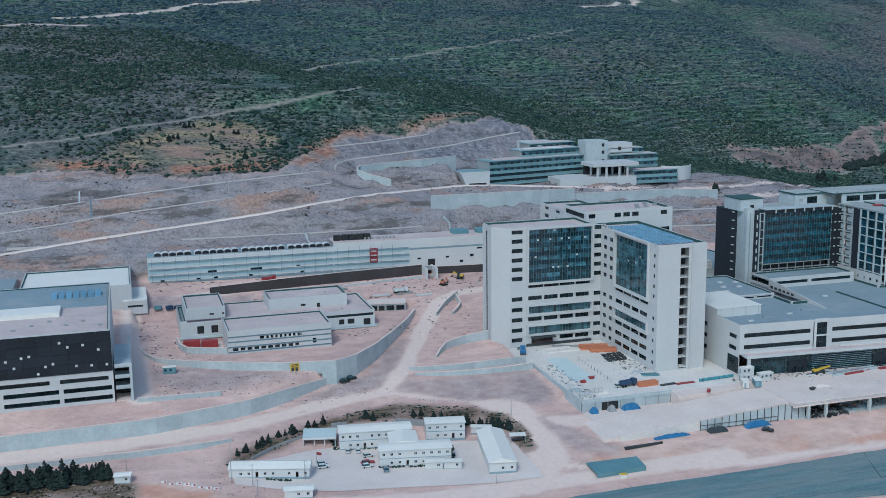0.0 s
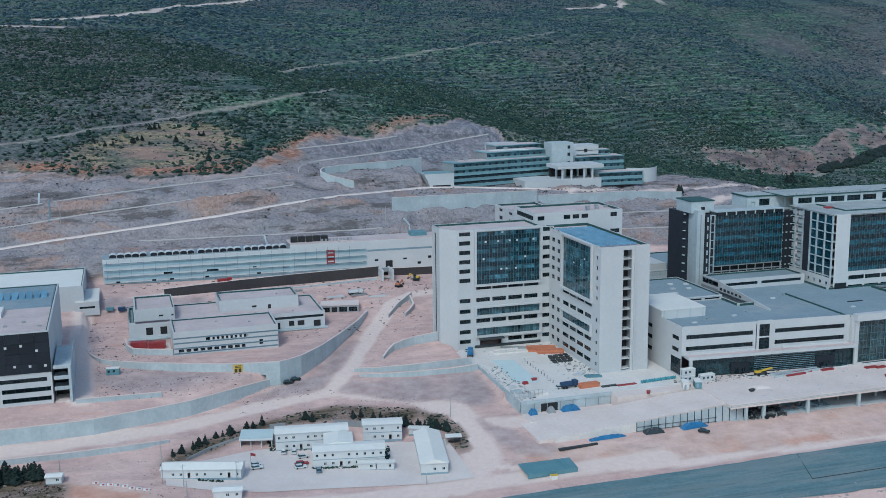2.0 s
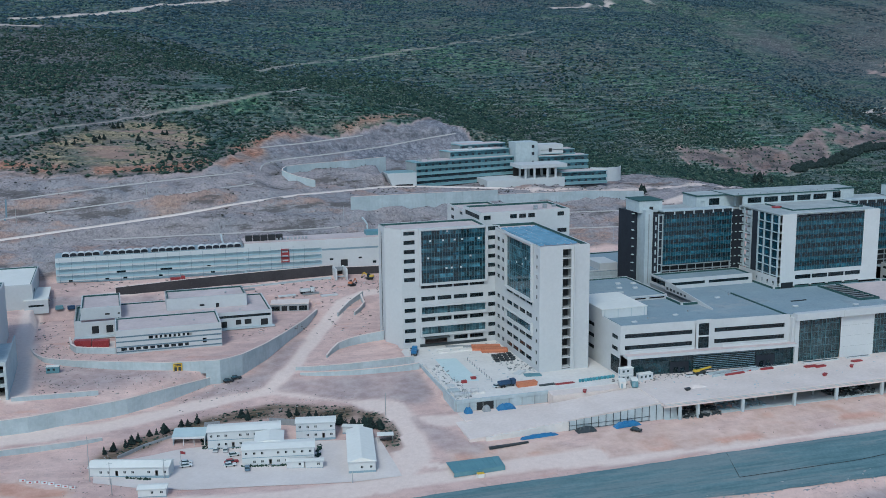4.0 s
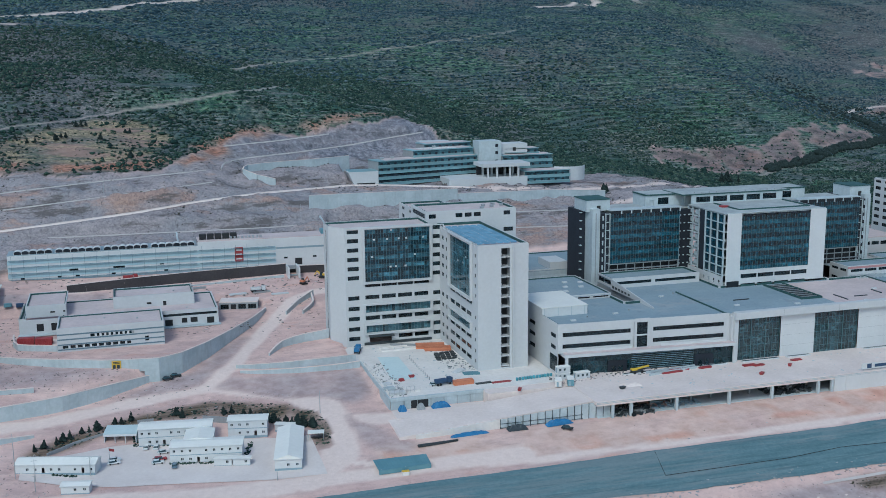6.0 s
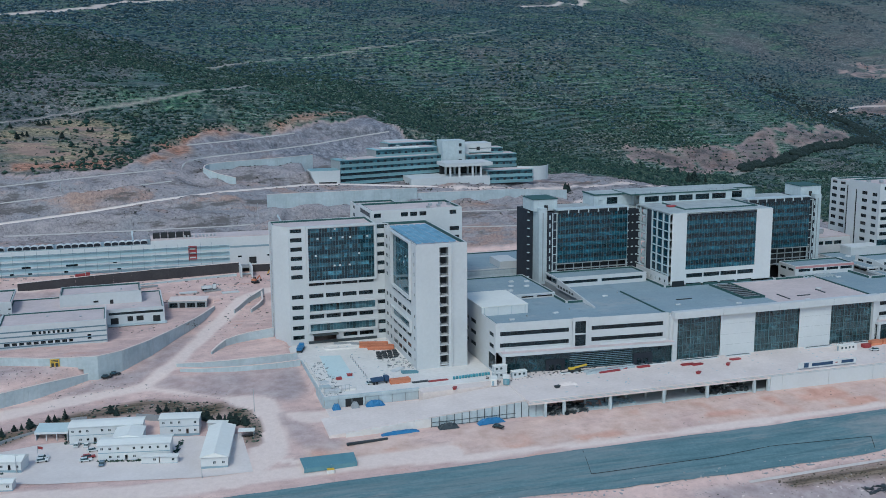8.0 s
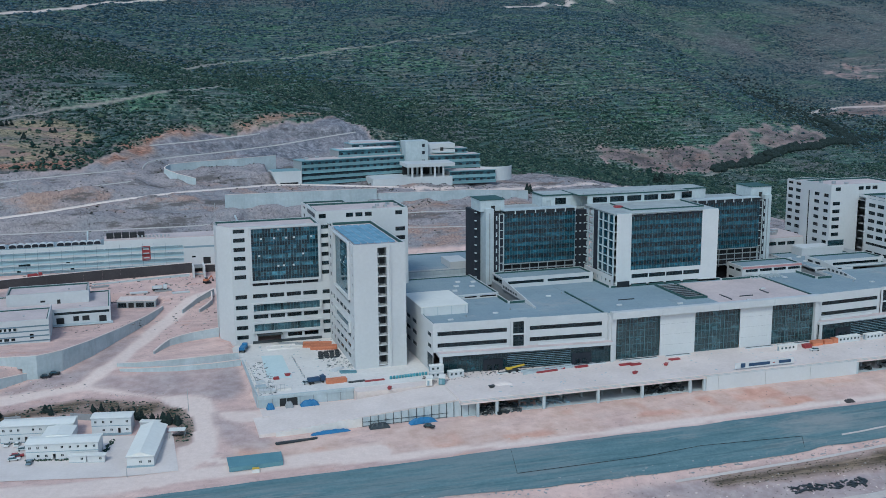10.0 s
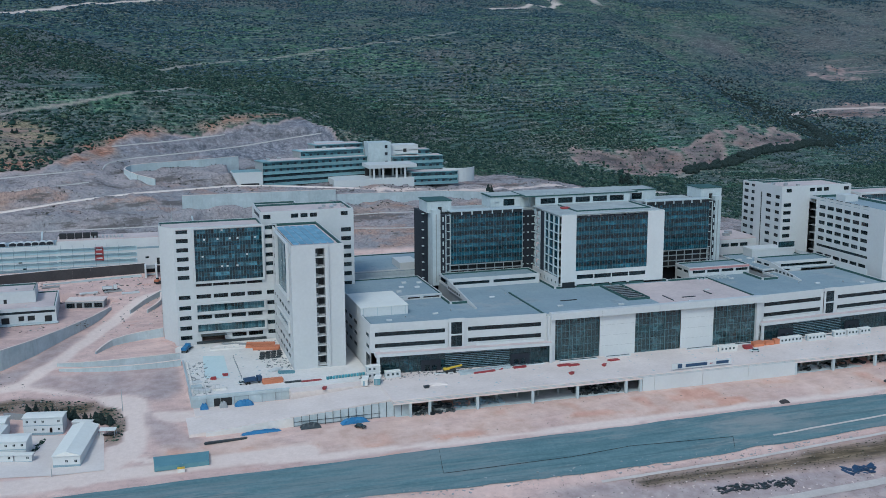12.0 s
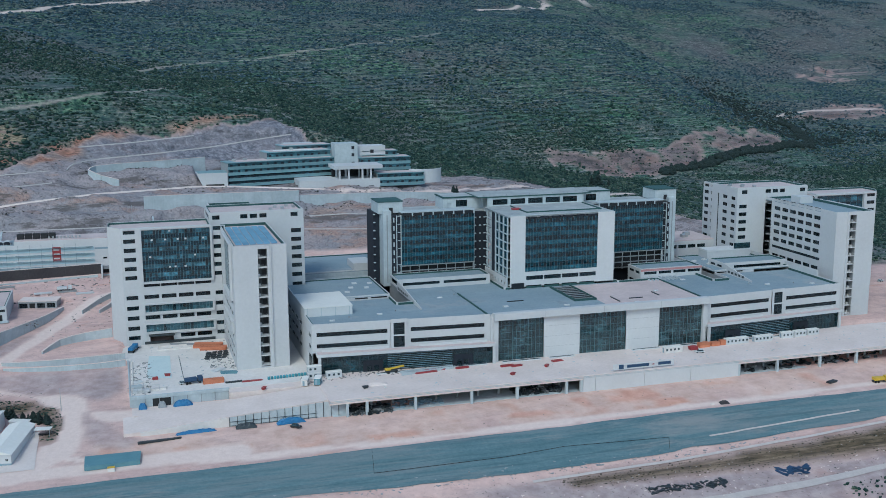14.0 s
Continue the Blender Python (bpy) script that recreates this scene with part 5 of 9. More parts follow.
    for k in range(5):
        B("roof_hatch", 262 + 3.6 * k, 264.2 + 3.6 * k, 415 + (k * 9) % 20, 416.6 + (k * 9) % 20, top + 0.4, top + 1.0, M_WHITE2)
    if not mirrored:
        B("plant_room", 237.0, 258, 381.2, 409, top - 1.2, top + 2.6, M_WHITE2)
        B("plant_room_roof", 236.8, 258.2, 381.0, 409.2, top + 2.6, top + 2.9, M_ROOF_W, "pale cream sheet roof")
        for k in range(4):
            B("room_joint", 238 + 6.2 * k, 238.3 + 6.2 * k, 381.1, 381.19, top - 1.1, top + 2.5, M_CONC)
        F(289, 421, 336, 421, top - 1.2, top + 3.4, [(2.5, 21, top + 0.5, top + 1.9, 10, 1), (23, 45, top + 0.5, top + 1.9, 12, 1)])
        roof(p, P([(289, 421.3), (336, 421.3), (336, 436), (289, 436)]), top + 2.8, M_ROOF, 0.8)
        xa, ya, yb = 289.0, 379.0, 421.0
    else:
        facade(p, (459.5, 409), (497, 409), top - 1.2, top + 3.2, [(6, 34, top + 0.6, top + 2.0, 16, 1)])
        facade(p, (459.5, 424), (459.5, 409), top - 4, top + 3.2, [(2, 6.5, top + 0.8, top + 2.0, 3, 1), (8.5, 13, top + 0.8, top + 2.0, 3, 1)])
        roof(p, [(459.7, 409.2), (497, 409.2), (497, 424), (459.7, 424)], top + 2.7, M_ROOF, 0.7)
        facade(p, (411.5, 408), (446, 408), top - 6, top + 3.6, [(2 + 8.2 * k, 9 + 8.2 * k, top + 0.6, top + 2.0, 4, 1) for k in range(4)])
        facade(p, (411.5, 422), (411.5, 408), top - 6, top + 3.6, [(1.5, 6.5, top + 0.8, top + 2.1, 3, 1), (8, 12.6, top + 0.8, top + 2.1, 3, 1), (1.5, 6.5, top - 4, top - 2.6, 3, 1), (8, 12.6, top - 4, top - 2.6, 3, 1)])
        facade(p, (446, 408), (446, 422), top - 6, top + 3.6)
        roof(p, [(411.7, 408.2), (445.8, 408.2), (445.8, 422), (411.7, 422)], top + 3.0, M_ROOF, 0.7)
        box("pink_band", p, 411.6, 446, 407.9, 407.98, top + 2.3, top + 3.4, surface("pink_primer", (0.42, 0.20, 0.21), (0.5, 0.27, 0.27), 0.3, 2, 0.8), "pink primed fascia band")
        for k in range(9):
            box("terrace_rib", p, 413 + 2.1 * k, 413.5 + 2.1 * k, 400.5, 407.9, top - 1.19, top - 0.6, M_CONC)
        xa, ya, yb = 459.5, 383.0, 409.0
    # sloping screen wall
    v = [(xa, ya, top - 1.2), (xa, yb, top - 1.2), (xa, yb, top + 3.6), (xa, ya, top - 0.5)]
    o = -0.5
    v += [(a + o, b, c) for a, b, c in v]
    part("screen_wall", mesh_from("screen_wall", v, [(0, 1, 2, 3), (7, 6, 5, 4), (0, 3, 7, 4), (3, 2, 6, 7), (2, 1, 5, 6), (1, 0, 4, 5)], M_WHITE), p)
    for k in range(6):
        y = yb - 19.5 + 3.2 * k
        box("screen_window", p, xa - 0.56, xa - 0.51, y, y + 1.9, top - 0.5, top + 0.5 + 0.05 * k, M_DARKFRAME)
    for k, (a, b) in enumerate(((246, 371), (268, 376), (302, 398))):
        B("roof_hatch", a, a + 2.2, b, b + 1.2, top - 1.2, top - 0.7, M_WHITE2)
        B("roof_vent", a + 9, a + 9.5, b + 4, b + 4.5, top - 1.2, top - 0.5, M_STEEL)
    return p


podium(False)
podium(True)


def central_block():
    c = thing("central_block", "white central block with tall glazed bays between blank panels", "hospital wing")
    y = 356.4
    bays = [(316.6, 338.0), (355.2, 377.8), (394.4, 416.4)]
    solid = [(338.0, 355.2), (377.8, 394.4)]
    for a, b in bays:
        curtain(c, (a, y + 0.8), (b, y + 0.8), 0.3, 19.0, 12, 6, M_GLASS_H, bars=M_MULL, rails=M_MULL, proud=0.08)
        merged("main_mullion", [(a + (b - a) * q - 0.14, a + (b - a) * q + 0.14, y + 0.5, y + 0.7, 0.3, 19.0) for q in (0.333, 0.667)], M_MULL, c)
        slabs(c, a, b, y + 2.2, y + 12, [0.3, 5.0, 9.7, 14.4], M_CONC_D)
        # back wall near-black: the hall's inner shade put into its colour
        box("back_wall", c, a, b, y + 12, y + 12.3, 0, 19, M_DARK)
    for a, b in solid:
        facade(c, (a, y), (b, y), 0.2, 19.0, mat=M_WHITE2)
        merged("panel_joint", [(a + 0.1, b - 0.1, y - 0.012, y - 0.004, z, z + 0.06) for z in (5.0, 9.7, 14.4)], M_CONC_D, c)
    box("cornice", c, 314.4, 418.6, 354.4, 357.4, 19.0, 22.0, M_WHITE, "", 0.05)
    box("pier", c, 314.6, 316.6, 355.6, 358, 0, 19, M_WHITE)
    box("pier", c, 416.4, 418.4, 355.6, 358, 0, 19, M_WHITE)
    box("return_wall", c, 313.52, 314.58, 356.4, 362.5, 0.2, 20.2, M_WHITE)
    box("return_wall", c, 418.42, 419.48, 356.4, 362.5, 0.2, 20.2, M_WHITE)
    for a in (366, 338, 394):
        box("cornice_joint", c, a - 0.06, a + 0.06, 354.37, 354.39, 19, 22, M_CONC_D)
    roof(c, [(313.7, 357.6), (419.3, 357.6), (419.3, 404), (397, 404), (397, 406), (338, 406), (338, 440), (313.7, 440)], 20.2, M_ROOF, 1.0, skip=((0, 313.7), (0, 419.3)))
    # light well drawn flat: its depth shade is a near-black sheet
    merged("light_well_kerb", [(360, 360.6, 373, 403, 20.2, 21.1), (370.4, 371, 373, 403, 20.2, 21.1), (360.6, 370.4, 373, 373.6, 20.2, 21.1)], M_GREEN, c)
    box("light_well", c, 360.6, 370.4, 373.6, 403, 20.21, 20.3, M_VENT_SHADE, "near-black sheet painted as the shade of a light well")
    for k in range(8):
        box("well_beam", c, 360.7, 370.3, 376 + 3.4 * k, 376.35 + 3.4 * k, 20.5, 20.85, M_STEEL)
    box("roof_screed", c, 371.2, 418.8, 359, 403, 20.204, 20.26, M_ROOF_P, "pale pinkish screed on the flat roof")
    for x0 in (313.3, 418.9):
        box("roof_joint", c, x0, x0 + 0.6, 358.2, 404, 20.2, 20.75, M_GREEN)
    for p in ((379, 379.5, 366, 376), (386, 393, 370, 370.5), (402, 402.6, 372, 379), (330, 338, 381, 381.4)):
        box("roof_pipe", c, *p, 20.25, 20.65, M_DARKFRAME)
    for a, b in ((325, 372), (352, 366), (385, 362), (404, 380)):
        box("roof_hatch", c, a, a + 2.4, b, b + 1.2, 20.26, 20.75, M_WHITE2)
    return c


central_block()


# ---- dark glazed towers in the middle ----
def dark_tower(mirrored):
    d = thing("glazed_tower", "dark tower of teal glass and black insulation, cladding unfinished", "tower", "glazed towers")

    def X(x):
        return 733 - x if mirrored else x

    def B(name, x0, x1, y0, y1, z0, z1, mat, label=""):
        xa, xb = sorted((X(x0), X(x1)))
        return box(name, d, xa, xb, y0, y1, z0, z1, mat, label)

    def C(xa, ya, xb, yb, *r, **kw):
        curtain(d, (X(xb), yb) if mirrored else (xa, ya), (X(xa), ya) if mirrored else (xb, yb), *r, **kw)

    B("body", 296, 341, 441.5, 462, 0, 53.4, M_BLACK)
    B("body", 283.2, 296, 446, 460, 0, 54.4, M_BLACK)
    C(295, 435.6, 332.4, 435.6, 29.0, 53.6, 27, 12, M_GLASS_T, vent=2, sub=2, spandrel=M_GLASS_S, bars=M_MULL)
    # added near-black sheet darkens the rooms behind this glass
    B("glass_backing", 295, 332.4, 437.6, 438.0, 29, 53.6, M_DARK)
    slabs(d, *sorted((X(295), X(332.4))), 435.9, 441.5, [29.0 + 4.1 * k for k in range(7)], M_CONC_D)
    for k in range(7):
        # projecting black boxes draw the recesses, shade put into their colour
        B("lamp_recess", 295.4 + 5.3 * k, 300.1 + 5.3 * k, 435.0, 435.55, 53.7, 55.0, M_VENT_SHADE)
        B("recess_divider", 300.1 + 5.3 * k, 300.7 + 5.3 * k, 434.8, 435.5, 53.5, 55.05, M_CONC)
    B("roof_edge", 294.6, 333, 435.1, 441.5, 55.1, 55.5, M_CONC)
    for k in range(8):
        for x in (333.4, 335.8, 338.2):
            B("cladding_bracket", x, x + 0.9, 437.35, 437.58, 22.2 + 4.05 * k, 22.75 + 4.05 * k, M_CONC)
        B("cladding_bracket", 291.0, 291.6, 436.3, 436.58, 22.2 + 4.05 * k, 24.4 + 4.05 * k, M_CONC)
    # open frame under the glass
    for z in (20.2, 23.0, 25.8, 28.4):
        B("edge_beam", 294, 333, 435.4, 436.0, z, z + 0.45, M_STEEL)
    for k in range(9):
        B("post", 294.3 + 4.7 * k, 294.6 + 4.7 * k, 435.5, 435.9, 19.5, 28.4, M_STEEL)
    # shade behind the open frame drawn as a near-black sheet
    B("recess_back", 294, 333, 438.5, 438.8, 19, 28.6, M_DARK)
    # black flanks with slab edges showing
    B("flank", 332.6, 341, 437.6, 441.4, 19, 53.4, M_BLACK)
    B("flank", 290.6, 294.6, 436.6, 445, 19, 53.8, M_BLACK)
    for k in range(9):
        z = 21 + 4.05 * k
        B("slab_edge", 340.2, 341.2, 436.9, 437.5, z, z + 0.35, M_CONC)
        B("slab_edge", 293.2, 294.8, 436.1, 436.5, z, z + 0.35, M_CONC)
        B("slab_edge", 283.0, 284.0, 444.5, 445.9, z, z + 0.35, M_CONC)
    for x in (292.45, 294.65, 332.5):
        B("cladding_rail", x, x + 0.35, 435.9, 436.5, 19.5, 53.9, M_CONC)
    B("pier", 286.3, 290.4, 437.8, 446, 18.5, 56, M_CONC, "pale concrete pier")
    B("pier_groove", 288.0, 288.5, 437.68, 437.78, 20, 54, M_CONC_D)
    B("stair_head", 284.5, 297, 441, 455, 54.4, 60, M_CONC, "pale concrete stair head")
    B("stair_head_rim", 284.2, 297.3, 440.7, 455.3, 60, 60.4, M_GREEN)
    B("stair_head_door", 290, 292, 440.9, 440.98, 54.6, 57.2, M_DARK)
    # set-back top storey
    facade(d, (X(341), 448) if mirrored else (320, 448), (X(320), 448) if mirrored else (341, 448), 53.4, 59.6, [(2.4, 4.6, 54.2, 57.2), (7, 13, 55, 58.4, 3, 1)], M_CONC)
    B("top_storey", 320.2, 341, 448.5, 462, 53.4, 59.4, M_CONC)
    B("top_rim", 319.8, 341.2, 447.6, 462.2, 59.6, 60.2, M_GREEN)
    B("top_deck", 320.6, 340.6, 448.4, 461.6, 60.2, 60.26, M_ROOF_G)
    B("roof_slab", 296, 341, 441.6, 462, 53.4, 54.0, M_ROOF_G)
    return d


dark_tower(False)
dark_tower(True)


def middle_tower():
    b = thing("framed_tower", "tower with white piers round dark glass, flanks still open concrete", "tower")
    top = 55.6
    facade(b, (340.4, 405.2), (348.2, 405.2), 17.6, top, mat=M_WHITE2)
    facade(b, (386.0, 405.2), (395.0, 405.2), 17.6, top, mat=M_WHITE2)
    facade(b, (348.2, 405.2), (386.0, 405.2), 19.5, 28.2, [(0.6 + 9.3 * k, 9.4 + 9.3 * k, 24.2, 26.2, 5, 1) for k in range(4)] + [(0.6 + 9.3 * k, 8.6 + 9.3 * k, 19.7, 21.6, 4, 1) for k in range(4)], mat=M_WHITE2)
    curtain(b, (348.2, 405.6), (386.0, 405.6), 28.2, 54.0, 27, 12, M_GLASS_T, vent=2, sub=2, spandrel=M_GLASS_S, bars=M_MULL)
    # added near-black sheet stands for the unlit depth behind the panes
    box("glass_backing", b, 348.2, 386, 408.5, 409, 28.2, 54, M_DARK)
    slabs(b, 348.4, 385.8, 405.9, 410, [28.2 + 4.3 * k for k in range(7)], M_CONC_D)
    for k in range(6):
        # black boxes again paint the shaded recesses under the head beam
        box("lamp_recess", b, 349.4 + 6.2 * k, 354 + 6.2 * k, 405.1, 405.7, 54.15, 55.0, M_BLACK)
    box("head_beam", b, 348.2, 386, 405.7, 406.4, 55.0, top, M_WHITE2)
    # open concrete frame on both flanks
    for x0, x1 in ((339.2, 345.0), (389.0, 395.0)):
        for k in range(10):
            z = 17.6 + 4.15 * k
            box("floor_slab", b, x0, x1, 405.8, 440, z, z + 0.4, M_CONC)
        for y in (406.4, 412, 418, 423, 429, 435, 439.4):
            xa = x0 if x0 < 360 else x1 - 0.5
            box("column", b, xa, xa + 0.5, y - 0.4, y + 0.4, 15, top - 0.4, M_CONC)
        xm = 344.6 if x0 < 360 else 389.1
        box("inner_wall", b, xm, xm + 0.35, 406, 440, 15, top - 0.5, M_CONC_D)
        xa = x0 - 0.05 if x0 < 360 else x1 - 0.05
        box("shaft", b, xa, xa + 0.16, 423.4, 427.8, 25.5, top - 0.6, M_BLACK)
        box("glazed_strip", b, xa + 0.5, xa + 0.56, 407, 423, 25.5, top - 0.8, M_GLASS_T)
        for k in range(7):
            z = 26.3 + 4.15 * k
            for y in (428.6, 434.6):
                box("infill_panel", b, xa + 0.5, xa + 0.7, y, y + 4.4, z + 0.7, z + 2.9, M_CONC)
            for y in (413.0, 418.6):
                box("mullion", b, xa + 0.2, xa + 0.5, y, y + 0.3, z, z + 3.2, M_DARKFRAME)
    facade(b, (339.0, 440), (339.0, 405.3), 12.0, 25.4, [(3 + 4.6 * k, 4.6 + 4.6 * k, 21.6, 23.4, 1, 1) for k in range(7)], M_WHITE2)
    # recess under the pier is a black box, its shade only colour
    box("pier_recess", b, 341.2, 347.6, 404.9, 405.15, 20.3, 23.0, M_VENT_SHADE)
    merged("roof_upstand", [(352, 392, 414, 414.4, top, top + 0.6), (352, 352.4, 414.4, 437, top, top + 0.6), (391.6, 392, 414.4, 437, top, top + 0.6)], M_GREEN, b)
    box("roof_slab", b, 339.2, 395, 405.6, 440, top - 0.5, top, M_ROOF_G)
    box("roof_rim", b, 340, 394.4, 405.3, 406.0, top, top + 0.35, M_CONC)
    # set-back storey behind
    facade(b, (341, 440), (394, 440), top - 3, 60.0, [(3 + 9.6 * k, 11 + 9.6 * k, 56.2, 59.0, 4, 1) for k in range(5)], M_CONC)
    box("top_storey", b, 341, 394, 446, 460, top - 3, 59.6, M_CONC)
    box("top_roof", b, 336, 398, 439.6, 461, 60, 60.5, M_GREEN)
    box("top_deck", b, 336.6, 397.4, 440.2, 460.4, 60.5, 60.62, M_ROOF_G)
    for k in range(14):
        box("roof_strut", b, 339 + 4.2 * k, 339.2 + 4.2 * k, 440.5, 441, 60.6, 61.4, M_STEEL)
    box("red_crate", b, 349, 353, 424, 427, top, top + 0.8, M_RED)
    return b


middle_tower()


# ---- retaining walls ----
def retaining_wall(label, line, tops, mat, foot=4.0, thick=0.6, panel=6.0, coping=True, low=None):
    """A concrete wall along a line, cast in panels with open joints and a thin coping."""
    w = thing("retaining_wall", label, "retaining wall", "site walls", "structure")
    d = [0.0]
    for (x0, y0), (x1, y1) in zip(line, line[1:]):
        d.append(d[-1] + math.hypot(x1 - x0, y1 - y0))
    n = max(1, round(d[-1] / panel))
    us = [d[-1] * k / n for k in range(n + 1)]
    xs, ys = np.interp(us, d, [p[0] for p in line]), np.interp(us, d, [p[1] for p in line])
    zt = np.interp(us, d, tops if len(tops) == len(d) else np.interp(d, [0, d[-1]], [tops[0], tops[-1]]))
    for k in range(n):
        a, b = Vector((xs[k], ys[k], 0)), Vector((xs[k + 1], ys[k + 1], 0))
        e = (b - a).normalized()
        a, b = a + e * 0.012, b - e * 0.012
        s = Vector((-e.y, e.x, 0)) * thick
        za = (low if low is not None else min(gz(a.x - s.x * 2, a.y - s.y * 2), gz(a.x + s.x * 2, a.y + s.y * 2))) - 1.0
        v = [(*a.xy, za), (*b.xy, za), (*(b + s).xy, za), (*(a + s).xy, za), (*a.xy, zt[k]), (*b.xy, zt[k + 1]), (*(b + s).xy, zt[k + 1]), (*(a + s).xy, zt[k])]
        part("panel", mesh_from("panel", v, BOX_F, mat), w)
        if coping:
            o = s * 0.15
            v = [(*(a - o).xy, zt[k]), (*(b - o).xy, zt[k + 1]), (*(b + s + o).xy, zt[k + 1]), (*(a + s + o).xy, zt[k])]
            v += [(x, y, z + 0.18) for x, y, z in v]
            part("coping", mesh_from("coping", v, BOX_F, M_DECK), w)
    return w


retaining_wall("long pale bluish concrete retaining wall beside the dirt road", WALL_LOW, [2.2, 2.2, 2.3, 2.5, 2.6, 1.8], M_CONC)
retaining_wall("curved pale concrete retaining wall round the kitchen terrace", WALL_KITCHEN, [7.6, 8.2, 8.6, 9.0, 9.2, 9.2, 9.2, 9.0, 8.8, 8.2, 8.0, 8.4], M_CONC)
retaining_wall("low concrete kerb wall along the lower dirt track", [(-120, 367.5), (-46, 367.5), (1, 366), (22, 368), (33, 371)], [-3.6, -3.6, -3.4, -3.8, -4.6], M_CONC)
retaining_wall("low pale concrete wall stub on the upper terrace", [(1, 394.5), (16, 395.5), (32, 397)], [6.7, 6.1, 5.4], M_CONC)
retaining_wall("curved pale concrete wall beside the ramp", [(111, 414), (122, 410.5), (134, 409), (150, 409), (162, 410)], [1.9, 2.4, 2.7, 3.0, 3.0], M_CONC)
retaining_wall("lower concrete wall beside the ramp", [(112, 408.5), (124, 405), (138, 402.5), (152, 401), (162, 402)], [0.9, 1.2, 1.5, 1.9, 2.2], M_CONC)
retaining_wall("bluish concrete wing wall beside the tower", [(127, 426), (133, 435), (142, 440), (156.8, 443)], [2.4, 4.6, 5.6, 6.4], M_CONC, low=0)
retaining_wall("bluish concrete wall at the top of the ramp", [(143, 479), (151, 490), (160, 499)], [7.6, 10.4, 12.6], M_CONC, low=4)
retaining_wall("thin concrete wall above the ramp", [(151, 478), (158, 486), (159, 500)], [7.4, 9.4, 12.0], M_CONC, low=4)
retaining_wall("tall pale retaining wall high on the cut slope", [(177.5, 604), (200, 605), (240, 606.5), (273, 608)], [46.6, 46.5, 46.2, 45.9], M_CONC, low=36)
retaining_wall("long low retaining wall below the hillside building", [(273.5, 609), (310, 611), (340, 613), (378, 613)], [42.6, 42.0, 41.6, 39.2], M_CONC, low=32)
retaining_wall("pale retaining wall curving up the quarry face", [(164, 646), (152, 652), (144.5, 661), (150, 670), (163, 675), (185, 680), (204, 686), (222, 693)], [52.6, 55.5, 58.6, 59.6, 60.0, 60.3, 60.5, 60.8], M_CONC, low=47)
retaining_wall("dark brown sprayed retaining wall behind the kitchen block", [(40, 533), (75, 534), (106, 534.5), (135, 535), (152, 536)], [16.4, 17.9, 18.9, 19.4, 19.6], M_BROWN, low=11, panel=9)
retaining_wall("dark brown sprayed retaining wall past the underpass", [(158, 536), (175, 535), (200, 534)], [18.0, 17.8, 17.6], M_BROWN, low=11, panel=9)
retaining_wall("low bluish concrete wall under the brown slope", [(100, 528), (125, 529), (150, 530)], [13.2, 14.0, 14.8], M_CONC, low=11)


def stone_berm(line, width, height, label):
    b = ribbon_line("bench_berm", line, width, height, M_STONE)
    return tagged(b, label, "berm", "slope benches", "structure")


def ribbon_line(name, line, width, height, mat=None):
    """A low ridge along a line of (x, y, z) points."""
    d = [0.0]
    for p, q in zip(line, line[1:]):
        d.append(d[-1] + math.hypot(q[0] - p[0], q[1] - p[1]))
    us = np.arange(0, d[-1], 2.0)
    xs, ys, zs = (np.interp(us, d, [p[k] for p in line]) for k in range(3))
    smooth = lambda a: np.convolve(np.pad(a, 3, mode="edge"), np.ones(7) / 7, mode="valid")
    xs, ys, zs = smooth(xs), smooth(ys), smooth(zs)
    tx, ty = np.gradient(xs), np.gradient(ys)
    n = np.hypot(tx, ty) + 1e-6
    ox, oy = -ty / n, tx / n
    v, f = [], []
    for k in range(len(us)):
        j = (0.12 * math.sin(k * 2.1) + 0.18 * math.sin(k * 0.73)) * min(1, width)
        w = width * (0.35 + 0.65 * min(1, k / 5, (len(us) - 1 - k) / 5)) * (1 + 0.15 * math.sin(k * 1.37))
        for o, dz in ((-w, -1.0), (-w * 0.75, height), (w * 0.75, height), (w, -1.0)):
            v.append((xs[k] + ox[k] * (o + j), ys[k] + oy[k] * (o + j), zs[k] + dz))
    for k in range(len(us) - 1):
        for j in range(3):
            a = 4 * k + j
            f.append((a, a + 4, a + 5, a + 1))
    return part(name, mesh_from(name, v, f, mat or M_DECK, True))


for _l, _w in BENCHES:
    stone_berm(_l, _w, 0.5 if _w < 0.5 else 0.6, "pale stone edge of a slope bench")
tagged(ribbon_line("slope_track", SLOPE_TRACK, 2.5, 0.5), "pale dirt track climbing across the cut slope", "track", kind="structure")


def slope_drain(x, y0, y1, label, rungs=False):
    """A stepped drain chute laid straight down the slope."""
    d = thing("slope_drain", label, "drain", "slope drains", "structure")
    n = max(2, round((y1 - y0) / 2.0))
    for k in range(n):
        ya, yb = y0 + (y1 - y0) * k / n, y0 + (y1 - y0) * (k + 1) / n
        za, zb = float(rough_z(np.array([x]), np.array([ya]))[0]), float(rough_z(np.array([x]), np.array([yb]))[0])
        v = [(x - 0.45, ya, za - 0.4), (x + 0.45, ya, za - 0.4), (x + 0.45, yb, zb - 0.4), (x - 0.45, yb, zb - 0.4), (x - 0.45, ya, za + 0.45), (x + 0.45, ya, za + 0.45), (x + 0.45, yb, zb + 0.45), (x - 0.45, yb, zb + 0.45)]
        part("chute", mesh_from("chute", v, BOX_F, M_LINE if rungs else M_CONC), d)


slope_drain(-22, 619, 634, "pale concrete drain chute down the cut slope")
slope_drain(-16, 603, 618, "dark stepped ladder chute on the cut slope", True)
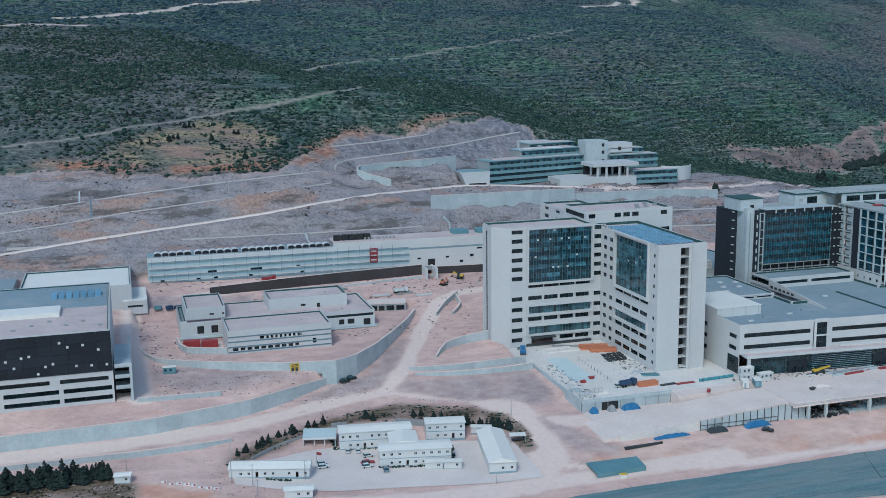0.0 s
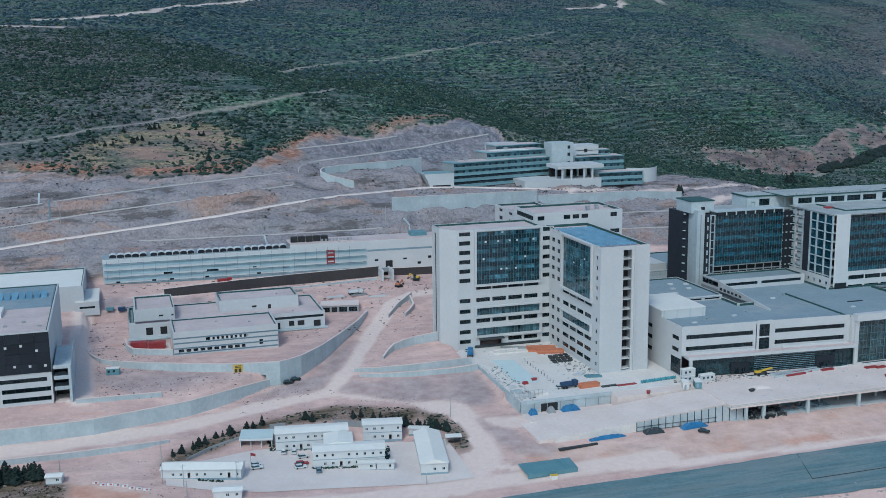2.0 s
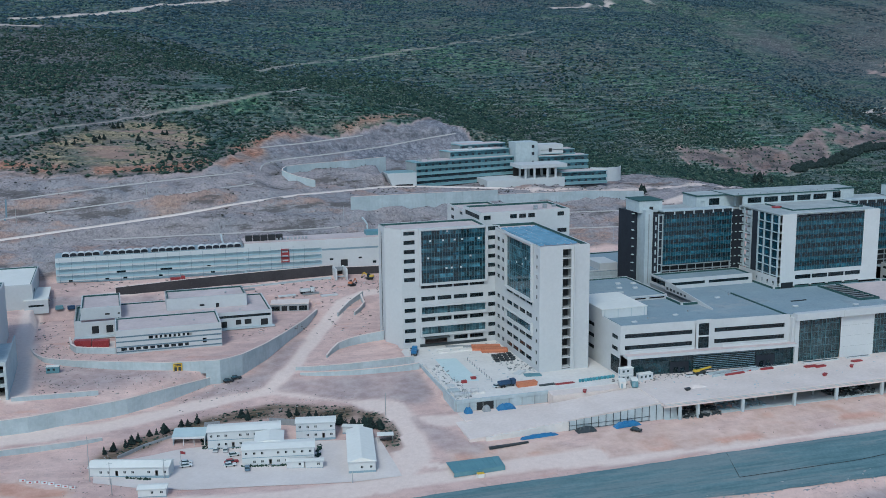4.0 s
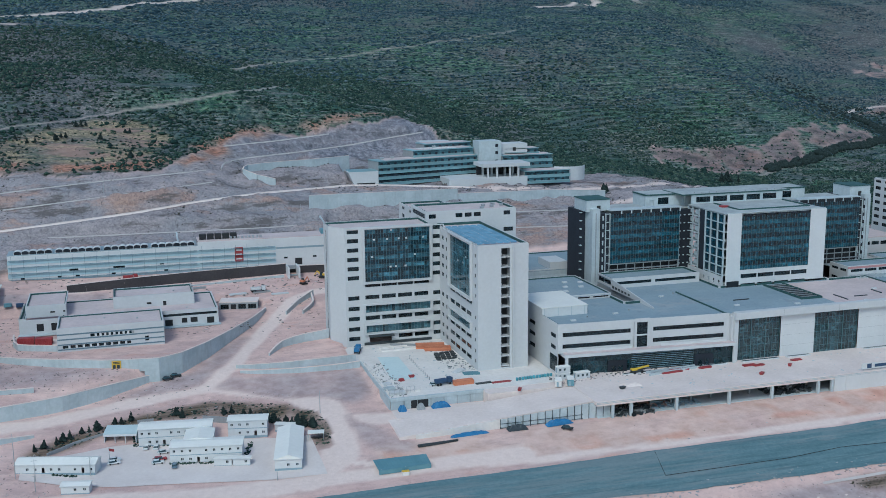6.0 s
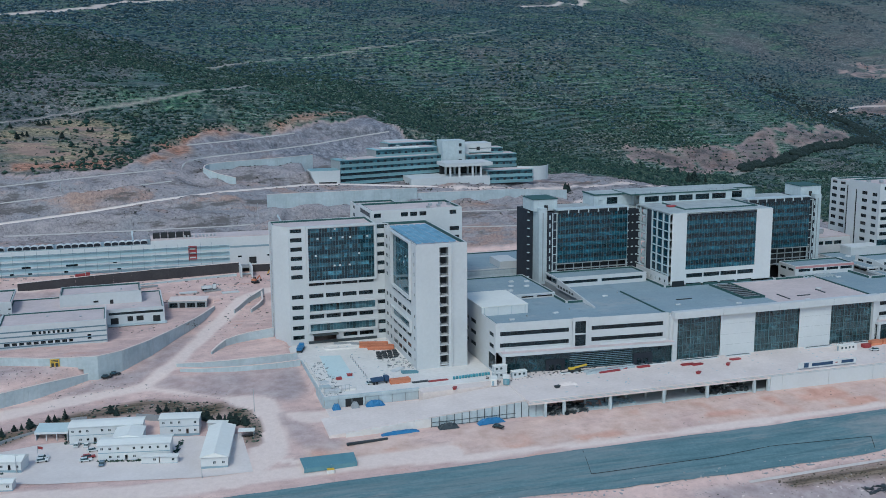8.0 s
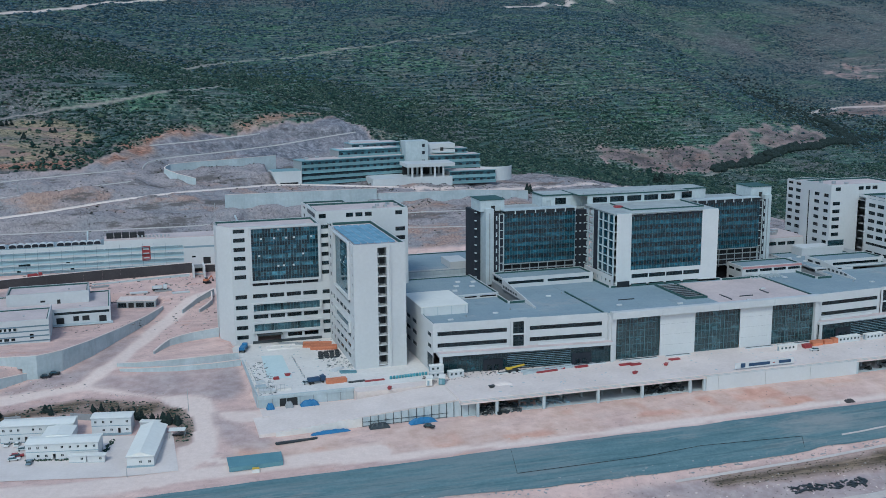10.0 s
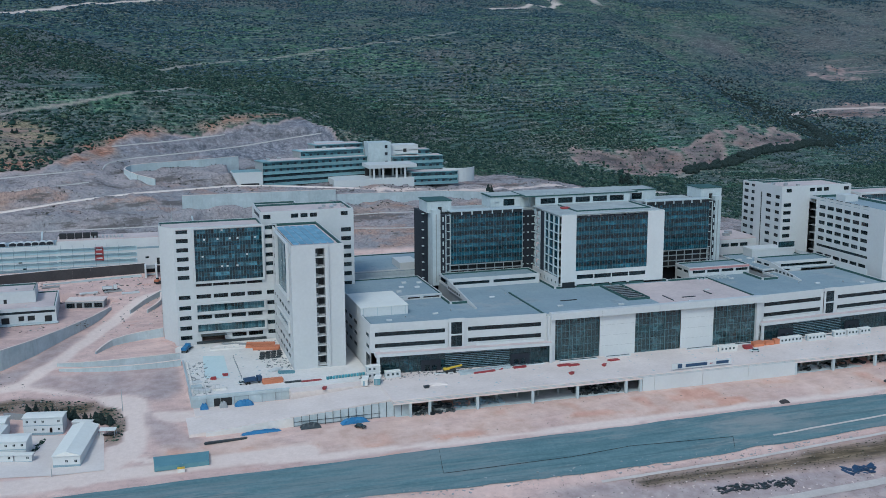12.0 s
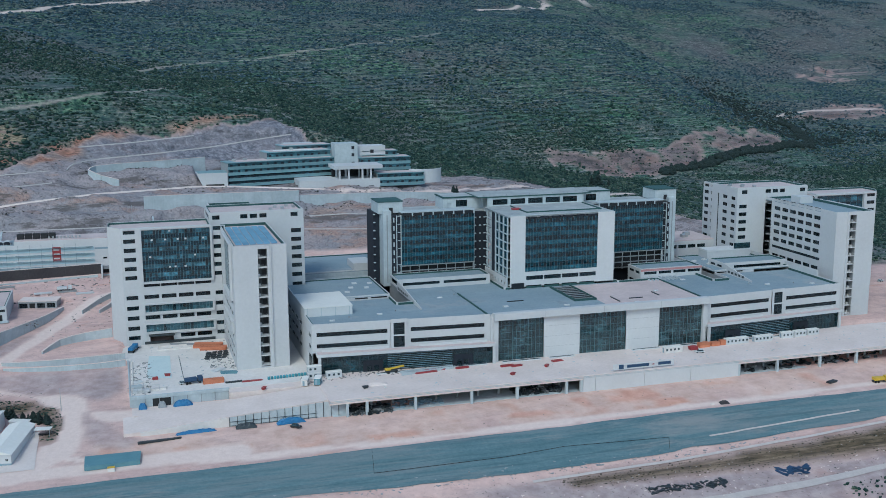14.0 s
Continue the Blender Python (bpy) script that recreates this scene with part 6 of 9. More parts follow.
slope_drain(98, 570, 586, "pale concrete drain chute down the lower slope")
slope_drain(182, 574, 594, "pale concrete drain chute down the lower slope")

# ---- forecourt, deck and viaduct ----
court = thing("forecourt", "pale dusty paved forecourt on a retaining platform", "forecourt", kind="structure")
prism("paving", [(163.6, 355.6), (236.6, 355.6), (236.6, 432.3), (163.4, 432.3), (158.5, 424), (162.8, 407)], -0.6, 0.1, M_PAVE, court)
prism("concrete_pad", [(170, 379), (180, 376.5), (181, 410), (172, 412)], 0.1, 0.16, surface("bluish_new_concrete", (0.50, 0.60, 0.61), (0.62, 0.70, 0.70), 0.1, 0.8, 0.8), court, "bluish new concrete pad")
for k in range(7):
    box("front_panel", court, 163.4 + 5.4 * k, 168.6 + 5.4 * k, 355.0, 355.55, -5.4, -0.9, M_CONC)
    box("front_post", court, 168.6 + 5.4 * k, 168.8 + 5.4 * k, 354.8, 355.6, -5.4, -0.9, M_CONC_D)
box("front_beam", court, 163.2, 201.4, 354.7, 355.6, -0.9, 0.35, M_CONC)
# flat near-black sheet on the panels draws a shaded opening
box("storage_opening", court, 171.5, 178.5, 354.96, 355.0, -4.6, -1.2, M_DARK)
for k in range(9):
    y = 356 + 5.6 * k
    part("side_panel", box_mesh(0.6, 5.5, 5.0, M_CONC), court, "", pose(163.1 - 0.01 * k, y + 2.7, -4.6 + 0.06 * k))
prism("apron", [(163.5, 345), (201, 349.6), (201, 354.7), (163.5, 354.7)], -5.6, -4.4, M_DECK, court)
prism("side_terrace", [(201.2, 349.4), (236.6, 349.4), (236.6, 355.6), (201.2, 355.6)], -5, -0.02, M_DECK, court)

deck = thing("viaduct", "long dusty concrete deck on columns over open bays", "viaduct", kind="structure")
v, f = box_vf(0, 1, 0, 1, 0, 1)
part("ramp", mesh_from("ramp", [(160, 329, -7), (236.6, 329, -7), (236.6, 349.4, -7), (160, 346, -7), (160, 329, -5.6), (236.6, 329, 0.0), (236.6, 349.4, 0.0), (160, 346, -4.9)], BOX_F, M_DECK), deck)
box("deck_slab", deck, 236.6, 620, 326.3, 362, -0.9, 0.3, M_DECK)
box("edge_beam", deck, 236.6, 620, 325.6, 326.3, -1.25, 0.55, M_DECK)
for z in (-0.45, 0.05):
    box("edge_ledge", deck, 236.6, 620, 325.45, 325.6, z, z + 0.16, M_CONC)
for x in (243.6, 251.4, 271.1, 294.5, 314.1, 335.9, 342.5, 417.3, 436.7, 458.7, 478, 498, 518, 540, 562):
    box("column", deck, x - 0.55, x + 0.55, 325.7, 326.9, -7.6, -1.25, M_CONC, "", 0.06)
for x in range(246, 600, 9):
    if not 344 < x < 416:
        for y in (334.5, 343.5):
            box("inner_column", deck, x - 0.4, x + 0.4, y - 0.4, y + 0.4, -7.5, -0.9, M_CONC_D)
# near-black back wall: the shade under the deck put into its colour
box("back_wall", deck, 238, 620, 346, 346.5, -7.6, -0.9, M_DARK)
box("bay_floor", deck, 238, 620, 327, 352, -7.2, -6.45, M_CONC)
for k, (a, b) in enumerate(((343.2, 348.6), (348.75, 371.2), (371.35, 393.2), (393.35, 416.6))):
    box("white_infill_panel", deck, a, b, 325.5, 325.9, -7.6, -0.1, M_WHITE2, "smooth white infill panel")
for k in range(10):
    box("infill_pier", deck, 166 + 3.3 * k, 169.28 + 3.3 * k, 328.2, 328.9, -8.2, -5.2 + 0.24 * k, M_PAVE)
for k in range(15):
    x = 198.5 + 3.0 * k
    h = -2.9 + 0.2 * k if k < 12 else -0.5
    box("wall_panel", deck, x, x + 2.9, 328.1, 328.4, -8.0, min(h, -0.5), M_CONC)
    box("formwork_post", deck, x - 0.08, x + 0.08, 327.85, 328.1, -8.0, min(h, -0.5) + 0.15, M_DARKFRAME)
for z in (-6.2, -4.6):
    box("formwork_rail", deck, 198.5, 232, 327.8, 327.95, z, z + 0.12, M_DARKFRAME)
for a, b in ((262, 284), (288, 311), (318, 336), (340, 352), (380, 394), (396, 418), (440, 470)):
    box("skylight_kerb", deck, a, b, 353.6, 355.2, 0.3, 0.75, M_WHITE2)
    box("skylight", deck, a + 0.4, b - 0.4, 353.9, 354.9, 0.75, 0.8, M_GLASS_D)

pit = thing("sunken_ramp", "low bluish concrete kerb walls round a sunken ramp", "ramp", kind="structure")
for k in range(4):
    x = 271.6 + 5.95 * k
    part("kerb_wall", box_mesh(5.9, 0.4, 1.0, M_CONC), pit, "", pose(x + 2.95, 349.9 + 0.8 * k, 0.3, 0, 0, 7.6))
    part("kerb_wall", box_mesh(5.9, 0.4, 1.0, M_CONC), pit, "", pose(x + 3.2, 353.0 + 0.5 * k, 0.3, 0, 0, 4.8))
# pit drawn as a flat near-black sheet, depth shade put into colour
part("pit_shade_sheet", mesh_from("pit_shade_sheet", [(274, 350.6, 0.31), (295, 353.4, 0.31), (295, 354.4, 0.31), (274, 352.8, 0.31), (274, 350.6, 0.36), (295, 353.4, 0.36), (295, 354.4, 0.36), (274, 352.8, 0.36)], BOX_F, M_DARK), pit)

sign = thing("site_sign", "white banner board with blue lettering bars on deck edge", "sign")
box("board", sign, 357.6, 386, 327.4, 327.6, 0.9, 3.4, M_WHITE2)
for k in range(7):
    box("sign_post", sign, 358.5 + 4.4 * k, 358.7 + 4.4 * k, 327.6, 327.8, 0.3, 3.2, M_STEEL)
M_NAVY = surface("navy_letters", (0.02, 0.05, 0.11), (0.03, 0.07, 0.14), 1, 3, 0.6)
box("emblem", sign, 360.2, 362.4, 327.34, 327.38, 1.2, 3.1, M_NAVY)
for a, b in ((364, 374.3), (378.6, 384.6)):
    box("lettering_bar", sign, a, b, 327.34, 327.38, 1.5, 2.8, M_NAVY)
box("small_mark", sign, 375.6, 376.8, 327.34, 327.38, 1.9, 2.3, M_RED)


# ---- kitchen block ----
kit = thing("service_block", "low white service building with flat pinkish roofs", "building")
BASE = 7.0
facade(kit, (39.2, 439.5), (83.4, 439.5), BASE, 17.6, [(13.5, 30.5, 13.0, 14.3, 12, 1), (2.0, 30.0, 8.6, 9.9, 18, 1), (36.0, 37.6, 9.2, 11.4, 1, 1)])
for z in (14.45, 12.3, 10.05, 7.9):
    box("wall_strip", kit, 39.3, 83.3, 439.38, 439.47, z, z + 0.55, M_LINE)
for k in range(9):
    box("pale_shutter", kit, 54.5 + 1.9 * k, 55.4 + 1.9 * k, 439.5, 439.6, 13.1, 14.2, M_WHITE2)
    box("pale_shutter", kit, 43.5 + 2.9 * k, 44.4 + 2.9 * k, 439.5, 439.6, 8.7, 9.8, M_WHITE2)
facade(kit, (39.2, 463), (39.2, 439.5), BASE, 17.6, [(8, 11, 7.1, 10)], shade_fill=M_DARK)
facade(kit, (83.4, 439.5), (83.4, 467), BASE, 17.6)
roof(kit, [(39.4, 439.7), (83.2, 439.7), (83.2, 463), (39.4, 463)], 16.9, M_ROOF_P, 0.6)
facade(kit, (83.4, 467), (109.2, 467), BASE - 0.4, 15.0, [(1.5, 5.0, 7.4, 10.8), (13, 16.2, 8.8, 11.2), (20.5, 23.8, 7.2, 10.8), (9, 11.5, 8.8, 11.2)] + [(0.8, 25.2, 12.2, 13.4, 18, 1)], shade_fill=M_DARK)
facade(kit, (109.2, 467), (109.2, 503), BASE - 0.4, 15.0)
roof(kit, [(63, 463), (83.2, 467.2), (109, 467.2), (109, 503), (40, 503), (40, 463)], 14.3, M_ROOF_P, 0.6)
box("loading_ledge", kit, 83.5, 110, 463.6, 467, BASE + 0.5, BASE + 0.9, M_CONC)
box("ledge_shadow_gap", kit, 83.6, 109.8, 464.6, 466.9, BASE - 0.4, BASE + 0.5, M_DARK)
box("foundation", kit, 21.4, 41.6, 470.6, 471.9, BASE - 0.2, BASE + 0.6, M_DARK)
facade(kit, (62.5, 482), (99.5, 482), 14.0, 20.0, [(15, 17.2, 15.4, 16.4), (22.5, 24, 14.2, 16.4)], shade_fill=M_DARK)
facade(kit, (62.5, 501), (62.5, 482), 14, 20)
facade(kit, (99.5, 482), (99.5, 501), 14, 20)
roof(kit, [(62.7, 482.2), (99.3, 482.2), (99.3, 501), (62.7, 501)], 19.2, M_ROOF_P, 0.8)
facade(kit, (21.6, 472), (41.4, 472), BASE + 1.0, 14.5, [(7.4, 10.4, 8.9, 12.4), (13.6, 16.6, 8.9, 12.4)], shade_fill=M_DARK)
facade(kit, (24.5, 476), (42, 476), 14.5, 19.8, [(10.5, 12.5, 16.2, 17), (16, 17, 16.2, 17)], shade_fill=M_DARK)
facade(kit, (21.6, 503), (21.6, 472), BASE + 1, 15.2)
facade(kit, (24.5, 504), (24.5, 476), 14.5, 19.8)
roof(kit, [(21.8, 472.2), (24.6, 472.2), (24.6, 503), (21.8, 503)], 14.2, M_ROOF, 1.0)
roof(kit, [(24.7, 476.2), (42, 476.2), (42, 504), (24.7, 504)], 19.2, M_ROOF_P, 0.8)
box("dock_canopy", kit, 21.2, 42, 468.5, 472, BASE + 0.6, BASE + 1.0, M_CONC)
prism("dock_wall", [(19, 461), (37, 452), (38.6, 452.4), (38.6, 462.5), (19, 462.5)], BASE, BASE + 0.3, M_DECK, kit)
for k, (x, y) in enumerate(((36, 478), (50, 470), (58, 455), (72, 450), (95, 474), (78, 476), (90, 490), (101, 484))):
    box("roof_vent", kit, x, x + 0.9, y, y + 0.9, 19.2 if (x < 42 and y > 476) or (y > 482 and 62 < x < 99) else (16.6 if y < 463 else 14.0), (19.2 if (x < 42 and y > 476) or (y > 482 and 62 < x < 99) else (16.6 if y < 463 else 14.0)) + 0.6, M_STEEL)
retaining_wall("pale concrete parapet wall beside the loading yard", [(19.5, 466), (20, 455), (23, 447), (39, 441)], [9.8, 9.8, 9.8, 9.8], M_CONC, low=6.5)

gar = thing("pump_house", "low concrete block with a dark doorway and shuttered bays", "building")
facade(gar, (112, 493.5), (130.5, 490), 6.9, 10.6, [(5.5, 8.2, 7.2, 9.8)] + [(0.6, 4.6, 7.4, 9.8, 3, 1), (9.2, 13, 7.4, 9.8, 3, 1), (14, 18, 7.4, 9.8, 3, 1)], M_CONC_D, shade_fill=M_DARK)
prism("roof", [(112, 493.5), (130.5, 490), (132.5, 499), (114, 503)], 10.6, 11.0, M_DECK, gar)
prism("side", [(112.4, 494), (130, 490.8), (132, 498.6), (114.4, 502.4)], 7, 10.6, M_CONC_D, gar)

for k in range(2):
    cont = thing("red_container", "red shipping container in the loading yard", "container", "red containers", at=(25.5 + 7.4 * k, 457.5 - 2.4 * k, BASE + 0.3), turn=-8)
    part("body", box_mesh(7.0, 3.4, 2.9, M_RED, 0.05), cont)
    for j in range(12):
        part("rib", box_mesh(0.18, 0.08, 2.6, M_RED), cont, "", pose(-3.2 + 0.58 * j, -1.74, 0.15))
    part("lid", box_mesh(6.8, 3.2, 0.08, M_RED), cont, "", pose(0, 0, 2.9))

board = thing("yellow_sign", "yellow warning board fixed to the retaining wall", "sign")
box("panel", board, 61.0, 64.6, 412.0, 412.15, 4.6, 9.0, M_YELLOW)
for k in range(2):
    box("dark_mark", board, 61.4 + 1.6 * k, 62.5 + 1.6 * k, 411.94, 411.98, 5.3, 7.4, M_DARKFRAME)
for k in range(2):
    box("lettering_bar", board, 61.5, 64.1, 411.94, 411.98, 7.8 + 0.55 * k, 8.1 + 0.55 * k, M_DARKFRAME)


# ---- dark clad block ----
blk = thing("technical_block", "block clad in black boards over white ribbon-window storeys", "building")
ops = [(u, u + 19, z, z + 1.7, 12, 1) for u in (12, 33, 54, 75) for z in (7.0, 10.6)] + [(95.5, 112.5, z, z + 1.7, 11, 1) for z in (7.0, 10.6)]
ops += [(u, u + 17, 14.4, 16.0, 11, 1) for u in (20, 38, 56, 74, 94.5)]
facade(blk, (-120, 396.5), (-6.8, 396.5), 4.5, 18.0, ops)
_nb = 22
for k in range(_nb):
    w = 113.2 / _nb
    for r in range(4):
        part("black_board", box_mesh(w - 0.05, 0.25, 3.75, M_BLACK), blk, "", pose(-120 + w * (k + 0.5), 396.35, 17.9 + 3.8 * r))
random.seed(5)
for k in range(26):
    part("white_plate", box_mesh(0.9, 0.08, 0.9, M_WHITE2), blk, "", pose(-75 + 2.65 * k, 396.18, 18.5 + random.random() * 12))
facade(blk, (-6.8, 396.3), (-6.8, 482), 4.5, 33.4)
facade(blk, (-120, 482), (-120, 396.3), 4.5, 33.4)
facade(blk, (-6.8, 482), (-120, 482), 4.5, 33.4)
roof(blk, [(-119.8, 396.6), (-7, 396.6), (-7, 481.8), (-119.8, 481.8)], 32.9, M_ROOF_P, 0.6)
box("roof_field", blk, -119, -8, 439, 481, 32.904, 33.0, M_ROOF)
box("raised_roof", blk, -110, -25.5, 425.5, 438, 32.9, 34.6, M_ROOF_W, "long white raised roof strip")
for k in range(7):
    part("solar_panel", box_mesh(2.3, 9.0, 0.08, M_SOLAR), blk, "blue solar panel", pose(-29 + 2.9 * k, 459, 33.6, 14, 0, 0))
for k in range(9):
    box("roof_vent", blk, -60 + 6.1 * k, -58.6 + 6.1 * k, 405 + (k * 5) % 13, 406 + (k * 5) % 13, 32.9, 33.5, M_STEEL)
stair = thing("ramp_frame", "open concrete ramp frame beside the black block", "concrete frame")
for k in range(3):
    box("landing", stair, -6.2, -0.6, 396.4, 428, 10.4 + 4.1 * k, 10.95 + 4.1 * k, M_CONC)
    box("landing_rail", stair, -6.2, -0.6, 396.3, 396.42, 10.95 + 4.1 * k, 11.9 + 4.1 * k, M_CONC)
box("side_wall", stair, -0.6, -0.1, 396.3, 440, 4.8, 19.2, M_CONC)
box("floor", stair, -6.2, -0.6, 396.2, 440, 4.8, 6.2, M_DECK)
# near-black back wall carries the shade of the block behind the landings
box("back_wall", stair, -6.2, -0.6, 405, 405.4, 6.2, 18.6, M_DARK)
box("portal_post", stair, -1.0, -0.05, 395.5, 396.25, 4.8, 20.4, M_CONC)

low = thing("workshop", "low white workshop with a pale sheet roof", "building")
facade(low, (-48, 512.5), (2.2, 512.5), 11, 25.0)
facade(low, (2.2, 512.5), (2.6, 559), 11, 25.0, [(6, 16, 19, 21, 5, 1)])
facade(low, (-48, 560), (-48, 512.5), 11, 25.0)
roof(low, [(-47.8, 512.7), (2.0, 512.7), (2.4, 559), (-47.8, 559)], 24.6, M_ROOF_W, 0.7)
facade(low, (-2, 511), (9, 511), 11, 17.5, [(2, 9, 14.4, 15.4, 4, 1)])
prism("porch_roof", [(-2, 511), (9, 511), (9, 540), (-2, 540)], 17.5, 17.9, M_ROOF_W, low)
low2 = thing("store_shed", "grey store shed beside the workshop", "building")
box("body", low2, -110, -52, 525, 556, 8, 23, M_CONC)
box("roof", low2, -110.4, -51.6, 524.6, 556.4, 23, 23.5, M_ROOF)


# ---- long plant building ----
def plant_building():
    p = thing("plant_building", "long white plant building with pale blue bands and rooftop fans", "building")
    a, b = (11, 553), (107, 550.5)
    n, m = wall_frame(a, b)
    facade(p, a, b, 13.0, 29.6, [(6 + 9 * k, 8 + 9 * k, 16.4, 18.0, 2, 1) for k in (0, 2, 3, 5, 8)] + [(30, 34.5, 20.2, 21.4, 4, 1), (52, 58, 20.2, 21.4, 5, 1), (76, 78, 20.6, 21.8, 2, 1), (16, 17.6, 13.4, 16), (38, 40, 13.6, 16.4), (58, 60.5, 13.6, 16.6)], M_WHITE2, shade_fill=M_DARK)
    a2, b2 = (107, 550.5), (206, 546)
    n2, m2 = wall_frame(a2, b2)
    facade(p, a2, b2, 13.0, 31.6, [(52, 56, 16.2, 20.0), (46, 48, 20, 21, 2, 1), (62, 64, 20, 21, 2, 1), (70, 72, 17, 18.4, 2, 1), (76, 78, 20, 21.4, 2, 1), (80, 83, 24, 25, 3, 1)], M_WHITE2, shade_fill=M_DARK)
    for mm, ln, zz in ((m, n, (15.4, 18.6, 22.0, 25.6)), (m2, n2 * 0.42, (15.6, 18.8, 22.2, 25.8))):
        for z in zz:
            part("blue_band", mesh_from("blue_band", *box_vf(0, ln, -0.08, -0.004, z - 0.7, z + 1.5), M_CYAN), p, "", mm)
        for k in range(int(ln / 6)):
            part("scaffold_pole", mesh_from("scaffold_pole", *box_vf(-0.05, 0.05, -1.24, -1.08, 12.5, 29.5), M_LINE), p, "", mm @ Matrix.Translation((2 + 6 * k, 0, 0)))
        for z in (17.0, 20.2, 23.6, 27.2):
            part("scaffold_deck", mesh_from("scaffold_deck", *box_vf(0.5, ln - 0.5, -1.15, -0.45, z, z + 0.12), M_LINE), p, "", mm)
    part("white_band", mesh_from("white_band", *box_vf(42, 99, -0.07, -0.004, 25.6, 26.6), M_FASCIA), p, "", m2)
    prism("roof", [(11, 553.2), (107, 550.7), (107, 566), (11, 566)], 29.6, 30.0, M_ROOF, p)
    prism("roof", [(107.3, 550.7), (206, 546.2), (206, 562), (107.3, 566)], 31.6, 32.0, M_ROOF_P, p)
    part("red_banner", mesh_from("red_banner", *box_vf(19.5, 24.0, -0.25, -0.2, 19.8, 27.8), M_RED), p, "red banner with pale bars", m2)
    for k in range(3):
        part("banner_bar", mesh_from("banner_bar", *box_vf(20.2, 23.3, -0.28, -0.255, 21 + 2.4 * k, 21.8 + 2.4 * k), M_WHITE2), p, "", m2)
    # arched fan housings
    seg = 8
    v, f = [], []
    for i, (y, _) in enumerate(((0, 0), (4.5, 0))):
        v += [(1.9 * math.cos(math.pi * k / seg), y, 1.0 + 1.0 * math.sin(math.pi * k / seg)) for k in range(seg + 1)] + [(-1.9, y, 0), (1.9, y, 0)]
    n1 = seg + 3
    f = [tuple(range(n1)), tuple(range(2 * n1 - 1, n1 - 1, -1))] + [(i, i + n1, (i + 1) % n1 + n1, (i + 1) % n1) for i in range(n1)]
    shell = mesh_from("fan_housing", v, f, M_WHITE2)
    mouth = mesh_from("fan_mouth", [(x * 0.92, -0.03, 0.08 + z * 0.9) for x, y, z in v[:n1]] + [(x * 0.92, -0.01, 0.08 + z * 0.9) for x, y, z in v[:n1]], f, M_BLACK)
    u = 1.5
    for k in range(26):
        u += 3.75 + (1.6 if k % 6 == 5 else 0)
        if u > 94:
            break
        h = part("fan_housing", shell, p, "", m @ Matrix.Translation((u, 0.4, 30.0)))
        part("fan_mouth", mouth, h)
    for k in range(5):
        part("cooling_tower", box_mesh(3.6, 3.0, 2.9, M_DARK, 0.05), p, "dark rooftop cooling unit", m2 @ pose(3 + 4.1 * k, 6, 32.0))
    for k in range(9):
        part("roof_unit", box_mesh(1.0, 1.6, 1.2, M_STEEL), p, "", m2 @ pose(18 + 2.0 * k, 4, 32.0))
    for k in range(2):
        part("roof_shelter", box_mesh(9, 7, 2.2, M_TEALSHEET), p, "", m2 @ pose(72 + 14 * k, 8, 32.0))
    return p


plant_building()
under = thing("underpass", "concrete underpass frame beside the brown retaining wall", "underpass")
box("wing", under, 151.8, 152.6, 527, 538, 11, 19, M_WHITE2)
box("wing", under, 157.4, 158.2, 527, 538, 11, 19, M_WHITE2)
box("lintel", under, 152.6, 157.4, 535, 537, 16.6, 18.4, M_CONC_D)
box("lintel", under, 152.6, 157.4, 531, 532, 13.8, 14.5, M_CONC)
box("back", under, 152.6, 157.4, 537.2, 537.6, 11, 17, M_DARK)

# low buildings behind the podium
anx = thing("rear_annex", "low grey annex with flat roofs behind the podium", "building")
box("body", anx, 250, 312, 468, 512, 2, 20.6, M_CONC)
roof(anx, [(250, 468), (312, 468), (312, 512), (250, 512)], 20.9, M_ROOF, 0.6)
facade(anx, (256, 466.5), (304, 466.5), 12, 18.5, [(2 + 5.5 * k, 6.5 + 5.5 * k, 14.5, 17, 3, 1) for k in range(8)], M_CONC)
box("terrace", anx, 246, 312, 450, 466.4, 8, 14, M_ROOF_P)
box("stair_head", anx, 278, 288, 470, 486, 20.9, 24.4, M_WHITE)
anx2 = thing("rear_annex", "low white annex with plant on its roof", "building")
facade(anx2, (448, 462), (486, 462), 2, 27.0, [(3 + 6 * k, 8 + 6 * k, 23, 25, 3, 1) for k in range(5)])
prism("roof", [(446, 462.2), (487, 462.2), (487, 490), (446, 490)], 27.0, 27.5, M_ROOF_P, anx2)
for k in range(6):
    box("air_unit", anx2, 450 + 5 * k, 453.4 + 5 * k, 470 + (k % 2) * 6, 473 + (k % 2) * 6, 27.5, 29.2, M_STEEL)
ent = thing("rear_lobby", "white lobby block at the foot of the tower", "building")
box("body", ent, 466, 492, 436, 445, 10, 25.6, M_WHITE)
box("roof_rim", ent, 465.8, 492.2, 435.8, 445.2, 25.6, 26.4, M_WHITE2)
box("glazing", ent, 482, 492, 435.6, 435.8, 26.5, 29.5, M_GLASS_D)


# ---- building on the hill ----
M_BAND = surface("pale_teal_glass_band", (0.17, 0.30, 0.33), (0.27, 0.41, 0.44), 0.06, 0.5, 0.4, vary=0.12)


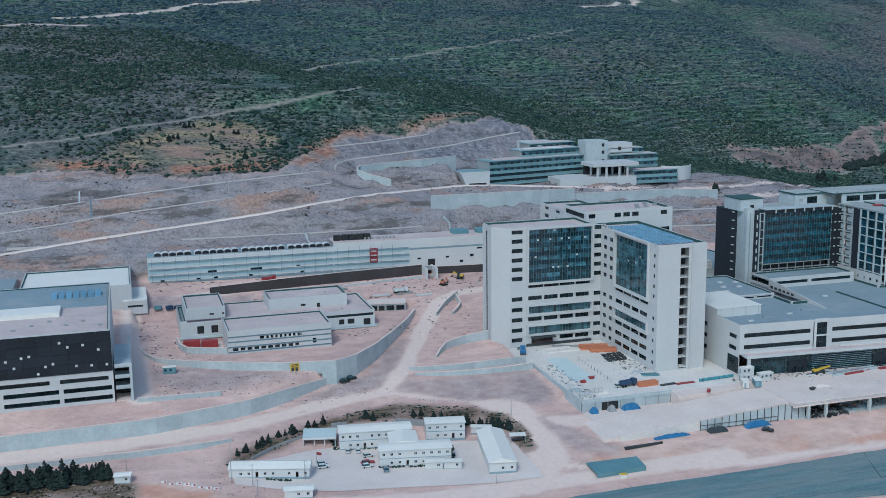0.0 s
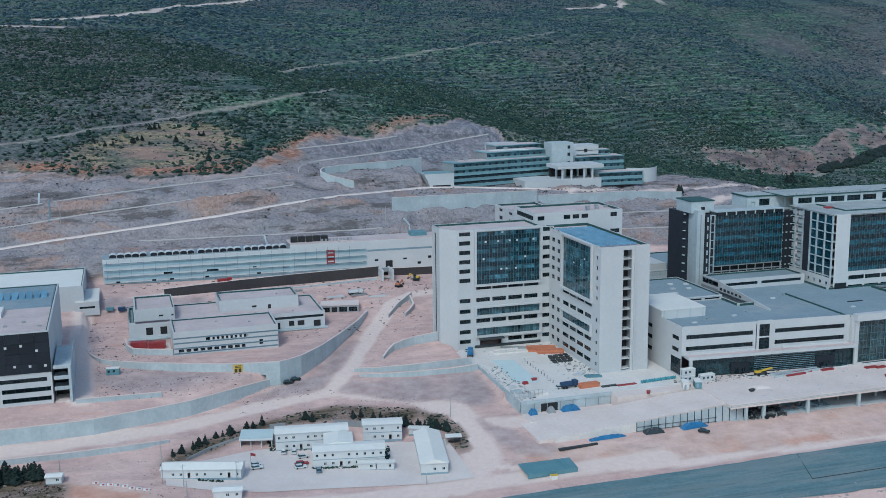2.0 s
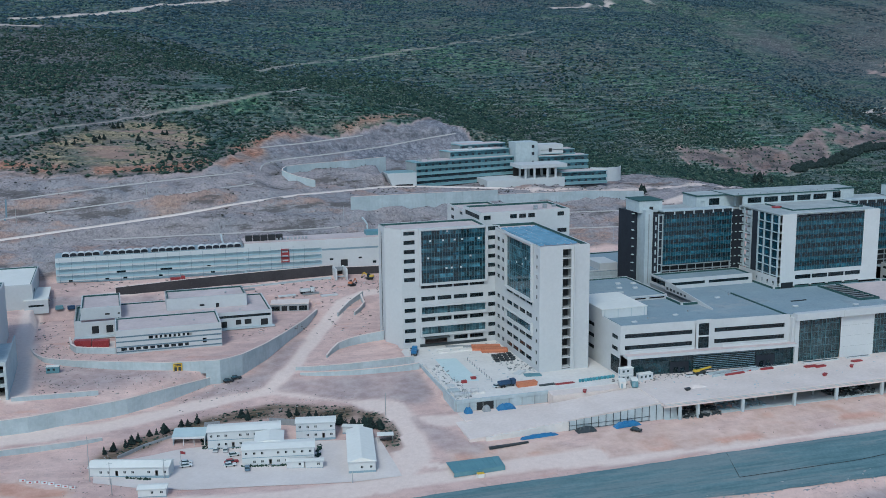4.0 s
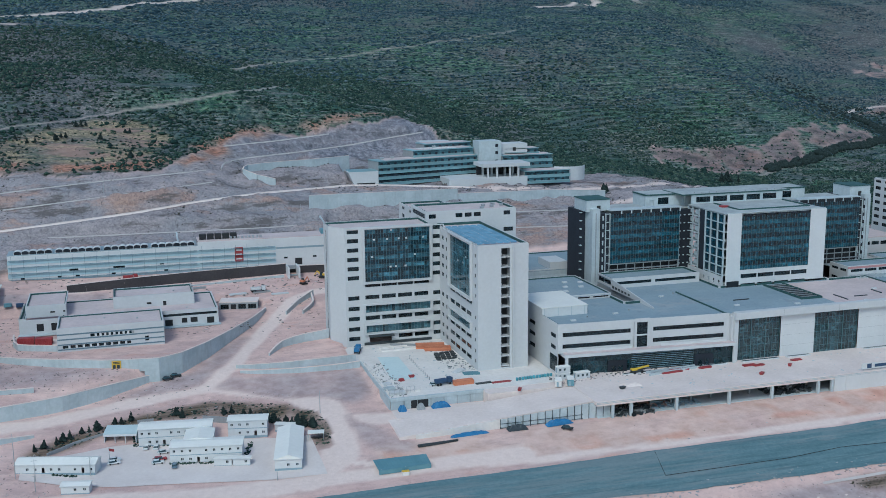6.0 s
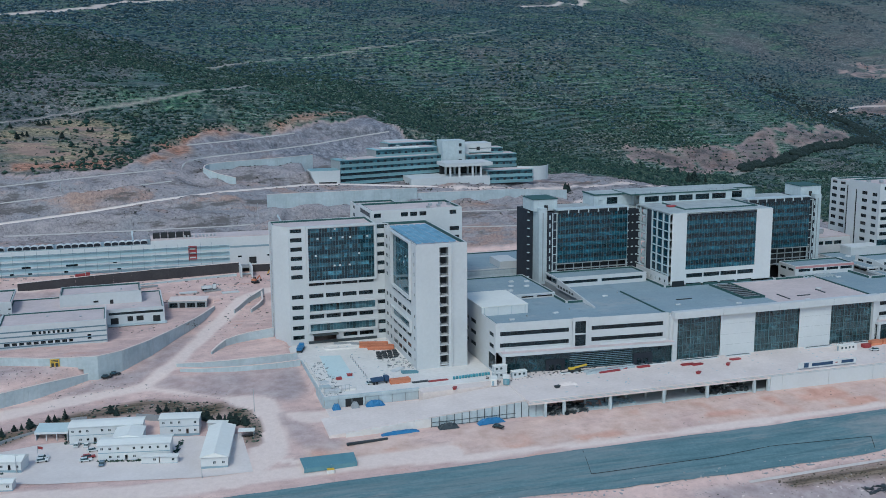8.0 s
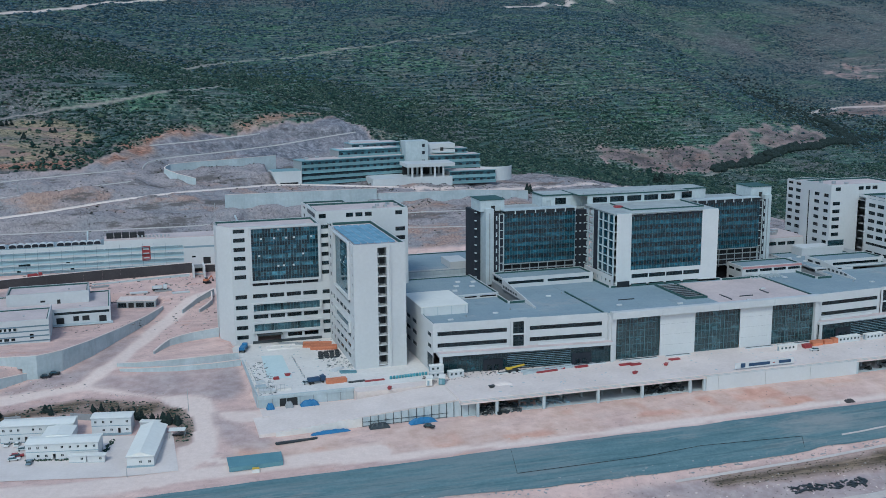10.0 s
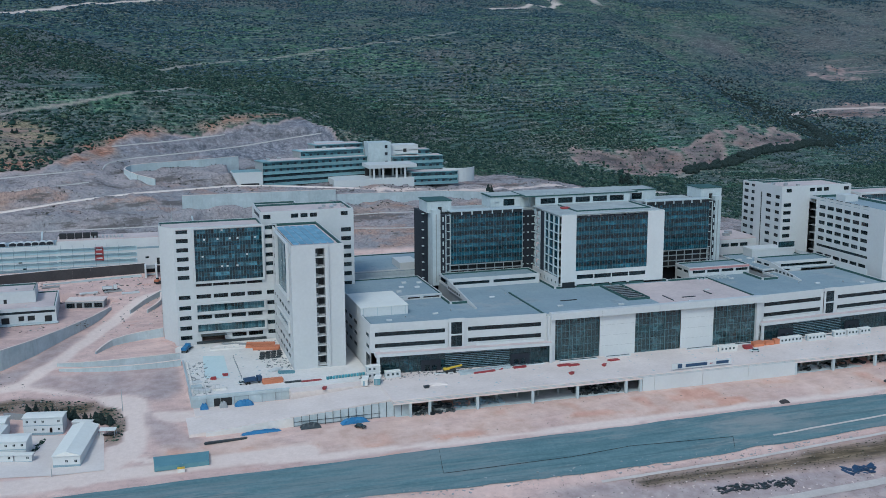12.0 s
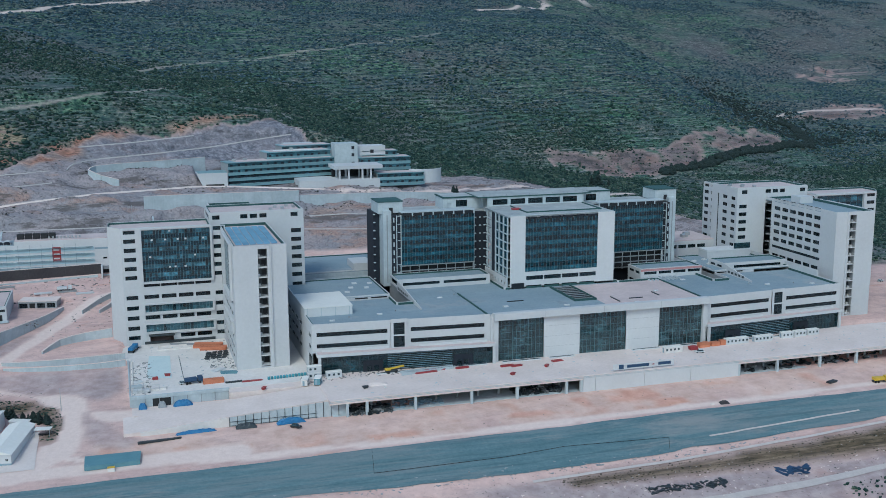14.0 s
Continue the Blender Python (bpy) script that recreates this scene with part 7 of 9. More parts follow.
def hill_building():
    h = thing("hillside_building", "terraced glass and concrete building with long horizontal bands", "building")

    def block(a, b, depth, z0, storeys, sh=3.9, fins=True):
        n, m = wall_frame(a, b)
        part("body", mesh_from("body", *box_vf(0.4, n - 0.4, 0.8, depth, z0, z0 + storeys * sh), M_CONC_D), h, "", m)
        part("roof", mesh_from("roof", *box_vf(0, n, 0, depth, z0 + storeys * sh, z0 + storeys * sh + 0.5), M_BAND), h, "", m)
        part("roof_deck", mesh_from("roof_deck", *box_vf(n * 0.08, n * 0.97, 1.6, depth - 0.5, z0 + storeys * sh + 0.504, z0 + storeys * sh + 0.6), M_ROOF_P), h, "", m)
        bay = mesh_from("window_band", *box_vf(0.5, n - 0.5, 0.62, 0.78, 1.75, sh), M_GLASS_L)
        sp = mesh_from("spandrel", *box_vf(0, n, 0, 0.6, -0.35, 1.2), M_BAND)
        rail = mesh_from("rail_band", *box_vf(0, n, -0.3, -0.2, 1.35, 1.75), M_BAND)
        for s in range(storeys):
            mm = m @ Matrix.Translation((0, 0, z0 + s * sh))
            part("window_band", bay, h, "", mm)
            part("spandrel", sp, h, "", mm)
            part("rail_band", rail, h, "", mm)
            for k in range(int(n / 5.2)):
                part("dark_window", box_mesh(1.8, 0.1, 1.5, M_BLACK), h, "", mm @ pose(2.6 + 5.2 * k, 0.55, 1.5))

    block((234, 658), (311, 675.5), 16, 43.6, 4)
    block((262, 672), (309, 682), 16, 59.6, 1, 4.5)
    block((275, 690), (312, 697), 14, 55, 3)
    box("white_roof", h, 268, 296, 680, 689, 64.3, 64.7, M_ROOF_W)
    part("end_block", mesh_from("end_block", [(218, 656, 43), (233.4, 656, 43), (233.4, 670, 43), (218, 670, 43), (213, 656, 53.5), (233.4, 656, 53.5), (233.4, 670, 53.5), (213, 670, 53.5)], BOX_F, M_WHITE), h)
    box("end_roof", h, 214, 233, 656.6, 669.6, 53.5, 53.9, M_BAND)
    # opening is a flat near-black sheet with its shade painted in
    box("end_opening", h, 219, 231, 655.9, 655.98, 43.2, 46, M_DARK)
    box("stair_tower", h, 309.6, 326, 672, 686, 42, 69.2, M_CONC, "pale concrete stair tower")
    for z in (48, 54, 60, 65):
        box("tower_window", h, 321.5, 323.5, 671.9, 671.98, z, z + 2.2, M_BLACK)
    box("podium_wall", h, 280, 336, 647.5, 672, 37, 46.8, M_WHITE)
    box("podium_door", h, 328, 331.5, 647.4, 647.48, 38, 42, M_DARK)
    box("portico_roof", h, 304, 338, 648, 668, 53.6, 56.0, M_WHITE)
    for x in (308, 314.5, 324, 330):
        for y in (649.4, 660):
            box("portico_column", h, x - 0.6, x + 0.6, y - 0.6, y + 0.6, 46.8, 53.6, M_WHITE)
    box("portico_back", h, 306, 336, 666, 668.4, 46.8, 53.6, M_DARK)
    block((334, 648), (368, 648), 14, 41.6, 2, 4.0)
    block((326, 670), (364, 670), 14, 50, 2, 4.3)
    block((330, 676), (356, 676), 12, 58.6, 1, 4)
    box("top_block", h, 327, 347, 676, 690, 58.6, 66.6, M_WHITE)
    box("top_window", h, 336, 338.4, 675.9, 675.98, 61.5, 64, M_DARK)
    box("upper_block", h, 281, 303, 718, 730, 56, 66.2, M_WHITE)
    # curved screen wall
    v, f = [], []
    for k in range(13):
        a = radians(200 + 12.5 * k)
        for r in (12.0, 12.5):
            v += [(371 + r * math.cos(a), 660 + r * 0.8 * math.sin(a), z) for z in (42, 51.6)]
    for k in range(12):
        i = 4 * k
        f += [(i + 2, i + 6, i + 7, i + 3), (i, i + 1, i + 5, i + 4), (i + 1, i + 3, i + 7, i + 5)]
    part("curved_wall", mesh_from("curved_wall", v, f, M_WHITE), h)
    for x, y, z in ((238, 668, 59.7), (246, 672, 59.7), (280, 686, 64.8), (356, 680, 58.7)):
        box("roof_unit", h, x, x + 2.4, y, y + 2, z, z + 1.3, M_STEEL)
    return h


hill_building()


# ---- site camp ----
def prefab(label, x, y, length, depth, height, turn, storeys=1, rise=0.9, cols=None, mat=None, along=True, group="site huts"):
    """A white prefabricated hut with its front left corner at (x, y), a low pitched roof and rows of small windows."""
    z = gz(x + depth * 0.3, y + depth * 0.4)
    p = thing("site_hut", label, "site hut", group, at=(x, y, z), turn=turn)
    n = cols or max(2, int(length / 2.6))
    sh = height / storeys
    for face, (a, b, ln) in enumerate((((0, 0), (length, 0), length), ((0, depth), (0, 0), depth), ((length, 0), (length, depth), depth), ((length, depth), (0, depth), length))):
        k = n if face in (0, 3) else max(1, int(depth / 3.5))
        ops = []
        for s in range(storeys):
            for i in range(k):
                u = ln * (i + 0.5) / k
                if face == 0 and i % 5 == 3 and s == 0:
                    ops.append((u - 0.45, u + 0.45, 0.1, 2.1))
                elif (i * 7 + s * 3) % 6:
                    ops.append((u - 0.5, u + 0.5, s * sh + 1.0, s * sh + 2.0, 2, 1))
        facade(p, a, b, -1.0, height, ops if face in (0, 1) else (), mat or M_WHITE2, 0.12, M_WHITE2, M_GLASS, recess=0.05)
    o = 0.35
    if along:
        v = [(-o, -o, height), (length + o, -o, height), (length + o, depth + o, height), (-o, depth + o, height), (-o, depth / 2, height + rise), (length + o, depth / 2, height + rise)]
        f = [(0, 1, 5, 4), (2, 3, 4, 5), (0, 4, 3), (1, 2, 5), (0, 3, 2, 1)]
    else:
        v = [(-o, -o, height), (length + o, -o, height), (length + o, depth + o, height), (-o, depth + o, height), (length / 2, -o, height + rise), (length / 2, depth + o, height + rise)]
        f = [(0, 4, 5, 3), (1, 2, 5, 4), (0, 1, 4), (2, 3, 5), (0, 3, 2, 1)]
    part("roof", mesh_from("roof", v, f, M_ROOF_W), p)
    part("fascia", mesh_from("fascia", *box_vf(-o, length + o, -o - 0.05, -o, height - 0.18, height + 0.05), M_WHITE2), p)
    if storeys > 1:
        part("floor_band", mesh_from("floor_band", *box_vf(0, length, -0.05, -0.004, sh - 0.12, sh + 0.12), M_FASCIA), p)
    part("plinth", mesh_from("plinth", *box_vf(-0.05, length + 0.05, -0.07, -0.006, -1, 0.25), M_FASCIA), p)
    return p


M_YARD = surface("pale_yard_gravel", (0.60, 0.515, 0.485), (0.75, 0.665, 0.63), 0.07, 0.9, 0.95)
camp_pad = ribbon("camp_yard", [(30, 336, 352), (45, 328, 356), (60, 322, 360), (90, 317, 358), (112, 313, 352), (128, 312, 345)], M_YARD, "pale paved yard of the site camp", "yard", 0.16)
prefab("long low white site hut with small windows", 28.6, 342.5, 27.0, 7.0, 3.3, -17, 1, 1.2)
prefab("two-storey white site office with rows of small windows", 69.3, 356.5, 26, 8, 6.4, -9, 2, 0.7)
prefab("white link wing between two site offices", 84.6, 343, 9.8, 10.5, 6.2, -10, 2, 0.7, along=False)
prefab("two-storey white front site office beside parked cars", 79.4, 337.2, 24.8, 8, 6.0, -11, 2, 0.6)
prefab("two-storey white site office with grey-blue bands", 101.2, 355.4, 14.4, 6.5, 6.2, -12, 2, 0.4)
prefab("small white site cabin below the bank", 118.6, 355.2, 7.2, 2.6, 2.6, -22, 1, 0.15)
prefab("small white site cabin with dark door", 93.8, 330.6, 6.0, 2.5, 2.7, -14, 1, 0.12)
prefab("small white site cabin with dark door", 100.0, 329.0, 6.0, 2.5, 2.7, -14, 1, 0.12)
prefab("long white gabled canteen hut", 113.2, 319.6, 9.2, 31, 3.6, -11, 1, 1.5, along=False)
prefab("small grey hut beside the lower track", -8.0, 346.5, 5.0, 3.5, 2.6, -10, 1, 0.5)
prefab("small white hut at the roadside", 44.0, 321.0, 9.0, 4.0, 2.8, -12, 1, 0.5)

shed = thing("car_shelter", "open-fronted site shelter with a grey-blue roof", "shelter", at=(57.4, 363, gz(62, 362)), turn=-14)
part("back_wall", mesh_from("back_wall", *box_vf(0, 11.5, 5.6, 5.8, -0.5, 3.4), M_FASCIA), shed)
part("roof", mesh_from("roof", [(-0.3, -0.4, 3.4), (11.8, -0.4, 3.4), (11.8, 6.1, 4.6), (-0.3, 6.1, 4.6), (-0.3, -0.4, 3.55), (11.8, -0.4, 3.55), (11.8, 6.1, 4.75), (-0.3, 6.1, 4.75)], BOX_F, surface("grey_blue_roof_sheet", (0.42, 0.50, 0.52), (0.52, 0.60, 0.61), 0.2, 1, 0.6)), shed)
part("fascia", mesh_from("fascia", *box_vf(-0.3, 11.8, -0.45, -0.4, 2.7, 3.5), M_WHITE2), shed)
for _k in range(4):
    part("post", box_mesh(0.22, 0.22, 3.4, M_WHITE2), shed, "", pose(0.1 + 3.75 * _k, 0, -0.3))
part("side_wall", mesh_from("side_wall", *box_vf(-0.05, 0.1, 0, 5.8, -0.5, 3.4), M_FASCIA), shed)
part("side_wall", mesh_from("side_wall", *box_vf(11.4, 11.55, 0, 5.8, -0.5, 3.4), M_FASCIA), shed)

tshed = thing("roadside_shed", "low flat teal sheet-metal shelter at the roadside", "shelter", at=(146.6, 306.0, -7.5))
for x, y in ((1, 0.8), (9.5, 0.8), (17.6, 1.2), (1, 8.4), (9.5, 8.4), (18, 8.4)):
    part("post", box_mesh(0.24, 0.24, 2.6, M_STEEL), tshed, "", pose(x, y, -2.6))
part("roof", mesh_from("roof", [(0, 0, -0.3), (18.6, 0.6, -0.3), (19.2, 9.0, 0.1), (0, 9.2, 0.1), (0, 0, -0.1), (18.6, 0.6, -0.1), (19.2, 9.0, 0.3), (0, 9.2, 0.3)], BOX_F, M_TEALSHEET), tshed)
part("front_skirt", mesh_from("front_skirt", [(0, 0, -1.6), (18.6, 0.6, -1.6), (18.6, 0.7, -1.6), (0, 0.1, -1.6), (0, 0, -0.3), (18.6, 0.6, -0.3), (18.6, 0.7, -0.3), (0, 0.1, -0.3)], BOX_F, M_TEALSHEET), tshed)
_rib = mesh_from("roof_rib", [(0, 0.3, -0.1), (0.12, 0.3, -0.1), (0.12, 8.6, 0.3), (0, 8.6, 0.3), (0, 0.3, 0.0), (0.12, 0.3, 0.0), (0.12, 8.6, 0.4), (0, 8.6, 0.4)], BOX_F, M_TEALSHEET)
for k in range(11):
    part("roof_rib", _rib, tshed, "", pose(0.6 + 1.72 * k, 0.25, 0.0))
_v = thing("yellow_crate", "pale yellow crate at the edge of the shed", "crate", at=(155.4, 304.2, gz(155.4, 304.2)))
part("body", box_mesh(2.4, 1.4, 1.4, M_ROOF_W, 0.05), _v)
part("lid", box_mesh(2.5, 1.5, 0.15, M_YELLOW), _v, "", pose(0, 0, 1.4))


retaining_wall("dark grey retaining wall behind the car shelter", [(69.4, 372.0), (75.3, 371.9)], [-3.4, -3.4], M_CONC_D, thick=0.4, coping=False)
retaining_wall("dark grey retaining wall behind the site office", [(93.2, 369.2), (103.9, 365.2)], [-3.3, -3.9], M_CONC_D, thick=0.4, coping=False)
retaining_wall("low dark kerb wall at the foot of the bank", [(38.0, 356.9), (47.9, 364.7), (57.8, 368.1)], [-7.0, -6.3, -5.5], M_CONC_D, thick=0.4, coping=False)
HEDGES = [[(79.6, 337.1), (94.7, 333.4)], [(68.8, 358.0), (81.9, 354.3)], [(108.7, 348.5), (104.8, 334.0)], [(68.5, 367.4), (68.4, 358.1)], [(41.2, 338.0), (47.7, 335.1)]]
_x, _y, _r = scatter(60000, 20, 150, 300, 380, 67, lambda x, y, r: np.minimum.reduce([near_line(x, y, h) for h in HEDGES]) < 0.9 + 0 * r)
clumps("hedge", _x, _y, rand_size(_r, len(_x), 0.2, 0.6), M_SCRUB, "low green hedges and flower beds beside the huts", "hedge", 68, 0.9, small=True)


def canopy(x, y, turn):
    c = thing("pergola", "small white flat canopy on four posts beside the canteen", "canopy", at=(x, y, gz(x, y)), turn=turn)
    part("canopy_roof", box_mesh(6.0, 3.6, 0.18, M_ROOF_W, 0.03), c, "", pose(0, 0, 2.6))
    for sx in (-2.7, 2.7):
        for sy in (-1.5, 1.5):
            part("post", box_mesh(0.14, 0.14, 2.9, M_STEEL), c, "", pose(sx, sy, -0.3))
    part("bench", box_mesh(4.0, 0.5, 0.45, M_BROWN, 0.02), c, "", pose(0, 0.8, 0))
    part("table", box_mesh(3.6, 0.9, 0.08, M_BROWN, 0.02), c, "", pose(0, -0.3, 0.72))


canopy(131.5, 341.0, -12)
flag = thing("flag_pole", "red flag on a slim pole beside the long hut", "flag", at=(59.1, 346.5, gz(*(59.1, 346.5))))
part("mast", box_mesh(0.12, 0.12, 4.8, M_STEEL), flag)
part("cloth", mesh_from("cloth", [(0.06 + 0.42 * i, 0.12 * math.sin(i * 1.4), 3.6 - 0.1 * i + 1.0 * j) for j in (0, 1) for i in range(5)], [(i, i + 1, i + 6, i + 5) for i in range(4)], M_RED), flag, "red cloth")


# ---- vehicles ----
def car(label, x, y, turn, paint, z=None, long=4.4):
    """A parked car: bevelled body, tapered cabin with glass, bumpers and four wheels."""
    c = thing("car", label, "car", "parked cars", at=(x, y, gz(x, y) + 0.2 if z is None else z), turn=turn)
    w = 1.78
    v, f = box_vf(-long / 2, long / 2, -w / 2, w / 2, 0.28, 0.86)
    bm = bmesh.new()
    bm.from_mesh(mesh_from("tmp", v, f))
    bmesh.ops.bevel(bm, geom=bm.edges[:], offset=0.14, segments=2, affect="EDGES")
    me = bpy.data.meshes.new("body")
    bm.to_mesh(me)
    bm.free()
    me.materials.append(paint)
    part("body", me, c)
    a, b = -long * 0.40, long * 0.22
    v = [(a, -w / 2 + 0.06, 0.84), (b, -w / 2 + 0.06, 0.84), (b, w / 2 - 0.06, 0.84), (a, w / 2 - 0.06, 0.84), (a + 0.35, -w / 2 + 0.22, 1.42), (b - 0.65, -w / 2 + 0.22, 1.42), (b - 0.65, w / 2 - 0.22, 1.42), (a + 0.35, w / 2 - 0.22, 1.42)]
    part("glasshouse", mesh_from("glasshouse", v, BOX_F, M_GLASS_D), c, "dark car glass")
    part("roof", mesh_from("roof", *box_vf(a + 0.3, b - 0.6, -w / 2 + 0.2, w / 2 - 0.2, 1.42, 1.48), paint), c)
    n = 14
    vv = [(0.31 * math.cos(2 * math.pi * k / n), yy, 0.31 * math.sin(2 * math.pi * k / n)) for yy in (-0.1, 0.1) for k in range(n)]
    ff = [tuple(range(n)), tuple(range(2 * n - 1, n - 1, -1))] + [(k, k + n, (k + 1) % n + n, (k + 1) % n) for k in range(n)]
    wm = mesh_from("wheel", vv, ff, M_TYRE)
    for sx in (-0.3, 0.3):
        for sy in (-1, 1):
            part("wheel", wm, c, "", pose(long * sx, sy * (w / 2 - 0.08), 0.31))
    return c


M_CARB = surface("blue_grey_car_paint", (0.14, 0.20, 0.26), (0.18, 0.25, 0.31), 1, 3, 0.25)
M_CARK = surface("dark_car_paint", (0.02, 0.024, 0.03), (0.035, 0.04, 0.045), 1, 3, 0.25)
for _x, _y, _t, _m, _l in ((60.8, 345.4, 4, M_CARW, "white"), (60.6, 342.6, 4, M_CARW, "white"), (71.8, 354.2, 80, M_CARW, "white"), (75.3, 353.2, 80, M_CARW, "white"), (77.6, 347.6, 6, M_CARW, "white"), (76.0, 341.2, 3, M_RED, "red"), (75.2, 338.4, 3, M_CARW, "white"),
                           (80.6, 333.6, 84, M_CARB, "blue-grey"), (82.6, 410.2, 8, M_CARK, "dark"), (86.0, 412.4, 8, M_CARK, "dark"), (222.6, 321.2, -38, M_CARK, "dark")):
    car(_l + " car parked on dusty ground", _x, _y, _t, _m, long=4.9 if _m is M_RED else 4.4)
for _x, _y, _t, _m, _l in ((184.4, 366.4, 12, M_CARW, "white"), (407, 342, 170, M_CARW, "white"), (167, 428.5, -20, M_CARW, "white")):
    car(_l + " car parked on the concrete deck", _x, _y, _t, _m, z=0.32 if _x > 300 else 0.12)
car("white car on the far dirt lot", 578, 434, 20, M_CARW)


def truck(label, x, y, turn, paint, z):
    t = thing("truck", label, "truck", "site trucks", at=(x, y, z), turn=turn)
    part("chassis", box_mesh(7.4, 1.1, 0.4, M_DARKFRAME), t, "", pose(0, 0, 0.75))
    part("cab", box_mesh(1.9, 2.3, 2.1, paint, 0.12), t, "", pose(2.9, 0, 0.8))
    part("windscreen", box_mesh(0.06, 2.0, 0.85, M_GLASS_D), t, "", pose(3.87, 0, 1.75))
    part("load_bed", box_mesh(5.0, 2.4, 1.3, paint, 0.08), t, "", pose(-1.0, 0, 1.15))
    n = 14
    vv = [(0.5 * math.cos(2 * math.pi * k / n), yy, 0.5 * math.sin(2 * math.pi * k / n)) for yy in (-0.16, 0.16) for k in range(n)]
    ff = [tuple(range(n)), tuple(range(2 * n - 1, n - 1, -1))] + [(k, k + n, (k + 1) % n + n, (k + 1) % n) for k in range(n)]
    wm = mesh_from("wheel", vv, ff, M_TYRE)
    for sx in (2.6, -1.5, -2.8):
        for sy in (-1, 1):
            part("wheel", wm, t, "", pose(sx, sy * 1.05, 0.5))
    return t


truck("blue site truck at the tower entrance", 165.5, 422.5, 70, M_BLUE, 0.1)
truck("dark navy truck on the forecourt", 188.0, 366.2, 10, M_NAVY, 0.1)
truck("white lorry near the workshop", 5.0, 524, 30, M_CARW, gz(5, 524) + 0.1)
truck("yellow site truck on the dusty strip", 474.5, 305.5, -5, M_YELLOW, gz(474, 305) + 0.1)


def crane(x, y, z, turn):
    c = thing("telescopic_handler", "yellow telescopic handler parked on the deck", "telehandler", at=(x, y, z), turn=turn)
    part("chassis", box_mesh(5.2, 2.1, 0.9, M_DARKFRAME, 0.08), c, "", pose(0, 0, 0.5))
    part("cab", box_mesh(1.6, 1.0, 1.6, M_GLASS_D, 0.06), c, "", pose(-0.6, 0.5, 1.4))
    part("boom", box_mesh(8.4, 0.6, 0.7, M_YELLOW, 0.05), c, "", pose(1.4, -0.4, 1.9, 0, -6, 0))
    part("hood", box_mesh(2.4, 1.9, 0.8, M_YELLOW, 0.1), c, "", pose(-1.5, 0, 1.4))
    n = 14
    vv = [(0.6 * math.cos(2 * math.pi * k / n), yy, 0.6 * math.sin(2 * math.pi * k / n)) for yy in (-0.2, 0.2) for k in range(n)]
    ff = [tuple(range(n)), tuple(range(2 * n - 1, n - 1, -1))] + [(k, k + n, (k + 1) % n + n, (k + 1) % n) for k in range(n)]
    wm = mesh_from("wheel", vv, ff, M_TYRE)
    for sx in (-1.7, 1.7):
        for sy in (-1, 1):
            part("wheel", wm, c, "", pose(sx, sy * 1.05, 0.6))
    return c


crane(268.5, 354.6, 0.3, 6)


def excavator(x, y, turn, swing, paint, label):
    """A tracked excavator with its boom folded out to the ground."""
    e = thing("excavator", label, "excavator", "site excavators", at=(x, y, gz(x, y) + 0.1), turn=turn)
    for sy in (-1.15, 1.15):
        v, f = [], []
        for yy in (sy - 0.28, sy + 0.28):
            v += [(px, yy, pz) for px, pz in ((-1.9, 0.35), (-1.6, 0.05), (1.6, 0.05), (1.9, 0.35), (1.6, 0.8), (-1.6, 0.8))]
        f = [(0, 1, 2, 3, 4, 5), (11, 10, 9, 8, 7, 6)] + [(k, k + 6, (k + 1) % 6 + 6, (k + 1) % 6) for k in range(6)]
        part("crawler_track", mesh_from("crawler_track", v, f, M_TYRE), e)
    up = part("superstructure", box_mesh(3.4, 2.5, 0.5, M_DARKFRAME, 0.05), e, "", pose(-0.3, 0, 0.85, 0, 0, swing))
    part("engine_hood", box_mesh(1.7, 2.4, 1.0, paint, 0.12), up, "", pose(-0.8, 0, 0.5))
    part("cab", box_mesh(1.4, 1.0, 1.6, M_GLASS_D, 0.06), up, "", pose(0.7, 0.65, 0.5))
    part("boom", box_mesh(3.6, 0.45, 0.6, paint, 0.05), up, "", pose(2.5, -0.3, 1.2, 0, -32, 0))
    part("stick", box_mesh(2.6, 0.35, 0.4, paint, 0.04), up, "", pose(4.6, -0.3, 1.2, 0, 58, 0))
    part("bucket", box_mesh(0.9, 1.0, 0.7, M_DARKFRAME, 0.1), up, "", pose(5.2, -0.3, -0.6))


excavator(158.1, 516.9, 20, 30, M_ORANGE, "orange excavator working beside the brown wall")
excavator(170.0, 526.0, 160, -20, M_YELLOW, "yellow excavator beside the underpass")
truck("dark red site truck in front of the plant building", 71.1, 545.0, 8, M_RED, gz(71.1, 545.0) + 0.1)
truck("white site truck beside the brown wall", 133.3, 511.0, 5, M_CARW, gz(133.3, 511.0) + 0.1)

# ---- loose site material ----
def tarp_heap(label, x, y, lx, ly, hz, mat, seed, z=None, turn=0):
    """A heap under a crumpled cover."""
    rng = random.Random(seed)
    n, v, f = 12, [], []
    for i in range(n + 1):
        for j in range(n + 1):
            a, b = i / n * 2 - 1, j / n * 2 - 1
            r = max(abs(a), abs(b))
            h = hz * (1 - r ** 3) * (0.75 + 0.35 * rng.random())
            v.append((a * lx / 2 + rng.uniform(-0.08, 0.08) * lx / 4, b * ly / 2 + rng.uniform(-0.08, 0.08) * ly / 4, h - 0.05))
    for i in range(n):
        for j in range(n):
            q = i * (n + 1) + j
            f.append((q, q + n + 1, q + n + 2, q + 1))
    ob = part("tarpaulin_cover", mesh_from("tarpaulin_cover", v, f, mat), None, "", pose(x, y, gz(x, y) if z is None else z, 0, 0, turn))
    return tagged(ob, label, "heap", "site heaps")


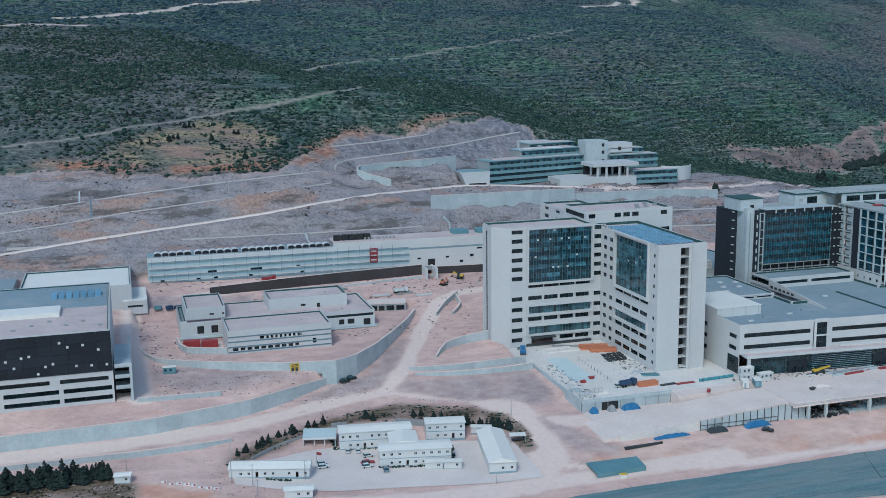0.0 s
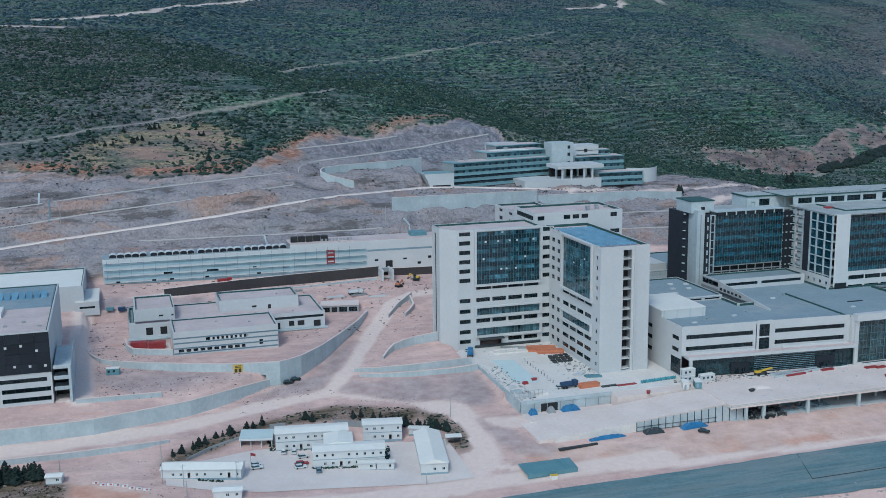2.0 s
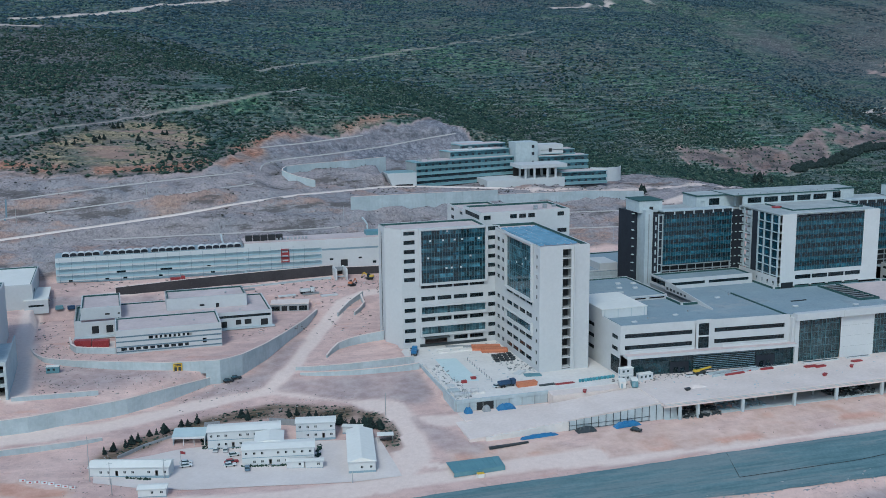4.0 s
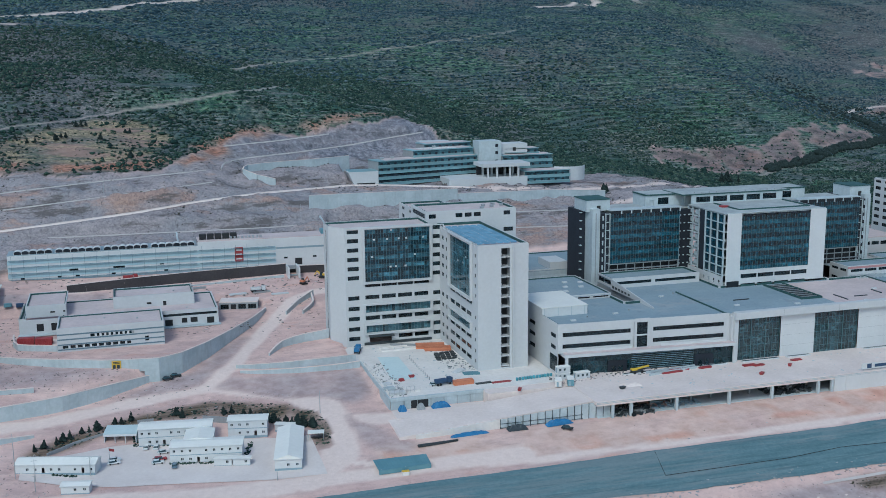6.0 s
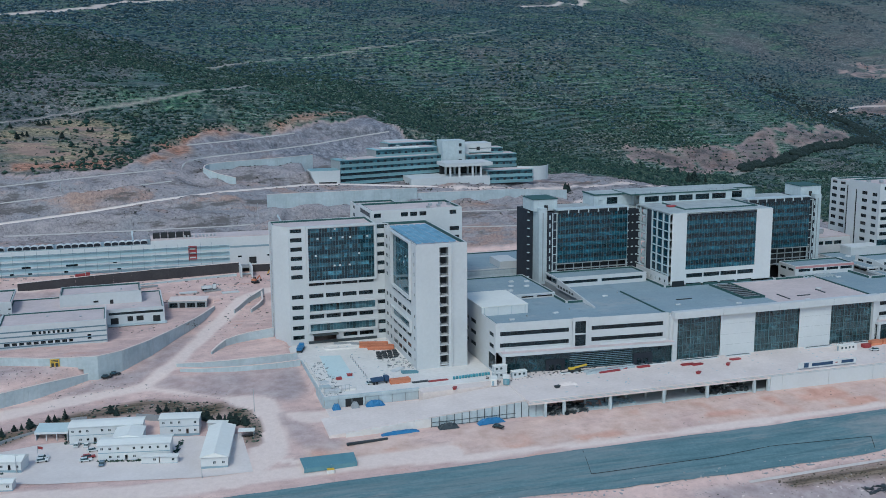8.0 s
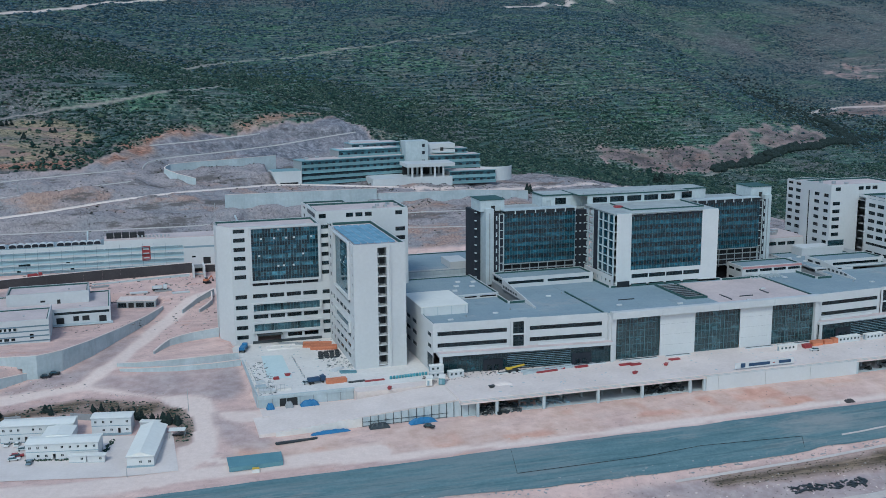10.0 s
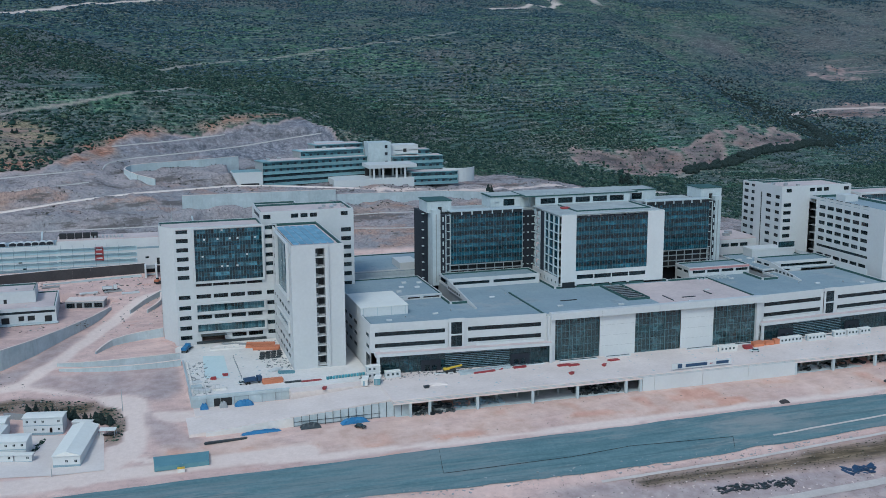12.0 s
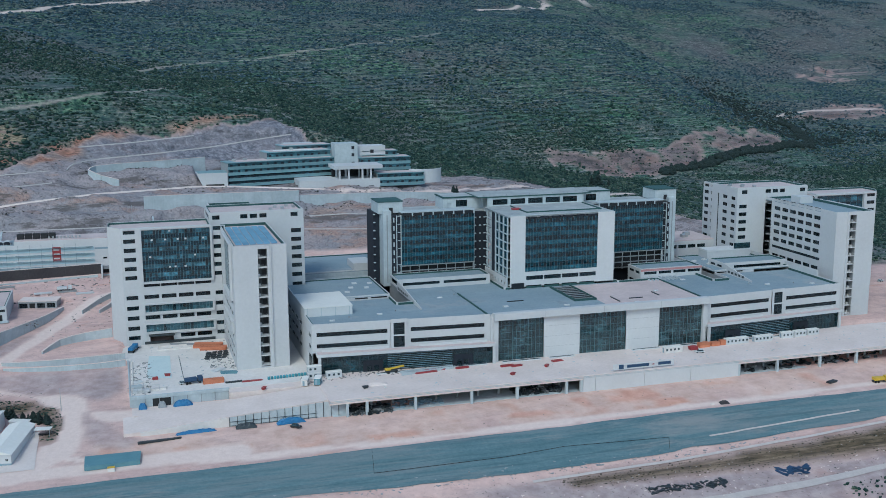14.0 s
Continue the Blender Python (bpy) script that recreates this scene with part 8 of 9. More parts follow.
tarp_heap("crumpled blue tarpaulin over material by the wall", 186, 326.6, 15, 2.4, 1.0, M_BLUE, 1, turn=3)
tarp_heap("crumpled blue tarpaulin over material by the wall", 221.5, 326.4, 11, 3, 1.9, M_BLUE, 2, turn=5)
tarp_heap("dark tarpaulin over material by the wall", 204.5, 326.2, 8, 3.2, 2.0, M_DARKFRAME, 3)
tarp_heap("blue tarpaulin over stacked material on the apron", 183, 353.2, 7.5, 3.0, 2.2, M_BLUE, 4, -4.4)
tarp_heap("pale covered heap on the apron", 175, 353.4, 3.2, 2.8, 2.4, M_CONC_D, 5, -4.4)
tarp_heap("blue barrel stack cover on the apron", 167.6, 353.4, 3.2, 2.8, 2.3, M_BLUE, 6, -4.4)
tarp_heap("heap of grey gravel on the deck", 259, 341, 9, 4, 0.9, M_DECK, 7, 0.3)
tarp_heap("heap of pale rubble at the roadside", 396, 303, 4.2, 2.6, 1.2, M_BROWN, 8)
tarp_heap("heap of pale rubble at the roadside", 390.5, 303, 1.8, 1.4, 0.8, M_DECK, 9)


def stack(label, x, y, z, lx, ly, n, mat, turn=0, category="material stack", gap=0.34, name="material_stack", piece="plank", h=0.26):
    """A low stack of separate pieces lying side by side and in layers."""
    s = thing(name, label, category, "material stacks", at=(x, y, z), turn=turn)
    rng = random.Random(int(x * 7 + y * 3))
    per = max(1, n // 2)
    for k in range(n):
        w = ly / per
        part(piece, box_mesh(round(lx * 0.96, 1), round(w * 0.82, 2), h, mat), s, "", pose(rng.uniform(-0.3, 0.3), -ly / 2 + w * (k % per + 0.5), h * (k // per) * 1.02, 0, 0, rng.uniform(-2, 2)))
    return s


for i, (x, y, lx, ly, t) in enumerate(((198.5, 420, 13, 5.5, -14), (200.5, 414.8, 12, 4, -14))):
    stack("orange formwork panels stacked on the forecourt", x, y, 0.1, lx, ly, 24, M_ORANGE, t, h=0.75)
for i in range(16):
    stack("dark scaffold frames lying on the forecourt", 196.4 + 2.5 * (i % 4) + 0.5 * (i // 4), 399.5 + 2.9 * (i // 4) + 0.3 * (i % 4), 0.1, 1.9, 2.0, 6, M_DARKFRAME, 17 * i % 40 - 20, h=0.3, piece="frame_bar")
stack("grey formwork beams along the tower foot", 187.5, 427, 0.1, 12, 1.6, 6, M_CONC_D, -20, h=0.35)
stack("white boards stacked at the forecourt corner", 167.5, 360.6, 0.1, 6.4, 2.6, 8, M_WHITE2, -3, h=0.55)
stack("white boards stacked at the forecourt corner", 174.5, 362.6, 0.1, 5.6, 3.4, 8, M_PAVE, -4, h=0.4)
stack("pale panels stacked at the forecourt corner", 166, 367, 0.1, 4.2, 3.2, 8, M_CONC, 4, h=0.45)
stack("pale panels stacked at the forecourt corner", 166.2, 373.4, 0.1, 3.6, 2.6, 8, M_WHITE2, 12, h=0.35)
stack("red crates beside the stacked panels", 173.4, 376.2, 0.1, 2.2, 1.6, 4, M_RED, 10, h=0.5, piece="crate")
stack("orange formwork panels stacked on the forecourt edge", 196, 364.6, 0.1, 8.5, 3.0, 12, M_ORANGE, 5, h=0.85)
stack("brown steel beams on the forecourt edge", 211.5, 362.0, 0.1, 8.5, 1.8, 6, M_RED, 3, h=0.14)
stack("dark steel beams on the forecourt edge", 204, 362.6, 0.1, 7, 1.6, 6, M_DARKFRAME, 4, h=0.2)
stack("teal sheets piled at the foot of the tower", 203.5, 376.4, 0.1, 7, 3.4, 10, M_TEALSHEET, -10, h=0.26)
stack("pale boards piled at the foot of the tower", 199.5, 381, 0.1, 6, 3, 8, M_WHITE2, 40, h=0.3)
for x, y, l in ((282.5, 350.6, 10), (287, 352.4, 9), (299, 352, 6), (318, 348.8, 6), (322, 347.6, 5), (341.5, 349.2, 5)):
    stack("red steel beams on the dusty deck", x, y, 0.3, l, 1.7, 6, M_RED, 4, h=0.3)
for _k, (_x, _y) in enumerate([(123.1, 509.8), (135.0, 509.5), (143.7, 504.3), (104.1, 523.9)]):
    stack("pale pipes stacked on the upper yard", _x, _y, gz(_x, _y) + 0.05, 9.0, 2.6, 10, M_STEEL if _k % 2 else M_WHITE2, 5, h=0.3, piece="pipe")
for _k, (_x, _y) in enumerate([(13.7, 512.2), (19.1, 512.5), (23.3, 512.9)]):
    stack("dark blue crates beside the service block", _x, _y, gz(_x, _y) + 0.05, 3.4, 2.4, 6, M_NAVY if _k else M_TEALSHEET, 12 * _k, h=0.8, piece="crate")
stack("dark steel frame pieces lying on the pink strip", 453.3, 310.1, gz(453.3, 310.1) + 0.05, 5.0, 2.2, 6, M_DARKFRAME, 15, h=0.4, piece="frame_bar")
stack("dark planks lying along the foot of the ramp wall", 172.7, 322.6, gz(172.7, 322.6) + 0.05, 16, 1.6, 8, M_DARKFRAME, 4, h=0.25)
for k in range(13):
    b = thing("water_barrel", "teal plastic barrel standing in a row", "barrel", "barrel row", at=(218.2 + 1.28 * k, 361.8 + 0.10 * k, 0.1))
    n = 12
    prof = [(0.0, 0.0), (0.5, 0.0), (0.56, 0.4), (0.56, 0.9), (0.48, 1.25), (0.0, 1.3)]
    vv = [(r * math.cos(2 * math.pi * i / n), r * math.sin(2 * math.pi * i / n), z) for r, z in prof for i in range(n)]
    ff = [(j * n + i, j * n + (i + 1) % n, (j + 1) * n + (i + 1) % n, (j + 1) * n + i) for j in range(5) for i in range(n)]
    if k == 0:
        _barrel = mesh_from("drum", vv, ff, surface("teal_plastic", (0.05, 0.22, 0.28), (0.10, 0.33, 0.38), 1, 3, 0.5, vary=0.3), True)
        _lid = box_mesh(0.5, 0.5, 0.08, M_WHITE2)
    part("drum", _barrel, b)
    part("lid", _lid, b, "", pose(0, 0, 1.28))


def cabin(x, y, z, turn=0, lx=6.0, mat=None, label="white site cabin standing on the concrete deck"):
    c = thing("site_cabin", label, "site cabin", "deck cabins", at=(x, y, z), turn=turn)
    part("body", box_mesh(lx, 2.5, 2.6, mat or M_WHITE2, 0.04), c)
    part("roof", box_mesh(lx + 0.2, 2.7, 0.15, M_ROOF_W), c, "", pose(0, 0, 2.6))
    for k in range(int(lx / 2)):
        part("window", box_mesh(0.9, 0.06, 0.9, M_GLASS_D), c, "", pose(-lx / 2 + 1.0 + 2.0 * k, -1.26, 1.1))
    part("door", box_mesh(0.06, 0.8, 2.0, M_FASCIA), c, "", pose(-lx / 2 - 0.02, 0.3, 0.1))
    return c


cabin(14.4, 425.5, gz(14.4, 425.5), -8, 5.0, M_TEALSHEET, "small teal site cabin at the foot of the curved wall")
cabin(236.3, 357.2, 0.3, 4, 5.6)
cabin(236.3, 357.2, 3.05, 4, 5.6, label="white site cabin stacked on another cabin")
cabin(244.2, 356.0, 0.3, 4, 6.4)
cabin(231.5, 350.8, 0.1, 70, 5.0, M_PAVE)
cabin(236.5, 350.0, 0.3, 70, 5.0, M_TEALSHEET, "teal site cabin on the concrete deck")
for k in range(3):
    cabin(459 + 7.4 * k, 352.2 + 0.5 * k, 0.3, 3, 6.2)
cabin(445, 350.5, 0.3, 3, 10)
cabin(431, 350.5, 0.3, 3, 12)
cabin(396, 346.5, 0.3, 3, 9, M_PAVE)
stack("orange containers on the deck", 413.5, 349.6, 0.3, 5.5, 2.6, 4, M_ORANGE, 3, h=1.1, piece="crate")
stack("orange crates on the deck", 419.5, 350.2, 0.3, 4.5, 2.6, 4, M_ORANGE, 3, h=0.9, piece="crate")
stack("orange crates on the deck", 424.5, 350.6, 0.3, 4.5, 2.6, 4, M_ORANGE, 3, h=1.1, piece="crate")
stack("red crates on the deck", 407, 347.4, 0.3, 4.0, 2.6, 4, M_RED, 3, h=0.8, piece="crate")
for x0, w in ((165, 6), (172, 5), (168.5, 8)):
    fr = thing("scaffold_frame", "pale scaffold frame standing on the platform edge", "scaffold", "platform scaffolds", at=(x0, 359 + (x0 - 165) * 0.25, 0.1), turn=90 if w == 8 else 3)
    for i in range(4):
        part("standard", box_mesh(0.1, 0.1, 2.6, M_STEEL), fr, "", pose(-w / 2 + w * i / 3, 0, 0))
    for z in (0.9, 2.5):
        part("ledger", box_mesh(w, 0.08, 0.08, M_STEEL), fr, "", pose(0, 0, z))
for k in range(14):
    x, y = 163.5 + 0.02 * k, 362 + 3.1 * k
    part_ = thing("barrier_block", "pale concrete barrier block along the platform edge", "barrier", "platform barriers", at=(x + 0.9, y, 0.1), turn=90)
    part("block", mesh_from("block", [(-1.2, -0.3, 0), (1.2, -0.3, 0), (1.2, 0.3, 0), (-1.2, 0.3, 0), (-1.2, -0.12, 0.85), (1.2, -0.12, 0.85), (1.2, 0.12, 0.85), (-1.2, 0.12, 0.85)], BOX_F, M_PAVE), part_)
for _x, _y in [(7.7, 342.8), (10.0, 340.6), (12.3, 340.4), (14.6, 339.3), (16.9, 338.0), (19.1, 335.8), (21.3, 334.6), (23.6, 333.4)]:
    part_ = thing("barrier_block", "white and red barrier block round the dug pit", "barrier", "pit barriers", at=(_x, _y, gz(_x, _y)), turn=-14)
    part("block", mesh_from("block", [(-1.0, -0.3, 0), (1.0, -0.3, 0), (1.0, 0.3, 0), (-1.0, 0.3, 0), (-1.0, -0.12, 0.85), (1.0, -0.12, 0.85), (1.0, 0.12, 0.85), (-1.0, 0.12, 0.85)], BOX_F, M_WHITE2), part_)
    part("red_band", box_mesh(0.7, 0.5, 0.5, M_RED), part_, "", pose(0.2, 0, 0.2))
for k in range(11):
    q = thing("fence_post", "dark fence post along the paved pad", "fence post", "pad posts", at=(184.6, 374 + 3.1 * k, 0.12))
    part("post", box_mesh(0.14, 0.14, 1.3, M_DARKFRAME), q)
    part("foot", box_mesh(0.5, 0.5, 0.12, M_CONC), q)
part_ = thing("pit_kerb", "pale concrete kerb round a shallow trench", "kerb")
merged("kerb", [(176, 199, 419.5, 420.0, 0.1, 0.7), (176, 176.5, 420, 425.5, 0.1, 0.7), (176, 205, 425.5, 426, 0.1, 0.6)], M_PAVE, part_)
# trench is a flat near-black strip, its depth shade only colour
merged("trench", [(176.5, 199, 420, 420.7, 0.12, 0.16)], M_DARK, part_)
for k, (x, y) in enumerate(((178.5, 379.5), (253.5, 337.8), (316, 336.5), (334, 343), (214.5, 349.3))):
    c = thing("red_skip", "small red skip on the dusty concrete" if k != 1 else "dark skip on the dusty concrete", "skip", "site skips", at=(x, y, 0.3 if x > 236 else 0.12), turn=15 * k)
    part("tub", mesh_from("tub", [(-0.8, -0.5, 0), (0.8, -0.5, 0), (0.8, 0.5, 0), (-0.8, 0.5, 0), (-1.2, -0.7, 0.9), (1.2, -0.7, 0.9), (1.2, 0.7, 0.9), (-1.2, 0.7, 0.9)], BOX_F, M_RED if k != 1 else M_DARKFRAME), c)
    part("rim", box_mesh(2.5, 1.5, 0.08, M_RED if k != 1 else M_DARKFRAME), c, "", pose(0, 0, 0.9))


# ---- debris as stuff ----
def debris(name, label, n, x0, x1, y0, y1, mat, seed, size=(0.3, 1.4), z=None, flat=0.35, bound=None):
    rng = np.random.RandomState(seed)
    v, f = [], []
    px, py = rng.uniform(x0, x1, n), rng.uniform(y0, y1, n)
    pz = rough_z(px, py) if z is None else np.full(n, z)
    ok = inside(px, py, bound) if bound else np.ones(n, bool)
    for k in np.flatnonzero(ok):
        s = rng.uniform(*size)
        a = rng.uniform(0, math.pi)
        c, d = math.cos(a), math.sin(a)
        lx, ly, lz = s, s * rng.uniform(0.15, 0.6), s * flat * rng.uniform(0.4, 1)
        t = rng.uniform(-0.3, 0.3)
        vv, ff = box_vf(-lx, lx, -ly, ly, -0.1, lz)
        i = len(v)
        v += [(px[k] + c * X - d * Y, py[k] + d * X + c * Y, pz[k] + Z + X * t) for X, Y, Z in vv]
        f += [tuple(q + i for q in g) for g in ff]
    return tagged(part(name, mesh_from(name, v, f, mat)), label, "debris", kind="stuff")


debris("scrap_debris", "scattered steel scrap in the first open bay", 220, 245, 262, 326, 336, M_SCRAP, 1, (0.3, 1.5), -6.4, 0.8)
debris("scrap_debris", "scattered material inside the open bays", 260, 316, 335, 329, 340, M_SCRAP, 2, (0.4, 1.6), -6.4, 0.9)
debris("scrap_debris", "scattered pipes inside the open bays", 120, 420, 520, 329, 342, M_SCRAP, 3, (0.4, 2.2), -6.4, 0.5)
debris("blue_scrap", "blue pipes and boards inside the open bay", 60, 264, 284, 330, 338, M_FASCIA, 4, (0.5, 1.8), -6.4, 0.6)
debris("pipe_heap", "heap of dark pipes on the waste ground", 150, 340, 372, 259, 263, M_DARKFRAME, 5, (0.3, 1.2), None, 0.4)
debris("pipe_heap", "stack of long dark blue pipes on waste ground", 34, 396, 409, 261, 266, M_NAVY, 6, (1.0, 2.6), None, 0.15)
debris("rubble", "pale rubble strewn below the road", 150, 280, 470, 252, 268, M_DECK, 7, (0.15, 0.6))
debris("rubble", "dark stones strewn along the road edge", 260, 150, 420, 276, 282, M_CONC_D, 8, (0.2, 0.8))
debris("stones", "stones strewn on the bank beside the camp", 184, 60, 132, 364, 392, M_RUBBLE, 9, (0.12, 0.4))
debris("stones", "rubble strewn over the upper terrace", 167, 8, 100, 396, 412, M_RUBBLE, 10, (0.12, 0.5))
debris("stones", "rubble strewn behind the curved walls", 105, 128, 160, 442, 500, M_RUBBLE, 11, (0.12, 0.7))
debris("stones", "building waste strewn on the kitchen terrace", 88, 86, 124, 452, 466, M_RUBBLE, 12, (0.12, 0.7), 7.2)
debris("stones", "building waste strewn along the plant building", 140, 14, 200, 538, 551, M_RUBBLE, 13, (0.12, 1.0))
debris("stones", "building waste on the yard beside the black block", 88, 4, 20, 440, 530, M_RUBBLE, 14, (0.12, 0.8))
debris("clods", "small dark clods on the pink soil strip", 70, 240, 540, 304, 325, M_RUBBLE, 15, (0.1, 0.4))
debris("waste", "small waste scattered over the paved forecourt", 80, 164, 206, 358, 430, M_CONC, 16, (0.15, 0.7), 0.1, 0.3)
debris("waste", "small waste scattered over the concrete deck", 200, 238, 520, 328, 356, M_CONC, 17, (0.12, 0.6), 0.3, 0.25)
debris("stones", "pale stones strewn over the weedy bank", 420, 30, 134, 340, 395, M_RUBBLE, 20, (0.15, 0.55), None, 0.6, BANK_AREA)
_x, _y, _r = scatter(5000, -70, 30, 300, 350, 69, lambda x, y, r: inside(x, y, BANK_WEST) & (value_noise(x, y, 8, 105) > 0.5 - r))
clumps("bank_weeds", _x, _y, rand_size(_r, len(_x), 0.15, 0.6), M_DRYWEED, "dry weeds on the rough bank below the conifers", "scrub", 70, 0.5, small=True)
debris("stones", "white stones strewn over the rough bank", 700, -60, 30, 300, 350, M_RUBBLE, 28, (0.15, 0.6), None, 0.6, BANK_WEST)
debris("rubble", "grey rubble and waste below the road verge", 1300, 270, 520, 244, 278, M_RUBBLE, 21, (0.08, 0.35), None, 0.4)
debris("waste", "boards and waste along the platform edge", 110, 164.5, 172, 357, 402, M_PALEWASTE, 22, (0.2, 0.8), 0.1, 0.5)
debris("waste", "boards and waste at the foot of the tower", 140, 196, 207, 380, 428, M_PALEWASTE, 23, (0.2, 0.9), 0.1, 0.5)
debris("waste", "waste along the podium wall", 170, 231, 300, 352, 360, M_RUBBLE, 24, (0.15, 0.7), 0.3, 0.4)
debris("waste", "waste strewn round the kitchen terrace", 260, 8, 40, 424, 466, M_RUBBLE, 25, (0.1, 0.45), None, 0.4)
debris("waste", "waste in front of the brown retaining wall", 320, 60, 200, 505, 534, M_RUBBLE, 26, (0.15, 1.0), None, 0.4)
debris("waste", "stones at the foot of the curved retaining wall", 260, 8, 90, 398, 422, M_RUBBLE, 27, (0.08, 0.35), None, 0.5)
debris("rocks", "loose rocks on the cut slope benches", 2200, -60, 460, 560, 655, M_RUBBLE, 18, (0.15, 0.6), None, 0.6)
debris("stones", "stones on the bank of the camp yard", 114, 20, 40, 318, 366, M_RUBBLE, 19, (0.12, 0.4))


# ---- trees ----
def conifer_mesh(seed, tall, wide):
    """A crown of many small needle clumps round an uneven cone."""
    rng = np.random.RandomState(seed)
    v, f = [], []
    base = [(1, 0.1, 0), (-0.2, 1, 0.1), (-1, -0.1, 0), (0.1, -1, 0), (0, 0, 1), (0, 0, -1)]
    tri = [(0, 1, 4), (1, 2, 4), (2, 3, 4), (3, 0, 4), (1, 0, 5), (2, 1, 5), (3, 2, 5), (0, 3, 5)]
    lean = rng.uniform(-0.06, 0.06, 2)
    for k in range(190):
        q = rng.uniform(0, 1) ** 1.25
        z = tall * (0.08 + 0.90 * q)
        a = rng.uniform(0, 2 * math.pi)
        r = wide * ((1 - q) ** 0.75 + 0.03) * math.sqrt(rng.uniform(0.15, 1)) * (0.85 + 0.3 * math.sin(3 * a + seed))
        s = (0.34 * (1 - q) + 0.12) * wide * rng.uniform(0.5, 1.1)
        cx, cy = r * math.cos(a) + lean[0] * z, r * math.sin(a) + lean[1] * z
        i = len(v)
        v += [(cx + x * s * rng.uniform(0.6, 1.3), cy + y * s * rng.uniform(0.6, 1.3), z + w * s * rng.uniform(0.6, 1.2)) for x, y, w in base]
        f += [tuple(i + j for j in t) for t in tri]
    return mesh_from("crown", v, f, M_CONIFER)


def trunk_mesh(tall):
    n, v = 7, []
    for z, r in ((-0.4, 0.22), (tall * 0.5, 0.12), (tall * 0.95, 0.03)):
        v += [(r * math.cos(2 * math.pi * k / n), r * math.sin(2 * math.pi * k / n), z) for k in range(n)]
    f = [(j * n + k, j * n + (k + 1) % n, (j + 1) * n + (k + 1) % n, (j + 1) * n + k) for j in range(2) for k in range(n)]
    return mesh_from("trunk", v, f, M_TRUNK)


_conifers = [(conifer_mesh(s, 5.0, w), trunk_mesh(5.0)) for s, w in ((1, 1.5), (2, 1.8), (3, 1.3), (4, 2.1))]


def conifer(x, y, h, k, label, group):
    s = h / 5.0
    t = thing("conifer", label, "tree", group, at=(x, y, gz(x, y)), turn=(k * 77) % 360)
    cr, tr = _conifers[k % 4]
    for nm, me in (("trunk", tr), ("crown", cr)):
        part(nm, me, t, "", Matrix.Diagonal((s * (0.9 + 0.1 * (k % 3)), s * (0.9 + 0.1 * (k % 3)), s, 1)))


random.seed(3)
BANK = [(33.5, 361.2), (36.7, 363), (40.9, 365), (43.2, 366.8), (45.4, 367.8), (49.5, 370.7), (52.1, 371.4), (55, 372.2), (61.3, 375.6), (63.7, 375.2), (67.3, 376.8), (84, 377.8), (86, 375.1), (101.6, 373.4), (104.6, 373.7), (108.7, 370.2)]
for _k, (_x, _y) in enumerate(BANK):
    conifer(_x, _y, 2.7 + random.random() * 1.5, _k, "young dark green conifer on the bank", "bank conifers")
for _k in range(16):
    conifer(111 + 1.45 * _k + random.uniform(-0.5, 0.5), 367.5 - 1.1 * _k + random.uniform(-1.2, 1.2), 2.6 + random.random() * 2.2, _k, "young dark green conifer on the bank", "bank conifers")
for _k in range(30):
    conifer(-48 + 1.32 * _k + random.uniform(-0.5, 0.5), 351.5 + random.uniform(-2.5, 2.5), (5.0 + random.random() * 2.6) * (1.5 if _k in (14, 18) else 1), _k, "tall dark green conifer in a dense row", "conifer row")
for _k, (_x, _y) in enumerate([(-33, 691), (-29, 690), (8, 734), (12, 737), (8, 696), (15, 692), (20, 693), (32, 698), (35, 703), (38, 703), (42, 696), (44, 727), (47, 729), (50, 730), (27, 716), (75, 718), (78, 718), (77, 675), (97, 677), (59, 703)]):
    conifer(_x, _y, 2.8 + (_k * 7 % 5) * 0.35, _k, "small dark conifer in the dry straw-coloured grass", "dry slope conifers")
for _x, _y, _h in ((381, 622, 7), (384, 624, 6), (520, 700, 8), (527, 704, 9), (534, 698, 7)):
    conifer(_x, _y, _h, int(_x), "dark conifer beside the hillside track", "hillside conifers")
_x, _y, _r = scatter(900, 470, 640, 700, 880, 61, lambda x, y, r: (value_noise(x, y, 45, 62) > 0.05) & (r < 0.7))
clumps("valley_trees", _x, _y, rand_size(_r, len(_x), 1.0, 3.0), M_SCRUB, "dark bushy trees in the valley behind the towers", "trees", 63, 1.0)
_x, _y, _r = scatter(90000, 660, 1100, 840, 1200, 64, lambda x, y, r: (near_line(x, y, [(672, 858), (732, 878), (819, 923), (929, 985), (1025, 1155), (1034, 1206)]) < 4.0 + 3 * r) & (r < 0.5))
clumps("track_trees", _x, _y, rand_size(_r, len(_x), 1.6, 3.6), M_CONIFER, "dark row of trees beside the far track", "trees", 65, 1.1)
_x, _y, _r = scatter(7000, 20, 145, 335, 400, 51, lambda x, y, r: inside(x, y, BANK_AREA) & (value_noise(x, y, 7, 104) > 0.75 - r * 1.3) | inside(x, y, BANK_EAST) & (r < 0.8))
clumps("bank_scrub", _x, _y, rand_size(_r, len(_x), 0.2, 0.8), M_SCRUB, "low scrub and dry weeds on the bank", "scrub", 52, 0.5, small=True)
_x, _y, _r = scatter(9000, 270, 560, 255, 292, 53, lambda x, y, r: inside(x, y, VERGE_AREA) & (r < 0.75))
clumps("verge_scrub", _x, _y, rand_size(_r, len(_x), 0.15, 0.5), M_DRYWEED, "weeds and dry grass on the road verge", "scrub", 54, 0.45, small=True)
